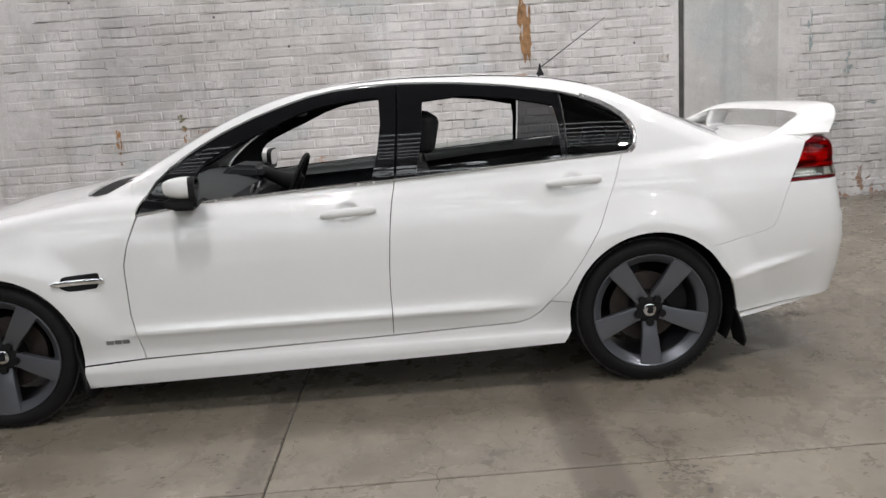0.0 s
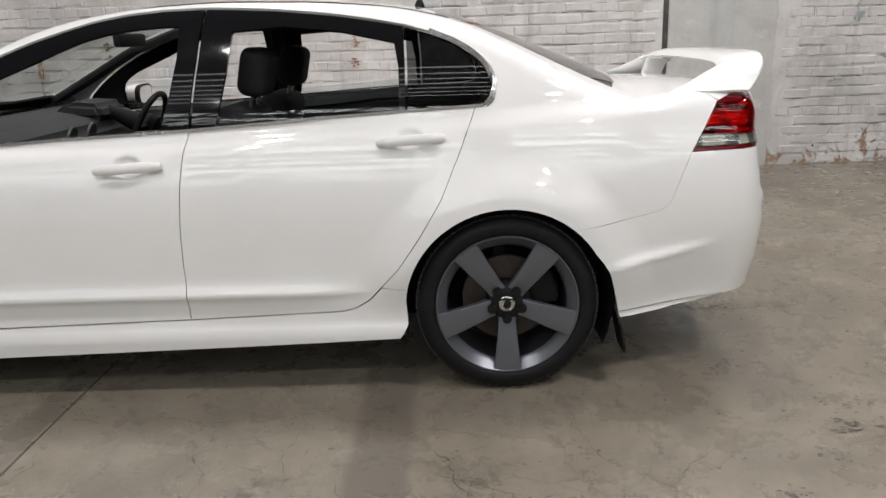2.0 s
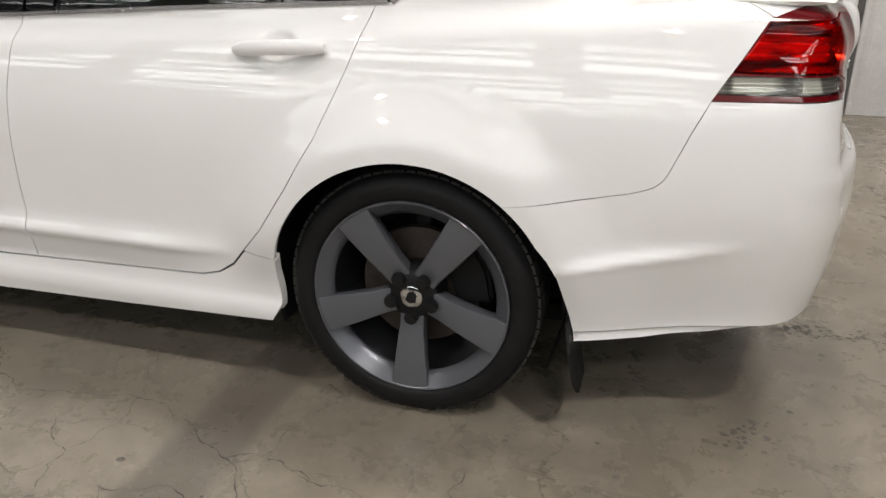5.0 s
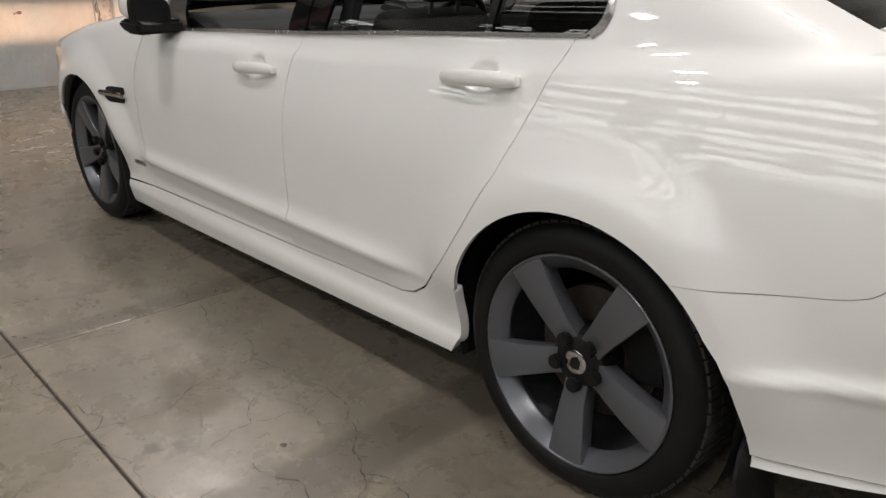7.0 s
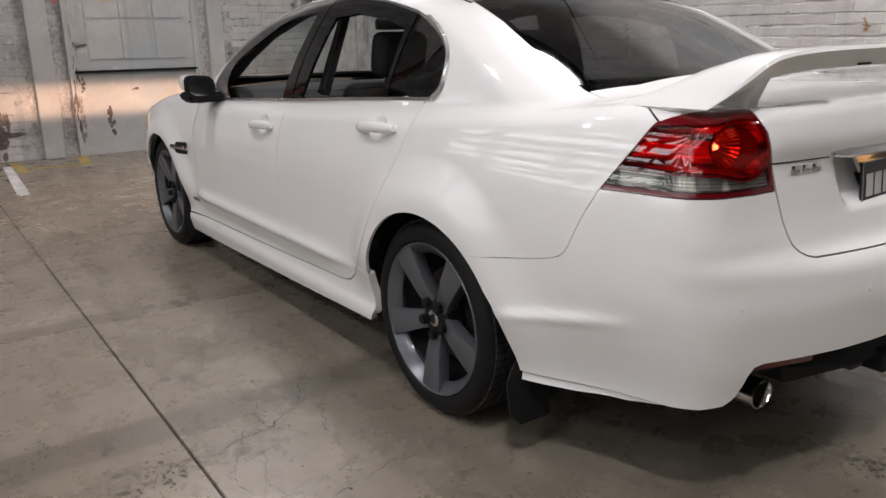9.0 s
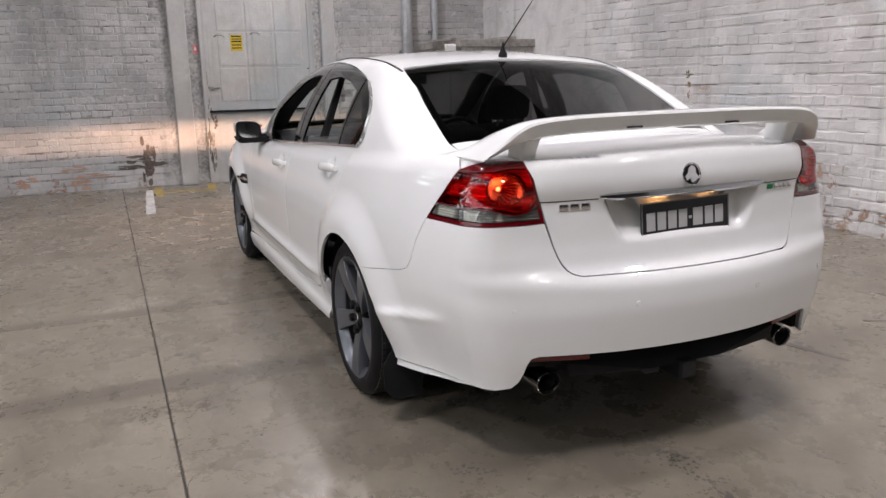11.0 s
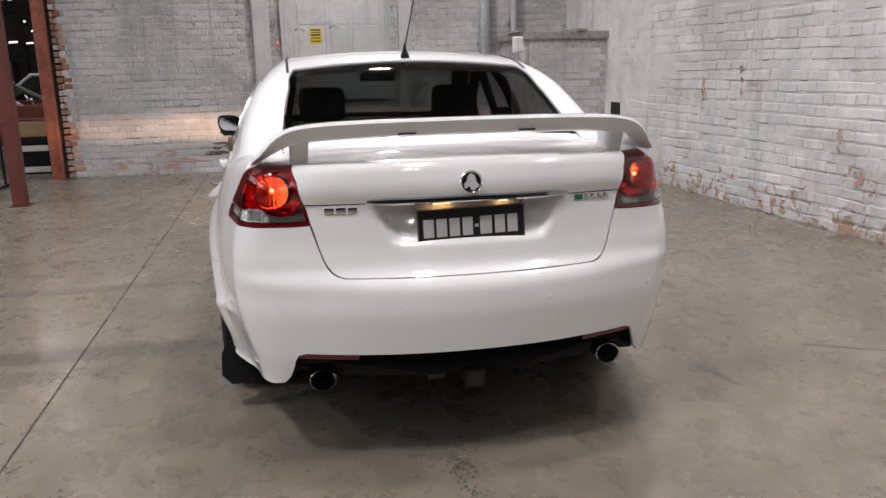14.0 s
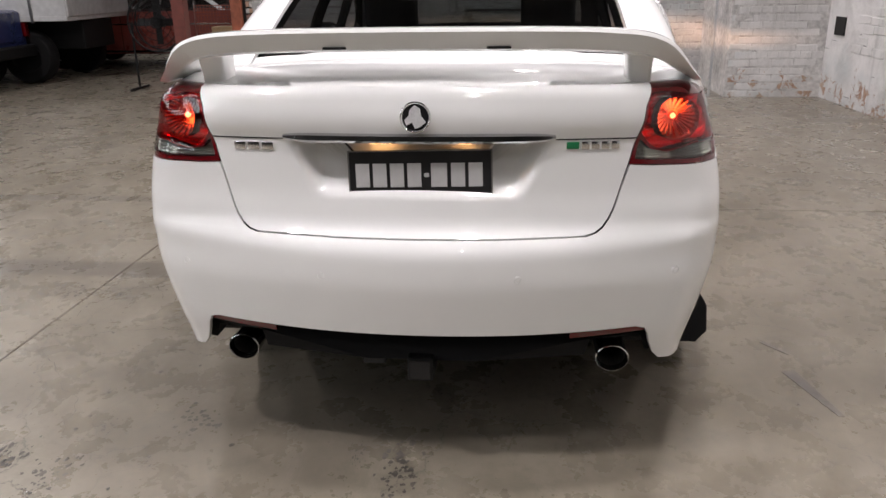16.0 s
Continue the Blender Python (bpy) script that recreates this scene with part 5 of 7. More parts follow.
for y in (-0.38, 0.38):
    bm = bmesh.new()
    cushion(bm, 0.50, 0.50, 0.16, pose(0.01, y, 0.36, 0, -6))
    fs = part("front_seat", bm, "seat", car, "dark cloth bucket seat", True)
    bm = bmesh.new()
    cushion(bm, 0.48, 0.15, 0.62, pose(0.27, y, 0.46, 0, 16))
    part("backrest", bm, "seat", fs, "", True)
    bm = bmesh.new()
    cushion(bm, 0.26, 0.10, 0.19, pose(0.475, y, 1.09, 0, 12))
    part("headrest", bm, "seat", fs, "", True)
    for k in (-0.06, 0.06):
        bm = bmesh.new()
        tube(bm, (0.455, y + k, 1.01), (0.485, y + k, 1.13), 0.007, 8)
        part("headrest_post", bm, "steel", fs)
bm = bmesh.new()
cushion(bm, 1.30, 0.50, 0.16, pose(0.98, 0, 0.36, 0, -8))
bs = part("rear_bench", bm, "seat", car, "dark cloth rear bench", True)
bm = bmesh.new()
cushion(bm, 1.28, 0.15, 0.58, pose(1.24, 0, 0.44, 0, 22))
part("bench_backrest", bm, "seat", bs, "", True)
for y in (-0.40, 0.40):
    bm = bmesh.new()
    cushion(bm, 0.24, 0.09, 0.14, pose(1.50, y, 0.985, 0, 14))
    part("rear_headrest", bm, "seat", bs, "", True)
part("inner_mirror", boxed(-0.02, 0.02, -0.115, 0.115, 1.295, 1.355, 0.015, pose(-0.17, 0.02, 0, 0, 0, -8)), "matt_black", car, "black inner mirror", True)
for s in (-1, 1):
    bm = bmesh.new()
    sweep(bm, [(0.37, 0.70 * s, 1.02), (0.37, 0.64 * s, 1.18), (0.38, 0.575 * s, 1.36), (0.39, 0.55 * s, 1.40)], [(-0.03, -0.015), (0.03, -0.015), (0.03, 0.015), (-0.03, 0.015)])
    part("inner_pillar", bm, "interior", car)

# dark linings of the windscreen pillars
for s in (-1, 1):
    o = np.array([(x, y * s, 0.75) for x, y in WIND_EDGE])
    pts = solve(o, np.tile((0.0, 0.0, 1.0), (len(o), 1)), inset=0.03)
    bm = bmesh.new()
    sweep(bm, [tuple(q) for q in pts], [(-0.05, -0.016), (0.05, -0.016), (0.055, 0.0), (0.05, 0.012), (-0.05, 0.012), (-0.055, 0.0)])
    part("pillar_lining", bm, "interior", car, "", True)

# outer mirrors
for s in (-1, 1):
    bm = bmesh.new()
    rows = []
    cap = [(-0.632, 0.30, 0.40), (-0.622, 0.62, 0.64), (-0.60, 0.86, 0.84), (-0.57, 0.97, 0.96), (-0.545, 1.0, 1.0), (-0.522, 1.0, 1.0)]
    for x, ky, kz in cap:
        ring = []
        for k in range(24):
            a = 2 * math.pi * k / 24
            cy, cz = abs(math.cos(a)) ** 0.6 * (1 if math.cos(a) > 0 else -1), abs(math.sin(a)) ** 0.6 * (1 if math.sin(a) > 0 else -1)
            ring.append(bm.verts.new((x, (0.962 + 0.080 * cy * max(ky, 0.03)) * s, 1.042 + 0.048 * cz * max(kz, 0.03) + 0.010 * cy)))
        rows.append(ring)
    for p, q in zip(rows, rows[1:]):
        for k in range(24):
            bm.faces.new((p[k], p[(k + 1) % 24], q[(k + 1) % 24], q[k]))
    bm.faces.new(rows[0])
    bm.faces.new(rows[-1][::-1])
    mir = part("door_mirror", bm, "paint", car, "white door mirror with black base", True)
    mir.matrix_basis = Matrix.Translation((-0.55, 0.92 * s, 0)) @ Matrix.Rotation(radians(-7 * s), 4, "Z") @ Matrix.Translation((0.55, -0.92 * s, 0))
    bm = bmesh.new()
    last = [(0.962 + 0.079 * abs(math.cos(a)) ** 0.6 * (1 if math.cos(a) > 0 else -1), 1.030 + 0.058 * abs(math.sin(a)) ** 0.6 * (1 if math.sin(a) > 0 else -1) + 0.010 * math.cos(a)) for a in (2 * math.pi * k / 24 for k in range(24))]
    slab(bm, [(y * s, z) for y, z in last], -0.523, -0.497, "x")
    part("mirror_rim", bm, "matt_black", mir, "black mirror surround")
    bm = bmesh.new()
    slab(bm, [((0.962 + (y - 0.962) * 0.86) * s, 1.032 + (z - 1.030) * 0.82) for y, z in last], -0.4968, -0.4945, "x")
    part("mirror_glass", bm, "chrome", mir, "mirror glass")
    bm = bmesh.new()
    slab(bm, [(-0.645, 0.985), (-0.60, 0.953), (-0.50, 0.950), (-0.492, 1.0), (-0.62, 1.006)], 0.83 * s, 1.025 * s, "y")
    bmesh.ops.bevel(bm, geom=bm.edges[:], offset=0.014, segments=3, affect="EDGES")
    part("mirror_arm", bm, "matt_black", mir, "", True)

# door handles, fender vents, small badges
for s in (-1, 1):
    for x0, z0 in ((0.008, 0.872), (1.006, 0.939)):
        dz = (0.952 - 0.939) / 0.24
        bm = bmesh.new()
        pa, pb = on_skin(x0, z0, s)[0], on_skin(x0 + 0.24, z0 + dz * 0.24, s)[0]
        n0 = on_skin(x0, z0, s)[1]
        lifts = [0.010 + 0.022 * math.sin(math.pi * min(max(k / 14, 0.02), 0.98)) ** 0.5 for k in range(15)]
        pts = [tuple(pa.lerp(pb, k / 14) + n0 * lifts[k]) for k in range(15)]
        sweep(bm, pts, [(-0.007, -0.013), (0.003, -0.0185), (0.009, -0.012), (0.011, 0.0), (0.009, 0.012), (0.003, 0.0185), (-0.007, 0.013), (-0.010, 0.0)], scale=[0.5, 0.78, 0.92, 1, 1, 1, 1, 1, 1, 1, 1, 1, 0.96, 0.88, 0.65])
        for k in (0, 1):
            p = pa.lerp(pb, 0.08 + 0.84 * k) + n0 * 0.008
            box(bm, -0.018, 0.018, -0.012, 0.012, -0.012, 0.012, 0.004, m=Matrix.Translation(p) @ Matrix.Rotation(math.atan(dz), 4, "Y").inverted())
        hd = part("door_handle", bm, "paint", car, "white pull handle over a round finger recess", True)
        bm = bmesh.new()
        p = pa.lerp(pb, 0.80) + n0 * 0.0275
        box(bm, -0.0012, 0.0012, -0.003, 0.002, -0.014, 0.014, m=Matrix.Translation(p) @ Matrix.Rotation(math.atan(dz), 4, "Y").inverted())
        part("handle_seam", bm, "matt_black", hd)
    pts = ring_side([(-1.125, 0.690), (-1.02, 0.694), (-0.972, 0.697), (-0.968, 0.668), (-0.985, 0.628), (-1.04, 0.625), (-1.10, 0.626), (-1.135, 0.645)], s)
    vent = skin("fender_vent", ring_rays, soften(pts, 0.12, 2), "matt_black", car, "black side vent with chrome blade", gap=0, inset=-0.002, fine=0.02)
    bm = bmesh.new()
    sweep(bm, [tuple(on_skin(x, 0.661 + 0.015 * (x + 1.165), s, 0.012)[0]) for x in np.linspace(-1.165, -0.948, 12)], [(-0.010, -0.010), (0.004, -0.012), (0.008, 0.0), (0.004, 0.012), (-0.010, 0.010)], scale=[0.5] + [1] * 10 + [0.6])
    part("vent_blade", bm, "chrome", vent, "chrome blade", True)
    bm = bmesh.new()
    for i in range(3):
        p, n0 = on_skin(-0.985 + 0.035 * i + 0.015, 0.374, s, 0.002)
        box(bm, -0.016, 0.014, -0.002, 0.002, -0.009, 0.009, 0.001, m=Matrix.Translation(p) @ Matrix.Shear("XZ", 4, (0.5, 0)))
    part("fender_badge", bm, "steel", car, "small grey badge as plain bars")

# head lamps, lit and thrown on the end wall
for s in (-1, 1):
    hl = ring_side([(-2.05, 0.70), (-1.98, 0.79), (-1.80, 0.855), (-1.76, 0.80), (-1.90, 0.68)], s)
    skin("head_lamp", ring_rays, hl, "clear_lens", car, "clear head lamp", gap=0.002, fine=0.03, inset=-0.001)
for s in (1, -1):
    pts = ring_side([(-2.06, 0.695), (-1.95, 0.595), (-1.84, 0.515)] + arch(-1.4575, 157, 195, n=8) + [(-1.95, 0.22)], s) + ring_side([(-2.10, 0.24)], s)
    skin("front_bumper", ring_rays, pts + ring_side([(-2.14, 0.45), (-2.12, 0.62)], s), "paint", car, fine=0.03)
bm = bmesh.new()
slab(bm, [(-0.66, 0.25), (0.66, 0.25), (0.70, 0.45), (0.62, 0.72), (-0.62, 0.72), (-0.70, 0.45)], -2.20, -2.10, "x")
part("front_grille", bm, "matt_black", car)

# roof aerial
bm = bmesh.new()
lathe(bm, [(0.0, 0.062), (0.004, 0.06), (0.007, 0.04), (0.014, 0.02), (0.021, 0.006), (0.022, -0.01)], 20, m=pose(1.145, 0, 1.432, 90))
aer = part("aerial", bm, "matt_black", car, "thin black roof aerial", True)
bm = bmesh.new()
tube(bm, (1.152, 0, 1.475), (1.505, 0, 1.712), 0.0032, 8, r2=0.0016)
part("aerial_mast", bm, "matt_black", aer)


# ---- the hall ----
NW, EW = pose(0, 3.80, 0, 0, 0, 2.0), pose(-6.25, 0, 0, 0, 0, 90)
floor = thing("floor", "worn stained concrete floor with cracks and a straight joint", "floor", kind="structure")
# slabs divided by two joints; the far ones reach past every wall
JX, JY = -0.19, -1.67
for x0, x1, y0, y1 in ((-45, JX, JY, 6), (JX, 40, JY, 6), (-45, JX, -40, JY), (JX, 40, -40, JY)):
    g = 0.004
    bm = bmesh.new()
    box(bm, x0 + (g if x0 == JX else 0), x1 - (g if x1 == JX else 0), y0 + (g if y0 == JY else 0), y1 - (g if y1 == JY else 0), -0.15, 0.0)
    bmesh.ops.bevel(bm, geom=[e for e in bm.edges if all(abs(v.co.z) < 1e-5 for v in e.verts)], offset=0.003, segments=1, affect="EDGES")
    part("floor_slab", bm, "floor", floor)
part("joint_filler", boxed(-45, 40, -40, 6, -0.20, -0.008), "joint", floor)


def marking(name, pts, mat, label, z=0.004):
    bm = bmesh.new()
    slab(bm, pts, 0.0005, z, "z")
    return tagged(part(name, bm, mat), label, "floor marking", kind="structure")


marking("floor_marking", [(-5.85, -1.40), (-5.85, -1.32), (-3.95, -1.40), (-3.95, -1.50)], "line_white", "worn white tape line on the concrete floor")
marking("floor_marking", [(-6.1, -1.31), (-6.1, -1.20), (-5.55, -1.21), (-5.25, -1.22), (-5.25, -1.31)], "line_yellow", "worn yellow paint mark on the concrete floor")
marking("floor_marking", [(-5.62, -1.22), (-5.62, -1.16), (-5.50, -0.60), (-5.42, -0.60), (-5.54, -1.22)], "line_yellow", "worn yellow paint line on the concrete floor")
marking("floor_marking", [(-5.5, -0.68), (-5.5, -0.58), (-6.15, -0.52), (-6.15, -0.62)], "line_yellow", "worn yellow paint line on the concrete floor")


def splat(cx, cy, r, seed, mat="dirt_dark", squash=1.0):
    """A ragged stain made of several flat blots."""
    rnd = random.Random(seed)
    bm = bmesh.new()
    for _ in range(int(16 + r * 260)):
        x, y = cx + rnd.gauss(0, r * 0.5), cy + rnd.gauss(0, r * 0.5 * squash)
        k, rr = rnd.randint(6, 11), rnd.uniform(0.02, 0.15) * r * rnd.uniform(0.5, 1.3)
        pts = [(x + rr * rnd.uniform(0.4, 1.3) * math.cos(2 * math.pi * i / k), y + squash * rr * rnd.uniform(0.4, 1.3) * math.sin(2 * math.pi * i / k)) for i in range(k)]
        z = rnd.uniform(0.0006, 0.0016)
        bm.faces.new([bm.verts.new((*p, z)) for p in pts])
    return tagged(part("floor_stain", bm, mat), "dark oily stain on the concrete floor", "stain", kind="stuff")


for i, (x, y, r, q) in enumerate(((1.30, -1.87, 0.10, 0.8), (1.28, -1.73, 0.05, 0.6), (2.31, -0.76, 0.09, 1.0), (2.50, -0.07, 0.11, 0.7), (2.75, -0.04, 0.10, 0.7), (-0.45, -1.37, 0.06, 1), (1.232, -1.40, 0.025, 1), (2.47, 1.36, 0.03, 1), (1.79, 1.9, 0.02, 1), (-0.9, -1.0, 0.05, 0.5), (0.2, -2.1, 0.07, 0.6), (2.55, -1.25, 0.11, 0.5), (2.63, -1.07, 0.08, 0.8), (2.42, -1.42, 0.07, 0.7), (2.22, -1.64, 0.06, 0.9), (2.39, -1.03, 0.05, 0.5), (2.56, -0.82, 0.05, 0.4), (2.88, -0.78, 0.04, 2.0), (1.22, -0.89, 0.05, 0.7), (1.30, -1.77, 0.10, 0.6), (1.03, -1.87, 0.06, 0.6), (0.51, -1.95, 0.06, 0.6), (0.93, -2.05, 0.07, 0.6), (2.48, -0.20, 0.06, 0.4), (2.60, -0.06, 0.07, 0.8))):
    splat(x, y, r, 100 + i, squash=q)
# loose crumbs of rubber and chipped concrete
crumbs = random.Random(61)
bm = bmesh.new()
for x, y in [(1.22, -1.41), (1.64, -1.39), (1.52, -1.42), (2.02, -1.02), (1.89, -1.53), (2.32, -1.54)] + [(crumbs.gauss(2.75, 0.45), crumbs.gauss(-1.15, 0.40)) for _ in range(60)] + [(crumbs.uniform(-2.5, 3.6), crumbs.uniform(-2.6, -1.0)) for _ in range(60)] + [(crumbs.uniform(1.5, 3.8), crumbs.uniform(1.0, 2.8)) for _ in range(40)]:
    r = crumbs.choice((0.003, 0.004, 0.006, 0.009, 0.012))
    k, turn = crumbs.randint(5, 7), crumbs.uniform(0, 6.28)
    foot = [bm.verts.new((x + r * crumbs.uniform(0.6, 1.3) * math.cos(turn + 2 * math.pi * i / k), y + 0.7 * r * crumbs.uniform(0.6, 1.3) * math.sin(turn + 2 * math.pi * i / k), 0.0003)) for i in range(k)]
    peak = bm.verts.new((x, y, 0.0003 + 0.25 * r))
    for i in range(k):
        bm.faces.new((foot[i], foot[(i + 1) % k], peak))
tagged(part("floor_crumbs", bm, "dirt_dark"), "dark crumbs and chips scattered on the concrete floor", "crumbs", kind="stuff")
for x0, y0, x1, y1, w in ((1.62, 1.20, 1.72, 1.26, 0.02), (1.76, 1.87, 1.95, 2.2, 0.025), (1.85, 1.24, 2.15, 1.30, 0.05)):
    d = Vector((x1 - x0, y1 - y0)).normalized()
    marking("floor_stain", [(x0, y0), (x0 + d.y * w, y0 - d.x * w), (x1 + d.y * w * 0.4, y1 - d.x * w * 0.4), (x1, y1)], "scuff", "short dark tyre scuff on the concrete floor", 0.0015)



def floor_crack(line, width, seed):
    """A jagged hairline crack that wanders along a line over the slab, wider in places."""
    rnd = random.Random(seed)
    pts = [Vector(p) for p in line]
    for _ in range(4):
        finer = [pts[0]]
        for a, b in zip(pts, pts[1:]):
            d = b - a
            finer += [(a + b) / 2 + Vector((-d.y, d.x)) * rnd.uniform(-0.17, 0.17), b]
        pts = finer
    bm = bmesh.new()
    last = None
    for k, p in enumerate(pts):
        d = (pts[min(k + 1, len(pts) - 1)] - pts[max(k - 1, 0)]).normalized()
        w = width * rnd.choice((0.25, 0.5, 0.8, 1.0, 1.5)) * min(1.0, 0.3 + 0.2 * (len(pts) - 1 - k))
        off = Vector((-d.y, d.x)) * w / 2
        pair = [bm.verts.new((*(p + off), 0.0005)), bm.verts.new((*(p - off), 0.0005))]
        if last:
            bm.faces.new((last[0], last[1], pair[1], pair[0]))
        last = pair
    part("floor_crack", bm, "crack", floor)


for i, (w, line) in enumerate((
        (3.6, ((-0.53, -1.05), (-0.12, -1.06), (0.23, -1.07), (0.49, -1.09), (0.71, -1.06), (0.88, -1.11), (1.08, -1.23), (1.24, -1.41), (1.29, -1.58), (1.26, -1.80))),
        (2.8, ((0.59, -0.80), (0.72, -1.05))), (3.2, ((1.08, -1.23), (1.21, -1.20), (1.37, -1.25))), (2.4, ((1.12, -1.24), (1.20, -1.05), (1.32, -0.87))),
        (2.8, ((0.45, -1.12), (0.43, -1.27), (0.39, -1.31), (0.46, -1.57), (0.43, -1.8))), (2.0, ((0.55, -1.20), (0.69, -1.32), (0.72, -1.55))), (1.8, ((0.71, -1.06), (0.74, -1.17), (0.69, -1.32))),
        (2.6, ((1.61, -0.92), (1.69, -1.28), (1.71, -1.39), (1.90, -1.60), (2.15, -1.74))), (2.0, ((1.29, -1.24), (1.43, -1.25), (1.70, -1.36))), (1.8, ((1.60, -0.99), (1.54, -0.88))),
        (2.2, ((1.88, -1.58), (2.05, -1.39), (2.22, -1.22), (2.50, -1.10))), (2.0, ((-0.02, -1.06), (-0.22, -0.95), (-0.50, -0.79))), (1.8, ((-0.12, -1.06), (-0.14, -1.30), (-0.16, -1.62))),
        (2.4, ((0.93, -1.62), (0.86, -1.41), (1.16, -1.41), (1.37, -1.3))), (2.4, ((1.16, -1.41), (1.38, -1.57), (1.58, -1.59))), (2.4, ((-0.02, -1.73), (0.38, -1.61), (0.93, -1.62))), (2.4, ((-0.67, -1.55), (-0.54, -1.24), (-0.63, -0.86))))):
    floor_crack(line, w / 1000, 300 + i)

# walls
north = thing("wall_north", "whitewashed old brick wall with flaking paint", "wall", kind="structure")
bm = boxed(-6.6, 9.0, 0.0, 0.35, 0, 7.0, m=NW)
part("wall_core", bm, "brick_n", north)
east = thing("wall_west", "grey painted brick end wall with piers and a door", "wall", kind="structure")
part("wall_core", boxed(-3.40, 4.2, 0.0, 0.35, 0, 7.0, m=EW), "mortar_e", east)
part("wall_core", boxed(-7.5, -3.40, 0.0, 0.35, 3.6, 7.0, m=EW), "mortar_n", east)

# smooth rendered bay in the brick wall
part("rendered_bay", boxed(3.33, 4.34, -0.016, 0.01, 0, 4.0, 0.004, NW), "render", north, "smooth grey rendered bay")
# solid strip, not cut in; its dark colour stands for the gap's shade
part("wall_gap", boxed(3.275, 3.326, -0.004, 0.01, 0, 4.0, m=NW), "gap_grey", north, "dark strip painted as a shaded upright gap")
# dark patch on the wall face; the recess and its shade are only colour
hole = thing("recess_shade", "dark square patch painted as a shaded recess in the brick wall", "recess", kind="structure")
part("recess", boxed(-4.66, -4.42, -0.014, 0.003, 0.70, 0.89, m=NW), "dark", hole)

def wall_splat(frame_m, cu, cz, ru, rz, mat, seed, label, y=-0.0155, n=14):
    rnd = random.Random(seed)
    bm = bmesh.new()
    for _ in range(n):
        u, z = cu + rnd.gauss(0, ru * 0.4), cz + rnd.gauss(0, rz * 0.45)
        k = rnd.randint(7, 12)
        a, b = rnd.uniform(0.2, 0.6) * ru, rnd.uniform(0.1, 0.35) * rz
        yy = y - rnd.uniform(0, 0.001)
        bm.faces.new([bm.verts.new(frame_m @ Vector((u + a * rnd.uniform(0.4, 1.2) * math.cos(2 * math.pi * i / k), yy, z + b * rnd.uniform(0.4, 1.2) * math.sin(2 * math.pi * i / k)))) for i in range(k)])
    return tagged(part("wall_stain", bm, mat), label, "stain", kind="stuff")


wall_splat(NW, 1.66, 1.95, 0.07, 0.45, "rust", 31, "rusty run down the whitewashed brick", n=26)
wall_splat(NW, -1.86, 1.28, 0.05, 0.07, "dirt_green", 32, "mossy flake on the whitewashed brick", n=9)
wall_splat(NW, -1.84, 1.13, 0.025, 0.10, "rust", 33, "rusty flake on the whitewashed brick", n=8)
wall_splat(NW, -2.50, 1.10, 0.03, 0.16, "rust", 34, "rusty flake on the whitewashed brick", n=9)
wall_splat(NW, 0.40, 1.10, 0.05, 0.05, "clay_red", 35, "bare red clay on the whitewashed brick", n=8)
wall_splat(NW, 0.42, 1.27, 0.04, 0.05, "rust", 36, "bare clay on the whitewashed brick", n=8)
wall_splat(NW, -0.50, 0.78, 0.05, 0.08, "clay_pale", 37, "bare pale clay on the whitewashed brick", n=8)
wall_splat(NW, -0.24, 0.46, 0.06, 0.10, "clay_pale", 38, "bare pale clay on the whitewashed brick", n=9)
wall_splat(EW, -1.32, 0.28, 0.09, 0.40, "dirt_deep", 39, "dark oily splash on the end wall", y=-0.012, n=20)
wall_splat(EW, 0.15, 0.71, 0.05, 0.05, "dirt_purple", 40, "dark scuff on the door skirt", y=-0.0365, n=7)
wall_splat(EW, -0.43, 0.78, 0.05, 0.13, "dirt_deep", 42, "dark mould on the door skirt", y=-0.0365, n=9)
wall_splat(EW, -0.17, 0.42, 0.05, 0.22, "dirt_deep", 41, "dark torn scuff on the door skirt", y=-0.0365, n=12)
for i, (u, z, a, b) in enumerate(((4.7, 1.7, 0.03, 0.3), (5.1, 1.4, 0.06, 0.12), (5.5, 1.9, 0.03, 0.3), (4.95, 0.8, 0.08, 0.03), (5.4, 1.0, 0.10, 0.03))):
    wall_splat(NW, u, z, a, b, "dirt_teal", 50 + i, "faded teal smear on the whitewashed brick", n=8)

wear = random.Random(77)
for i in range(5):
    u, z, a, b = wear.choice(((-0.52, 1.2, 0.03, 0.5), (-0.50, 0.5, 0.04, 0.35), (0.90, 0.6, 0.03, 0.4), (0.2, 0.90, 0.45, 0.02)))
    wall_splat(EW, u + wear.uniform(-0.03, 0.03), z + wear.uniform(-0.2, 0.2) * (b > 0.2), a, b, wear.choice(("dirt_brown", "dirt_brown", "scuff")), 200 + i, "brown grime on the worn door and its frame", y=-0.0725 if u in (-0.52, -0.50, 0.90) else -0.0368, n=9)
for i in range(6):
    wall_splat(EW, wear.uniform(-3.2, -1.0), wear.uniform(0.05, 0.35), wear.uniform(0.1, 0.3), wear.uniform(0.03, 0.10), wear.choice(("dirt_brown", "scuff", "clay_pale")), 230 + i, "grime along the foot of the end wall", y=-0.0095, n=10)

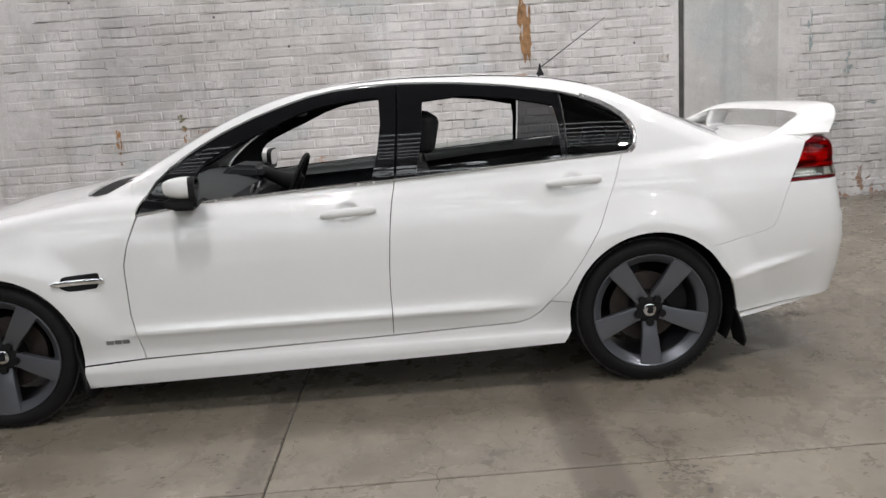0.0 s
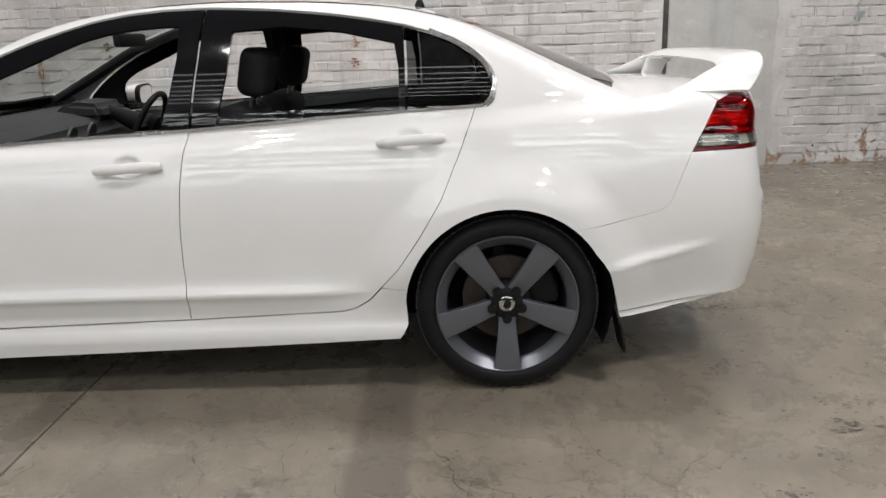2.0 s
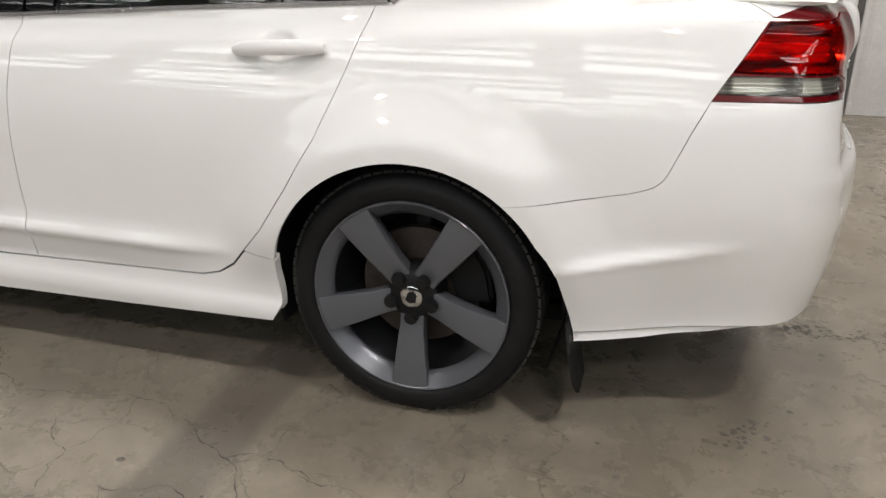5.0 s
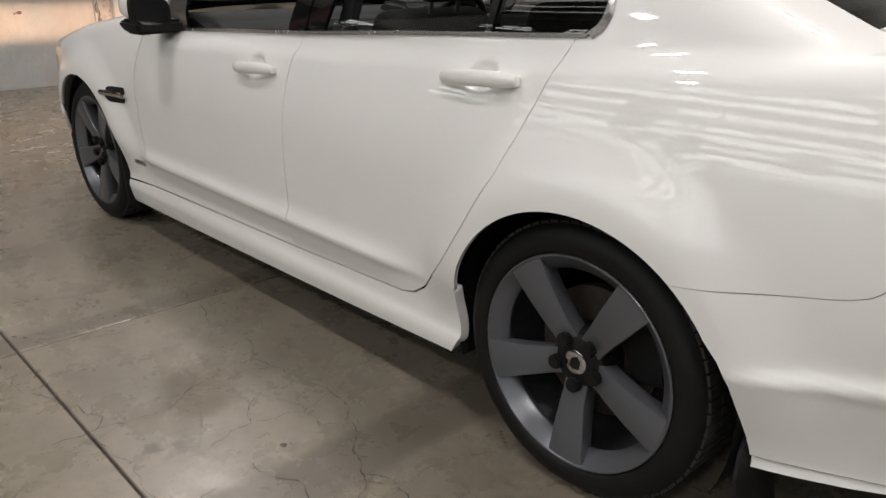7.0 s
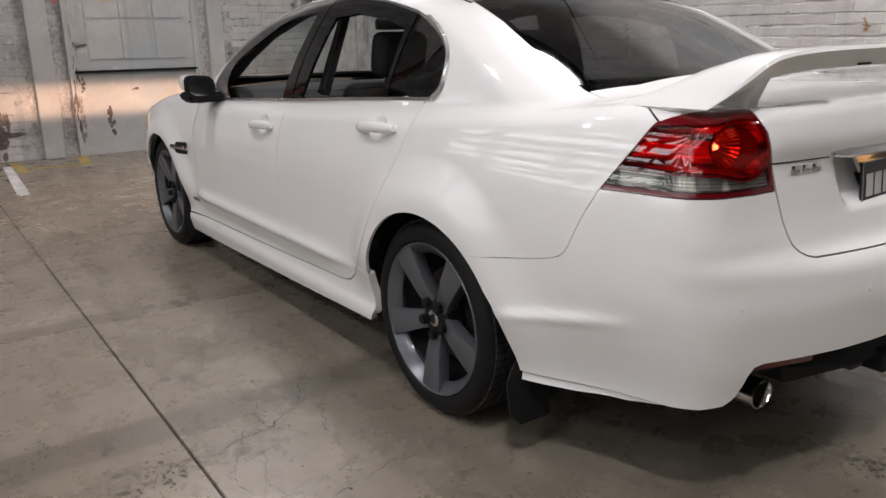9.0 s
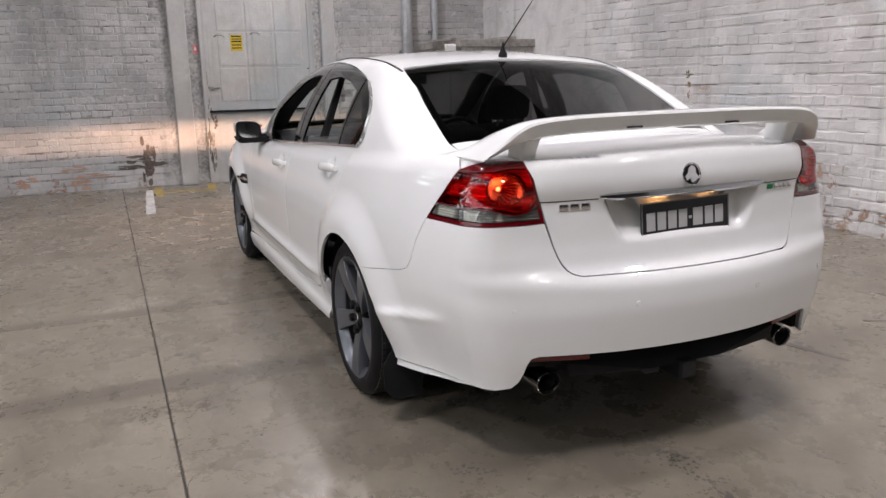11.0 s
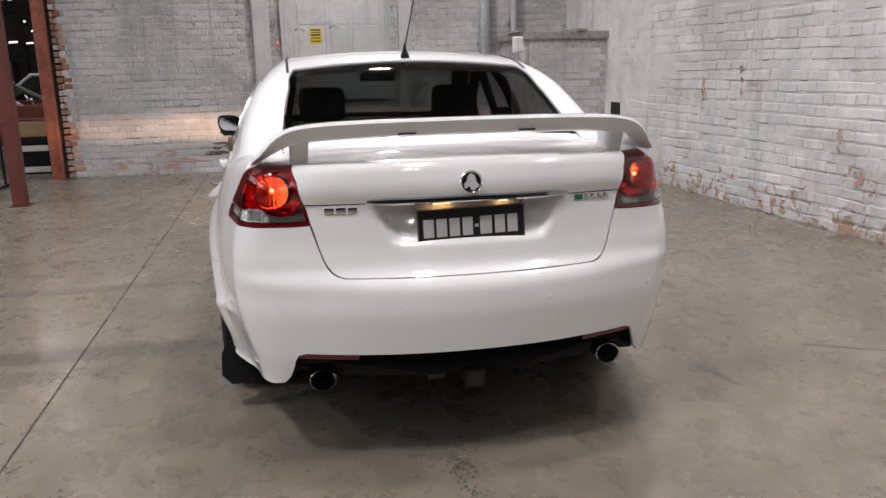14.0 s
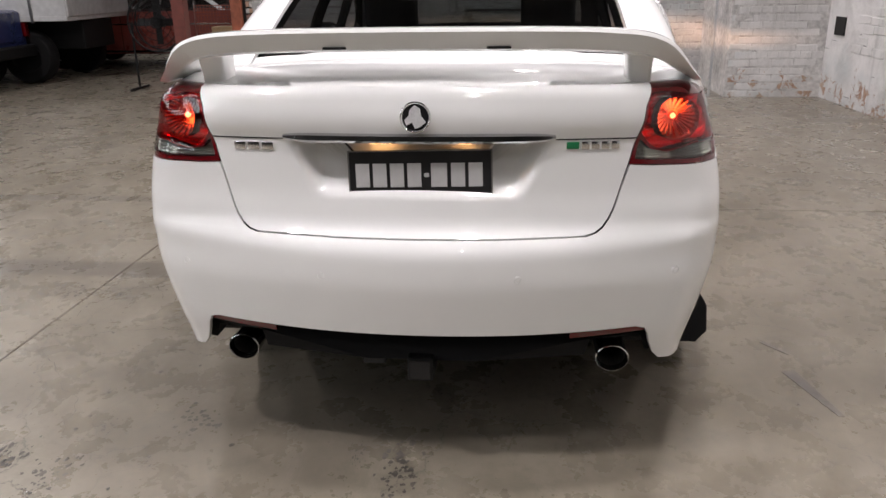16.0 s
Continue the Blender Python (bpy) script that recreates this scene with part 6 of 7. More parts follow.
# end wall: piers, door, pipes, signs
for a, b in ((-0.93, -0.71), (1.06, 1.25)):
    bm = boxed(a, b, -0.09, 0.0, 0, 4.5, 0.012, EW)
    tagged(part("wall_pier", bm, "render"), "grey painted square pier on the end wall", "pier", kind="structure")
door = thing("door_1", "white painted sliding metal door with raised panels", "door", kind="structure")
part("door_frame", boxed(-0.56, -0.47, -0.07, 0.0, 0, 4.2, 0.006, EW), "door_white", door)
part("door_frame", boxed(0.87, 0.95, -0.07, 0.0, 0, 4.2, 0.006, EW), "door_white", door)
part("door_leaf", boxed(-0.47, 0.87, -0.05, 0.0, 0.94, 4.0, 0.004, EW), "door_white", door)
part("door_skirt", boxed(-0.47, 0.87, -0.035, 0.0, 0.0, 0.925, 0.004, EW), "render", door, "scuffed painted board")
for z0 in (1.06, 1.52, 1.97, 2.43, 2.89, 3.35):
    for i in range(3):
        w = (0.80 + 0.33) / 3
        part("door_panel", boxed(-0.34 + w * i + 0.012, -0.34 + w * (i + 1) - 0.012, -0.064, -0.05, z0 + 0.012, z0 + 0.44, 0.006, EW), "door_white", door)
part("door_ledge", boxed(-0.50, 0.89, -0.085, 0.0, 0.93, 0.955, 0.003, EW), "matt_black", door)
bm = bmesh.new()
tube(bm, (-0.45, -0.055, 1.24), (-0.45, -0.10, 1.24), 0.03, 14)
tube(bm, (-0.45, -0.10, 1.24), (-0.35, -0.11, 1.25), 0.012, 10)
bmesh.ops.transform(bm, matrix=EW, verts=bm.verts)
part("door_handle", bm, "steel", door, "rusty lever handle")
for y0, z0 in ((-0.37, 1.90), (0.10, 1.93)):
    bm = bmesh.new()
    sweep(bm, [(y0, -0.066, z0), (y0 + 0.03, -0.10, z0 + 0.02), (y0 + 0.10, -0.10, z0 + 0.015), (y0 + 0.13, -0.066, z0 - 0.005)], circle(0.008, 6))
    bmesh.ops.transform(bm, matrix=EW, verts=bm.verts)
    part("pull_handle", bm, "steel", door)
sign = thing("warning_sign", "yellow warning sign with black bars on the door", "sign")
part("sign_plate", boxed(-0.165, -0.01, -0.070, -0.066, 1.72, 1.925, 0.001, EW), "yellow", sign)
for z0, h in ((1.895, 0.018), (1.865, 0.012), (1.83, 0.020), (1.80, 0.008), (1.785, 0.008), (1.75, 0.014)):
    part("sign_bar", boxed(-0.15, -0.025, -0.0715, -0.070, z0, z0 + h, m=EW), "matt_black", sign)
sg = thing("small_sign", "small faded red sign on the wall", "sign")
part("sign_plate", boxed(-0.64, -0.575, -0.012, -0.006, 1.69, 1.80, 0.001, EW), "pink", sg)
part("sign_bar", boxed(-0.62, -0.595, -0.0135, -0.012, 1.73, 1.77, m=EW), "white_plastic", sg)
for nm, y, r, low, lb in (("downpipe", 2.31, 0.075, 1.52, "fat galvanised downpipe ending halfway up the end wall"), ("conduit", 2.74, 0.045, 1.80, "slim galvanised conduit on the end wall")):
    pipe = thing(nm, lb, "pipe")
    bm = bmesh.new()
    tube(bm, (y, -0.10, low), (y, -0.10, 5.0), r, 20)
    bmesh.ops.transform(bm, matrix=EW, verts=bm.verts)
    part("pipe", bm, "galv", pipe, "", True)
    for z in (low + 0.15, 2.6, 4.0):
        part("bracket", boxed(y - r - 0.02, y + r + 0.02, -0.05, 0.0, z, z + 0.04, 0.003, EW), "steel", pipe)

# low brick enclosure in the corner
annex = thing("brick_enclosure", "low white painted brick enclosure with a timber top in the corner", "enclosure", kind="structure")
part("enclosure_core", boxed(-6.24, -4.87, 2.57, 3.66, 0, 1.72), "mortar_n", annex)
bm = boxed(-6.22, -4.80, 2.52, 3.66, 1.70, 1.80, 0.01)
part("top", bm, "timber", annex, "weathered white timber top")
part("plank", boxed(-5.6, -4.86, 2.65, 2.83, 1.80, 1.825, 0.004, pose(0, 0, 0, 0, 0, 2)), "timber", annex)
part("plank", boxed(-5.9, -4.84, 3.0, 3.14, 1.80, 1.83, 0.004, pose(0, 0, 0, 0, 0, -2)), "timber", annex)
sw = thing("switch_box", "white plastic switch box beside the enclosure", "switch")
part("case", boxed(-4.95, -4.86, 2.36, 2.49, 1.54, 1.74, 0.012), "white_plastic", sw)
part("lid", boxed(-4.865, -4.85, 2.375, 2.475, 1.555, 1.725, 0.006), "white_plastic", sw)
bm = bmesh.new()
tube(bm, (-4.92, 2.42, 0.0), (-4.92, 2.42, 1.54), 0.016, 10)
part("riser", bm, "galv", sw)

# opening at the end wall's other side: steel jamb and broken brick edge
jamb = thing("steel_jamb", "red oxide steel jamb at the wide opening", "jamb", kind="structure")
part("channel", boxed(-3.69, -3.55, -0.06, 0.36, 0, 3.7, 0.006, EW), "orange_oxide", jamb)
part("flange", boxed(-3.565, -3.53, -0.08, -0.0, 0, 3.7, 0.003, EW), "orange_oxide", jamb)
# solid dark bar painted as the shaded slot
part("slot", boxed(-3.53, -3.49, -0.02, 0.34, 0, 3.7, 0.0, EW), "dark", jamb)
post = thing("steel_column", "red oxide square steel column on a base plate", "column", kind="structure")
part("shaft", boxed(-4.07, -3.93, -3.50, -3.365, 0.012, 5.6, 0.008), "red_oxide", post)
part("base_plate", boxed(-4.10, -3.90, -3.53, -3.335, 0, 0.012, 0.003), "red_oxide", post)

# far hall: shelving, fan, barrier mesh, old cars
rack = thing("tool_trolley", "black trolley with white drawers by the opening", "trolley")
part("frame", boxed(-7.30, -6.95, -4.33, -3.86, 0, 0.52, 0.01), "matt_black", rack)
for z in (0.0, 0.30):
    part("drawer", boxed(-6.96, -6.935, -4.29, -3.90, z + 0.02, z + 0.10, 0.006), "white_plastic", rack)
tagged(part("cardboard_box", boxed(-7.28, -6.98, -4.30, -3.88, 0.52, 0.72, 0.008), "cardboard"), "brown cardboard box on the trolley", "box")

fan = thing("drum_fan", "round black workshop fan with wire guard", "fan")
fc = Vector((-5.6, -4.45, 0.86))
for r, dx in ((0.36, -0.10), (0.36, 0.10), (0.30, 0.10), (0.22, 0.10), (0.14, 0.10), (0.07, 0.10)):
    bm = bmesh.new()
    sweep(bm, [tuple(fc + Vector((dx, r * math.cos(2 * math.pi * k / 36), r * math.sin(2 * math.pi * k / 36)))) for k in range(36)], circle(0.006 if r < 0.33 else 0.012, 5), closed=True)
    part("guard_ring", bm, "matt_black", fan)
for k in range(16):
    a = 2 * math.pi * k / 16
    bm = bmesh.new()
    tube(bm, tuple(fc + Vector((0.10, 0, 0))), tuple(fc + Vector((0.10, 0.36 * math.cos(a), 0.36 * math.sin(a)))), 0.003, 5)
    part("guard_wire", bm, "matt_black", fan)
bm = bmesh.new()
tube(bm, tuple(fc + Vector((-0.14, 0, 0))), tuple(fc + Vector((0.08, 0, 0))), 0.07, 14)
for k in range(4):
    box(bm, -0.005, 0.005, 0.05, 0.28, -0.05, 0.05, m=Matrix.Translation(fc) @ Matrix.Rotation(k * math.pi / 2, 4, "X") @ Matrix.Rotation(0.4, 4, "Y"))
part("blade", bm, "matt_black", fan)
for y in (-0.32, 0.32):
    bm = bmesh.new()
    tube(bm, tuple(fc + Vector((0, y * 1.15, 0))), tuple(fc + Vector((0, y * 1.15, -0.82))), 0.016, 8)
    tube(bm, tuple(fc + Vector((-0.25, y * 1.15, -0.84))), tuple(fc + Vector((0.25, y * 1.15, -0.84))), 0.018, 8)
    part("stand", bm, "matt_black", fan)

mesh_fence = thing("barrier_mesh", "orange plastic barrier mesh hung before the old car", "barrier")
bm = bmesh.new()
for k in range(34):
    y = -4.8 + 0.05 * k
    box(bm, -7.62, -7.617, y, y + 0.010, 0.5, 1.0)
for k in range(11):
    z = 0.5 + 0.05 * k
    box(bm, -7.6165, -7.6135, -4.8, -3.1, z, z + 0.010)
part("net", bm, "orange_net", mesh_fence)
for y in (-4.8, -3.1):
    bm = bmesh.new()
    tube(bm, (-7.63, y, 0), (-7.63, y, 1.05), 0.012, 8)
    part("stake", bm, "steel", mesh_fence)


def old_car(name, label, base, rz, length, height, mat, roof_mat, top):
    """A parked car seen far off: side profile given width, with wheels, glass and trim."""
    c = thing(name, label, "car", base, rz=rz)
    L = length / 2
    prof = [(-L, 0.42), (-L, 0.72), (-L * 0.97, 0.80), (-L * 0.45, 0.90), (L * 0.62, 0.92), (L * 0.98, 0.86), (L, 0.70), (L, 0.40), (L * 0.9, 0.24), (-L * 0.9, 0.24)]
    bm = bmesh.new()
    slab(bm, prof, -0.84, 0.84, "y")
    bmesh.ops.bevel(bm, geom=bm.edges[:], offset=0.05, segments=3, affect="EDGES")
    part("body", bm, mat, c, "", True)
    bm = bmesh.new()
    rings = []
    for x0, x1, y, z in ((-L * 0.42, L * 0.60, 0.80, 0.88), (-L * 0.14, L * 0.36, 0.62, height)):
        rings.append([bm.verts.new(v) for v in ((x0, -y, z), (x1, -y, z), (x1, y, z), (x0, y, z))])
    for i in range(4):
        bm.faces.new((rings[0][i], rings[0][(i + 1) % 4], rings[1][(i + 1) % 4], rings[1][i]))
    bm.faces.new(rings[1])
    part("cabin_glass", bm, "glass_smoke", c, "dull window glass")
    bm = bmesh.new()
    box(bm, -L * 0.16, L * 0.38, -0.65, 0.65, height - 0.02, height + 0.05, 0.03)
    part("roof", bm, roof_mat, c, "", True)
    for x0, x1 in ((-L * 0.42, -L * 0.14), (L * 0.10, L * 0.12), (L * 0.60, L * 0.36)):
        for s in (-1, 1):
            bm = bmesh.new()
            tube(bm, (x0, 0.80 * s, 0.88), (x1, 0.62 * s, height), 0.035, 8)
            part("pillar", bm, roof_mat, c)
    for x in (-L * 0.62, L * 0.60):
        for s in (-1, 1):
            bm = bmesh.new()
            lathe(bm, [(0.19, 0.0), (0.29, 0.0), (0.32, -0.03), (0.32, -0.17), (0.29, -0.2), (0.19, -0.2)], 28, m=Matrix.Translation((x, 0.86 * s, 0.322)) @ Matrix.Diagonal((1, s, 1, 1)))
            wh = part("wheel", bm, "rubber", c, "", True)
            bm = bmesh.new()
            lathe(bm, [(0.20, -0.012), (0.16, 0.0), (0.06, -0.02), (0.0, -0.005)], 24, m=Matrix.Translation((x, 0.86 * s, 0.322)) @ Matrix.Diagonal((1, s, 1, 1)))
            part("hub_cap", bm, "steel", wh, "", True)
    for s in (-1, 1):
        part("side_trim", boxed(-L * 0.95, L * 0.95, 0.845 * s - 0.006, 0.845 * s + 0.006, 0.70, 0.725, 0.003), "chrome", c)
        part("door_seam", boxed(-L * 0.16, -L * 0.16 + 0.008, 0.842 * s - 0.004, 0.842 * s + 0.004, 0.30, 0.88), "dark", c)
        part("side_trim", boxed(-L * 0.9, L * 0.9, 0.84 * s - 0.006, 0.84 * s + 0.006, 0.27, 0.30, 0.003), "chrome", c)
    for x in (-L - 0.03, L - 0.05):
        part("bumper", boxed(x, x + 0.08, -0.85, 0.85, 0.42, 0.54, 0.02), "chrome", c)
    return c


old_car("old_coupe", "dusty maroon classic coupe with a pale roof", (-8.95, -5.9, 0), 90, 4.7, 1.22, "maroon", "tray", 1.3)
old_car("parked_sedan", "dusty pale sedan parked deep in the far hall", (-12.6, -5.0, 0), 75, 4.6, 1.36, "tray", "tray", 1.36)

# white tray truck and dark blue utility beside it
ute = thing("tray_truck", "white tray truck with galvanised drop-side tray and ladder frame", "truck", (-7.0, -7.52, 0), rz=92)
part("tray_floor", boxed(-1.5, 1.5, -0.95, 0.95, 0.86, 0.93, 0.01), "tray", ute)
for s in (-1, 1):
    part("tray_side", boxed(-1.5, 1.5, 0.93 * s - 0.015, 0.93 * s + 0.015, 0.92, 1.20, 0.006), "tray", ute)
    for x in (-1.0, -0.5, 0.0, 0.5, 1.0):
        part("stake", boxed(x - 0.02, x + 0.02, 0.95 * s - 0.012, 0.95 * s + 0.012, 0.84, 1.21, 0.004), "steel", ute)
part("tail_gate", boxed(1.48, 1.52, -0.93, 0.93, 0.92, 1.20, 0.006), "tray", ute)
bm = bmesh.new()
for x in (-1.45, 1.3):
    for y in (-0.85, 0.85):
        tube(bm, (x, y, 0.93), (x, y, 1.9), 0.022, 8)
    tube(bm, (x, -0.85, 1.9), (x, 0.85, 1.9), 0.022, 8)
for y in (-0.85, 0.85):
    tube(bm, (-1.6, y, 1.9), (1.45, y, 1.9), 0.022, 8)
tube(bm, (-1.45, -0.85, 1.4), (-1.45, 0.85, 1.4), 0.022, 8)
part("ladder_frame", bm, "white_plastic", ute)
part("chassis", boxed(-1.9, 1.45, -0.45, 0.45, 0.45, 0.85, 0.02), "matt_black", ute)
part("cab", boxed(-3.2, -1.55, -0.86, 0.86, 0.5, 1.65, 0.08), "white_plastic", ute)
for x in (-2.6, 0.75):
    for s in (-1, 1):
        bm = bmesh.new()
        lathe(bm, [(0.0, 0.0), (0.20, 0.0), (0.22, 0.02), (0.34, 0.02), (0.37, -0.02), (0.37, -0.2), (0.0, -0.2)], 28, m=Matrix.Translation((x, 0.82 * s, 0.372)) @ Matrix.Diagonal((1, s, 1, 1)))
        part("wheel", bm, "rubber", ute, "", True)
blue = thing("utility", "dark blue utility with a plain tailgate, parked", "car", (-5.3, -8.0, 0), rz=92)
part("body", boxed(-1.6, 1.35, -0.86, 0.86, 0.42, 1.02, 0.06), "blue", blue)
part("tail_gate", boxed(1.33, 1.38, -0.72, 0.72, 0.60, 1.0, 0.02), "blue", blue)
part("bumper", boxed(1.36, 1.48, -0.85, 0.85, 0.40, 0.56, 0.03), "matt_black", blue)
part("cab", boxed(-1.6, -0.2, -0.74, 0.74, 1.0, 1.48, 0.12), "blue", blue)
for s in (-1, 1):
    part("tail_lamp", boxed(1.34, 1.40, 0.80 * s - 0.05, 0.80 * s + 0.05, 0.66, 0.96, 0.01), "red_dark", blue)
for x in (-1.3, 0.7):
    for s in (-1, 1):
        bm = bmesh.new()
        lathe(bm, [(0.0, 0.0), (0.20, 0.0), (0.30, 0.01), (0.33, -0.02), (0.33, -0.2), (0.0, -0.2)], 28, m=Matrix.Translation((x, 0.80 * s, 0.332)) @ Matrix.Diagonal((1, s, 1, 1)))
        part("wheel", bm, "rubber", blue, "", True)

# added outer walls and roof shut out the sky; their dark colour cuts bounce
def wall_slab(name, x0, x1, y0, y1, z0, z1, mat, label):
    return tagged(part(name, boxed(x0, x1, y0, y1, z0, z1), mat), label, "wall", kind="structure")


wall_slab("wall_south", -30, 17, -36.4, -36.0, 0, 7, "hall_dark", "unseen plain wall added to close the hall, coloured dark to cut bounce light")
wall_slab("wall_east", 16.6, 17.0, -36, 5.5, 0, 7, "hall_dark", "unseen plain wall added to close the hall, coloured dark to cut bounce light")
wall_slab("wall_north_end", 8.3, 17.0, 4.15, 4.5, 0, 7, "hall_dark", "unseen plain wall added to close the hall, coloured dark to cut bounce light")
wall_slab("wall_far", -30.4, -30, -36, 5.5, 0, 7, "hall_dark", "plain wall added to close the far hall, coloured dark to keep it dim")
wall_slab("wall_back", -30, -6.6, 3.4, 3.8, 0, 7, "hall_dark", "plain wall added to close the far hall, coloured dark to keep it dim")
roof = thing("ceiling", "dark saw-tooth roof lining with bright skylight strips", "ceiling", kind="structure")
bm = bmesh.new()
box(bm, -30.5, 17.5, -36.5, 6, 7.0, 7.1)
part("roof_sheet", bm, "roof_dark", roof)
# glazed strips: steep saw-tooth lights running along the hall
for y in (-9.5, -13.5, -18.0, -24.0):
    bm = bmesh.new()
    for k in range(22):
        x = -13.5 + 1.27 * k
        if (k * 7 + int(-y)) % 11 in (0, 5):
            continue
        for z0, z1 in ((4.95, 5.26), (5.50, 5.80), (6.15, 6.55)):
            for x2 in (x + 0.03, x + 0.66):
                vs = [bm.verts.new(v) for v in ((x2, y - 0.4 * (z0 - 5), z0), (x2 + 0.55, y - 0.4 * (z0 - 5), z0), (x2 + 0.55, y - 0.4 * (z1 - 5), z1), (x2, y - 0.4 * (z1 - 5), z1))]
                bm.faces.new(vs)
    part("skylight", bm, "skylight", roof, "bright glazed strip")
    bm = bmesh.new()
    for k in range(12):
        x = -13.5 + 2.54 * k
        tube(bm, (x, y + 0.15, 5.2), (x + 1.27, y + 0.15, 6.7), 0.075, 6)
        tube(bm, (x + 1.27, y + 0.15, 6.7), (x + 2.54, y + 0.15, 5.2), 0.075, 6)
    tube(bm, (-16, y + 0.15, 5.2), (17, y + 0.15, 5.2), 0.07, 6)
    tube(bm, (-16, y + 0.15, 6.7), (17, y + 0.15, 6.7), 0.07, 6)
    tube(bm, (-16, y + 0.05, 6.0), (17, y + 0.05, 6.0), 0.03, 6)
    part("truss", bm, "truss", roof, "dark steel truss")
# added narrow glowing strips under the near roof, for thin stripes in reflections
for k in range(7):
    part("roof_slit", boxed(-13.0, 14.0, -8.7 + 0.56 * k, -8.63 + 0.56 * k, 6.985, 6.996), "stripe_glow", roof, "added thin glowing strip that draws stripes in reflections")
# small far roof panes seen through the opening, broken up by dark trusses
bm = bmesh.new()
rnd = random.Random(21)
for r in range(9):
    for k in range(60):
        if rnd.random() < 0.42:
            continue
        y0, z0 = -22.0 + 0.42 * k + rnd.uniform(-0.15, 0.15), 2.6 + 0.36 * r + rnd.uniform(-0.06, 0.06)
        w, h = rnd.uniform(0.10, 0.36), rnd.uniform(0.03, 0.09)
        bm.faces.new([bm.verts.new((-29.0 + 0.4 * r, y0 + a, z0 + b)) for a, b in ((0, 0), (w, 0.02), (w * 0.9, h), (0.02, h * 0.8))])
part("far_pane", bm, "far_pane", roof, "bright panes of the far roof")["kind"] = "stuff"
for x in (-11.5, -15.0, -19.0, -24.0):
    bm = bmesh.new()
    for z in (3.3 + 0.02 * x, 3.95 + 0.02 * x):
        tube(bm, (x, -24, z + 0.6), (x, 3.3, z + 0.6), 0.05, 6)
    for k in range(34):
        y = -24 + 0.8 * k
        z = 3.9 + 0.02 * x
        tube(bm, (x, y, z), (x, y + 0.4, z + 0.65), 0.03, 6)
        tube(bm, (x, y + 0.4, z + 0.65), (x, y + 0.8, z), 0.03, 6)
    part("truss", bm, "truss", roof, "dark steel truss of the far hall")
for x, y in ((-11.5, -4.1), (-11.5, -9.4), (-15.0, -5.6), (-15.0, -11.0), (-19.0, -6.6), (-24.0, -9.0)):
    col = thing("steel_column", "dark brown steel column deep in the far hall", "column", (x, y, 0), kind="structure")
    part("shaft", boxed(-0.10, 0.10, -0.10, 0.10, 0.012, 5.4, 0.01), "red_oxide" if x > -14 else "truss", col)
    part("base_plate", boxed(-0.15, 0.15, -0.15, 0.15, 0, 0.012, 0.003), "truss", col)
for x, y, w, h, q in ((-13.2, -3.7, 0.9, 1.5, "tray"), (-14.0, -6.6, 1.2, 1.1, "hall_dark"), (-16.5, -4.6, 1.4, 2.1, "timber"), (-17.5, -7.9, 1.1, 1.7, "tray")):
    cab = thing("storage_rack", "dim steel storage rack deep in the far hall", "rack", (x, y, 0))
    for a in (-w / 2, w / 2 - 0.05):
        part("upright", boxed(-0.25, 0.25, a, a + 0.05, 0, h, 0.004), "truss", cab)
    for k in range(3):
        part("shelf", boxed(-0.26, 0.26, -w / 2, w / 2, h * (k + 1) / 3 - 0.04, h * (k + 1) / 3, 0.004), "steel", cab)
        part("carton", boxed(-0.2, 0.2, -w * 0.42, w * (0.1 + 0.1 * k), h * k / 3 + 0.02, h * (k + 1) / 3 - 0.12, 0.01), q, cab)


def high_bay(x, y, z, watts):
    lamp = thing("high_bay_lamp", "unseen hanging high-bay lamp with a round shade, some added as fill", "lamp", (x, y, z), group="high-bay lamps")
    bm = bmesh.new()
    lathe(bm, [(0.05, 0.30), (0.09, 0.22), (0.20, 0.06), (0.23, 0.0), (0.22, 0.0), (0.19, 0.06), (0.07, 0.21)], 32, m=pose(0, 0, 0, 90))
    part("shade", bm, "steel", lamp, "", True)
    bm = bmesh.new()
    lathe(bm, [(0.0, 0.025), (0.185, 0.02)], 32, m=pose(0, 0, 0, 90))
    part("lamp_face", bm, "lamp", lamp, "glowing lamp face")
    bm = bmesh.new()
    tube(bm, (0, 0, 0.28), (0, 0, 7.0 - z), 0.012, 8)
    part("hanger", bm, "matt_black", lamp)
    data = bpy.data.lights.new("high_bay_light", "AREA")
    data.shape, data.size, data.energy, data.color, data.spread = "DISK", 0.28, watts, (1.0, 0.94, 0.965), radians(150)
    li = new("high_bay_light", data)
    li.matrix_world = look((x, y, z - 0.012), (x, y, 0))
    return lamp


# the y -6.4 pair and the x 7.8 lamp are added unseen as fill
for x, y, k in ((-0.6, -2.7, 0.65), (-1.4, -6.4, 1.5), (2.1, 0.7, 0.62), (3.7, 0.2, 0.35), (-0.1, 2.05, 1.10), (4.1, -2.7, 1.4), (4.2, -6.4, 1.3), (4.4, 2.5, 0.55), (7.8, 0.2, 0.25), (-4.5, 0.6, 1.2), (-11.5, -5.5, 0.55)):
    high_bay(x, y, 5.2, HIGHBAY * k)
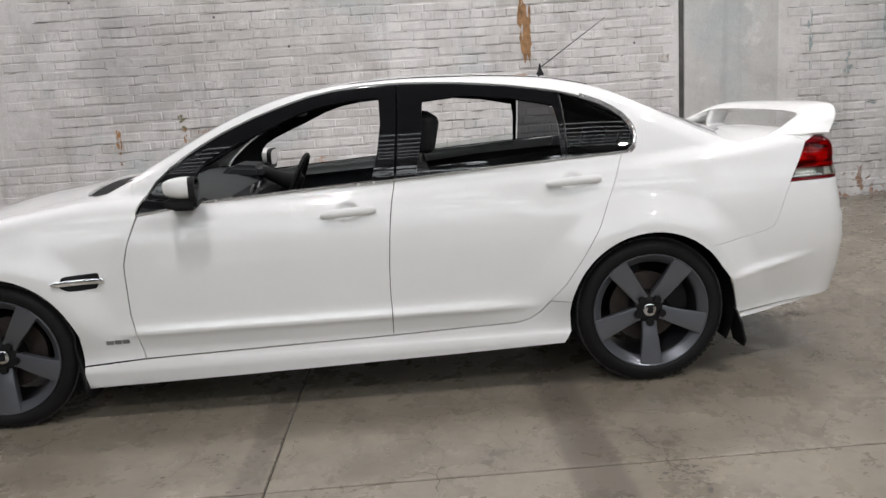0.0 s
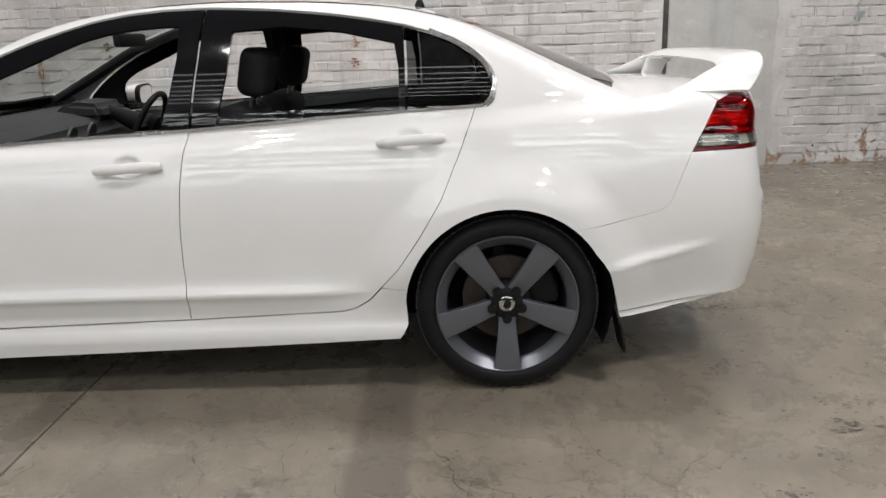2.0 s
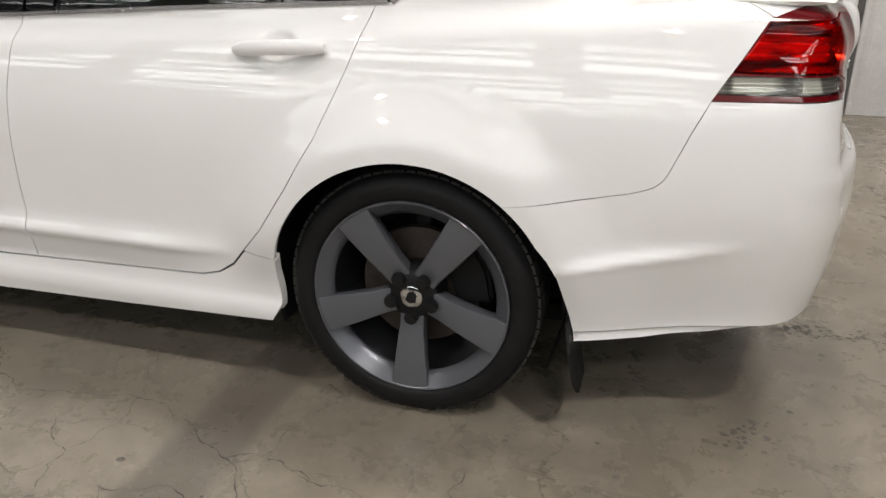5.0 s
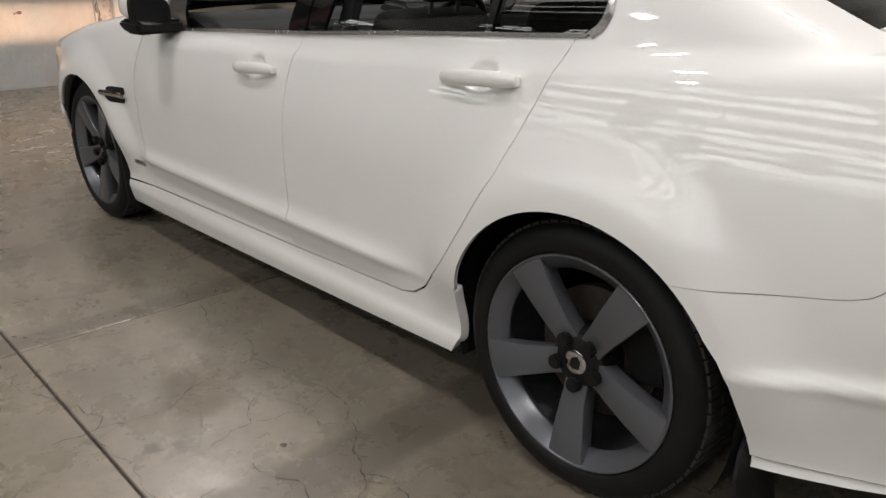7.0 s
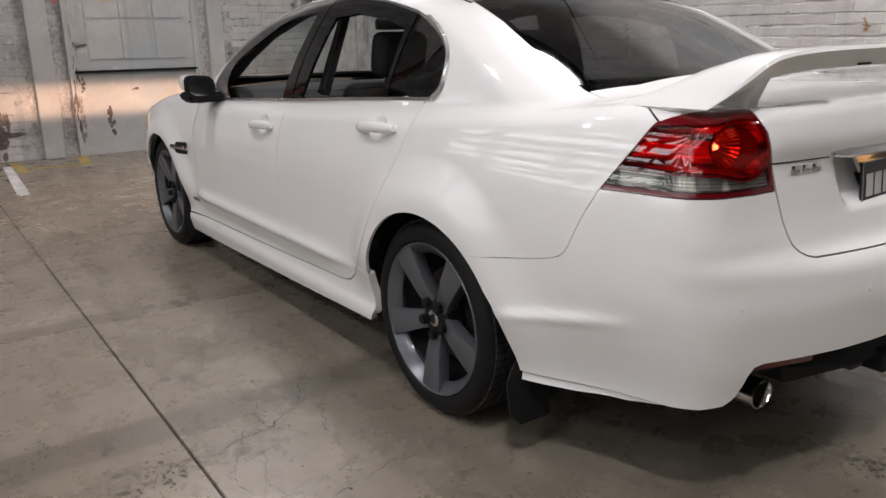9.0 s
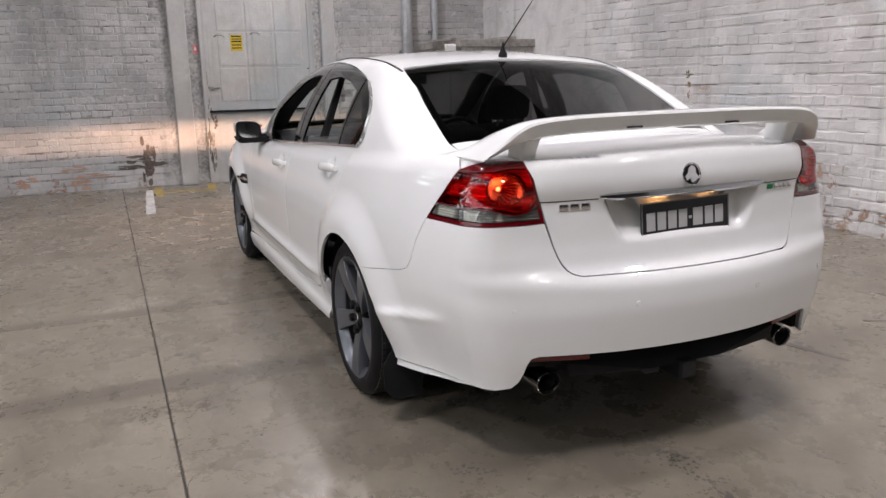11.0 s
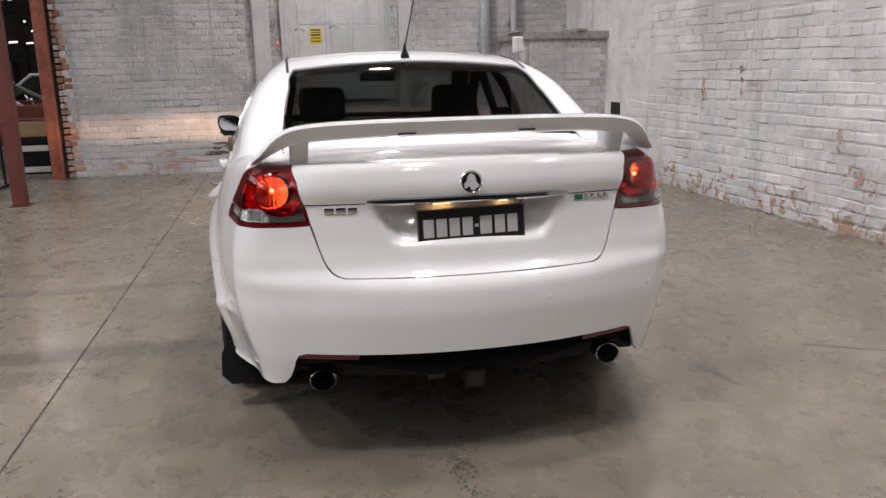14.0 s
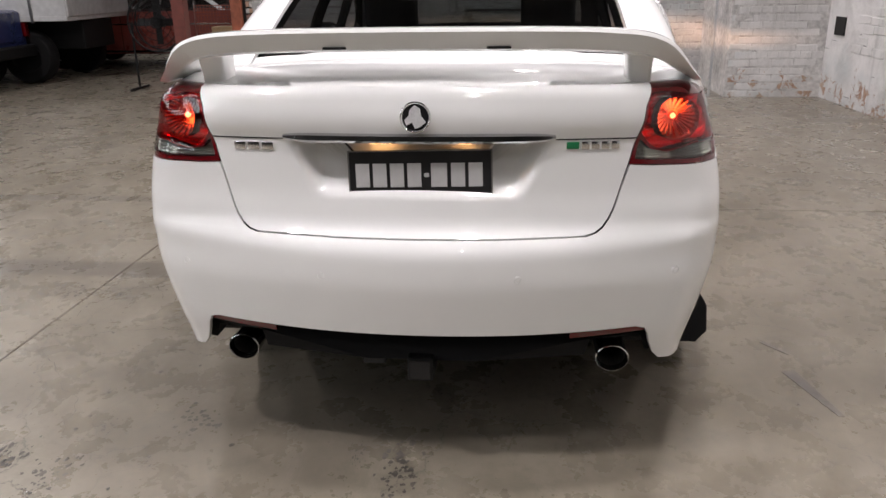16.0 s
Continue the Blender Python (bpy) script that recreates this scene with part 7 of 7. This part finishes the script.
# lit head lamps of the car; added unseen plates cut the beams level
for s in (-1, 1):
    data = bpy.data.lights.new("head_light", "SPOT")
    data.energy, data.color, data.spot_size, data.spot_blend, data.shadow_soft_size = 800, (1.0, 0.58, 0.36), radians(95), 0.8, 0.008
    li = new("head_light", data)
    li.matrix_world = look((-2.34, 0.66 * s, 0.66), (-6.25, 0.95 * s, 0.64)) @ Matrix.Diagonal((1, 0.065, 1, 1))
    part("beam_shield", boxed(-2.40, -2.33, 0.66 * s - 0.07, 0.66 * s + 0.07, 0.6648, 0.667), "matt_black", car)


# ---- bricks ----
def brick_wall(owner, frame_m, u0, u1, z1, course, length, mat, near, blocked, spots, seed, proud=0.009, gaps=9, plain_to=-99.0):
    """Courses of bricks on a wall; those within near (u0, u1, z0, z1) are single pieces, the rest one mesh."""
    rnd = random.Random(seed)
    loose = proud * 0.55
    sag = lambda c, r: 0.008 * math.sin(c * 1.3 + r * 0.7) + 0.005 * math.sin(c * 3.7 + r * 1.9)
    variants = []

    def shape(w, h, r):
        j = lambda a: r.uniform(-a, a)
        out = [(-w, -h), (-w * 0.3, -h), (w * 0.35, -h), (w, -h), (w, h), (w * 0.3, h), (-w * 0.35, h), (-w, h)]
        e, deep = r.uniform(0.005, 0.012), r.uniform(0.55, 1.0)
        back = [(x, 0.004, z) for x, z in out]
        mid = [(x + j(0.005), -proud * 0.30, z + j(0.004)) for x, z in out]
        top = [(x * (1 - e / w) + j(0.006), -proud * deep + j(0.0022), z * (1 - e / h) + j(0.004)) for x, z in out]
        fs = [(a + i, a + (i + 1) % 8, a + 8 + (i + 1) % 8, a + 8 + i) for a in (0, 8) for i in range(8)] + [(16, 17, 22, 23), (17, 18, 21, 22), (18, 19, 20, 21)]
        return back + mid + top, fs

    full, head = length / 2 - 0.003, length / 4 - 0.003
    for i in range(14):
        v, f = shape(full if i < 8 else head, course / 2 - 0.006, rnd)
        me = bpy.data.meshes.new("brick")
        me.from_pydata(v, [], f)
        me.materials.append(M[mat])
        variants.append(me)
    bare = {}
    rest_v, rest_f, count = [], [], 0
    rows = int(z1 / course)
    for r in range(rows):
        header = r % 6 == 5
        step = length / 2 if header else length
        u = u0 + (step / 2 if r % 2 else 0) + rnd.uniform(-0.02, 0.02)
        while u + step <= u1:
            c, z = u + step / 2, (r + 0.5) * course
            u += step
            if any(a < c + step / 2 and c - step / 2 < b and lo < z + course / 2 and z - course / 2 < hi for a, b, lo, hi in blocked):
                continue
            if c < plain_to + 0.35 * math.sin(r * 0.55) + 0.2 * math.sin(r * 1.9) and rnd.random() < 0.93:
                continue
            dz, dy, tilt = rnd.uniform(-0.004, 0.004) + sag(c, r), rnd.uniform(-0.002, loose), rnd.uniform(-0.010, 0.010)
            flaked = any(math.hypot(c - a, z - b) < q for a, b, q in spots)
            if (near[0] < c < near[1] and near[2] < z < near[3] and count < 300) or flaked:
                me = variants[rnd.randrange(8) if not header else 8 + rnd.randrange(6)]
                if flaked:
                    if me.name not in bare:
                        bare[me.name] = me.copy()
                        bare[me.name].materials[0] = M["brick_bare"]
                    me = bare[me.name]
                ob = new("brick", me)
                ob.parent = owner
                ob.matrix_basis = frame_m @ Matrix.Translation((c, dy, z + dz)) @ Matrix.Rotation(tilt, 4, "Y")
                count += 1
            else:
                v, f = shape(full if not header else head, course / 2 - 0.006, rnd)
                k = len(rest_v)
                rest_v += [tuple(frame_m @ Vector((p[0] + c, p[1] + dy, p[2] + z + dz + p[0] * tilt))) for p in v]
                rest_f += [tuple(i + k for i in g) for g in f]
    # open joints: flat slivers, their dark colour standing for shade in the gaps
    cv, cf = [], []
    for _ in range(int((u1 - u0) * z1 * gaps)):
        r, c, w, h = rnd.randrange(1, rows), rnd.uniform(u0 + 0.1, u1 - 0.3), rnd.choice((0.04, 0.06, 0.09, 0.12, 0.16, 0.24)), rnd.uniform(0.0014, 0.0046)
        if any(a < c + w and c - w < b and lo < r * course < hi for a, b, lo, hi in blocked) or (c < plain_to + 0.3 and rnd.random() < 0.8):
            continue
        pts = [(c + w * t - w / 2, r * course + sag(c, r) + rnd.uniform(-0.003, 0.003)) for t in (0, 0.25, 0.5, 0.75, 1)]
        k = len(cv)
        y = -proud * 0.72
        cv += [tuple(frame_m @ Vector((a, y, b - h * q))) for (a, b), q in zip(pts, (0.1, 0.8, 1, 0.7, 0.1))] + [tuple(frame_m @ Vector((a, y, b + h * q))) for (a, b), q in zip(pts, (0.1, 1, 0.8, 1, 0.1))]
        cf += [(k + i, k + i + 1, k + i + 6, k + i + 5) for i in range(4)]
    if cv:
        me = bpy.data.meshes.new("open_joints")
        me.from_pydata(cv, [], cf)
        link("open_joints", me, "open_joint", owner)["kind"] = "stuff"
    me = bpy.data.meshes.new("brickwork")
    me.from_pydata(rest_v, [], rest_f)
    ob = link("brickwork", me, mat, owner)
    ob["kind"] = "stuff"


SPOTS = [(-1.76, 1.15, 0.10), (0.41, 1.26, 0.07), (0.36, 1.08, 0.10), (-0.51, 0.77, 0.10), (-0.26, 0.45, 0.14), (-0.04, 0.54, 0.08), (0.59, 0.74, 0.10), (-2.54, 1.09, 0.10), (2.2, 0.9, 0.1), (3.0, 1.6, 0.12)]
brick_wall(north, NW, -6.2, 8.5, 3.3, 0.092, 0.245, "brick_n", (-1.2, 1.4, 0.3, 2.2), [(3.25, 4.35, 0, 9), (-4.68, -4.40, 0.69, 0.90)], SPOTS, 5, 0.010, 34, -3.45)
brick_wall(east, EW, -3.42, 3.75, 3.3, 0.084, 0.24, "brick_e", (-2.3, -0.95, 0.0, 1.9), [(-0.93, -0.71, 0, 9), (1.06, 1.25, 0, 9), (-0.56, 0.95, 0, 9)], [], 6, 0.0065, 30)
brick_wall(annex, pose(-4.87, 0, 0, 0, 0, 90), 2.58, 3.64, 1.68, 0.084, 0.24, "brick_n", (2.6, 3.6, 0.2, 1.6), [], [], 7, 0.006)
edge = thing("broken_brick_edge", "broken raw red brick edge beside the steel jamb", "brick edge", kind="structure")
rnd = random.Random(9)
reach = 0.06
for r in range(40):
    reach = min(0.13, max(-0.02, reach + rnd.uniform(-0.05, 0.05))) if r > 5 else 0.17 - 0.015 * r
    for a, b in ((-3.49, -3.455 + 0.3 * max(reach, 0)), (-3.45 + 0.3 * max(reach, 0), -3.43 + reach)):
        if b - a < 0.02:
            continue
        out = rnd.uniform(-0.022, -0.004)
        bm = boxed(a, b, out, 0.34, r * 0.084 + rnd.uniform(0.004, 0.012), r * 0.084 + rnd.uniform(0.070, 0.080), 0.009, EW)
        part("brick", bm, rnd.choice(("brick_red", "brick_red", "brick_bare", "clay_pale")), edge)
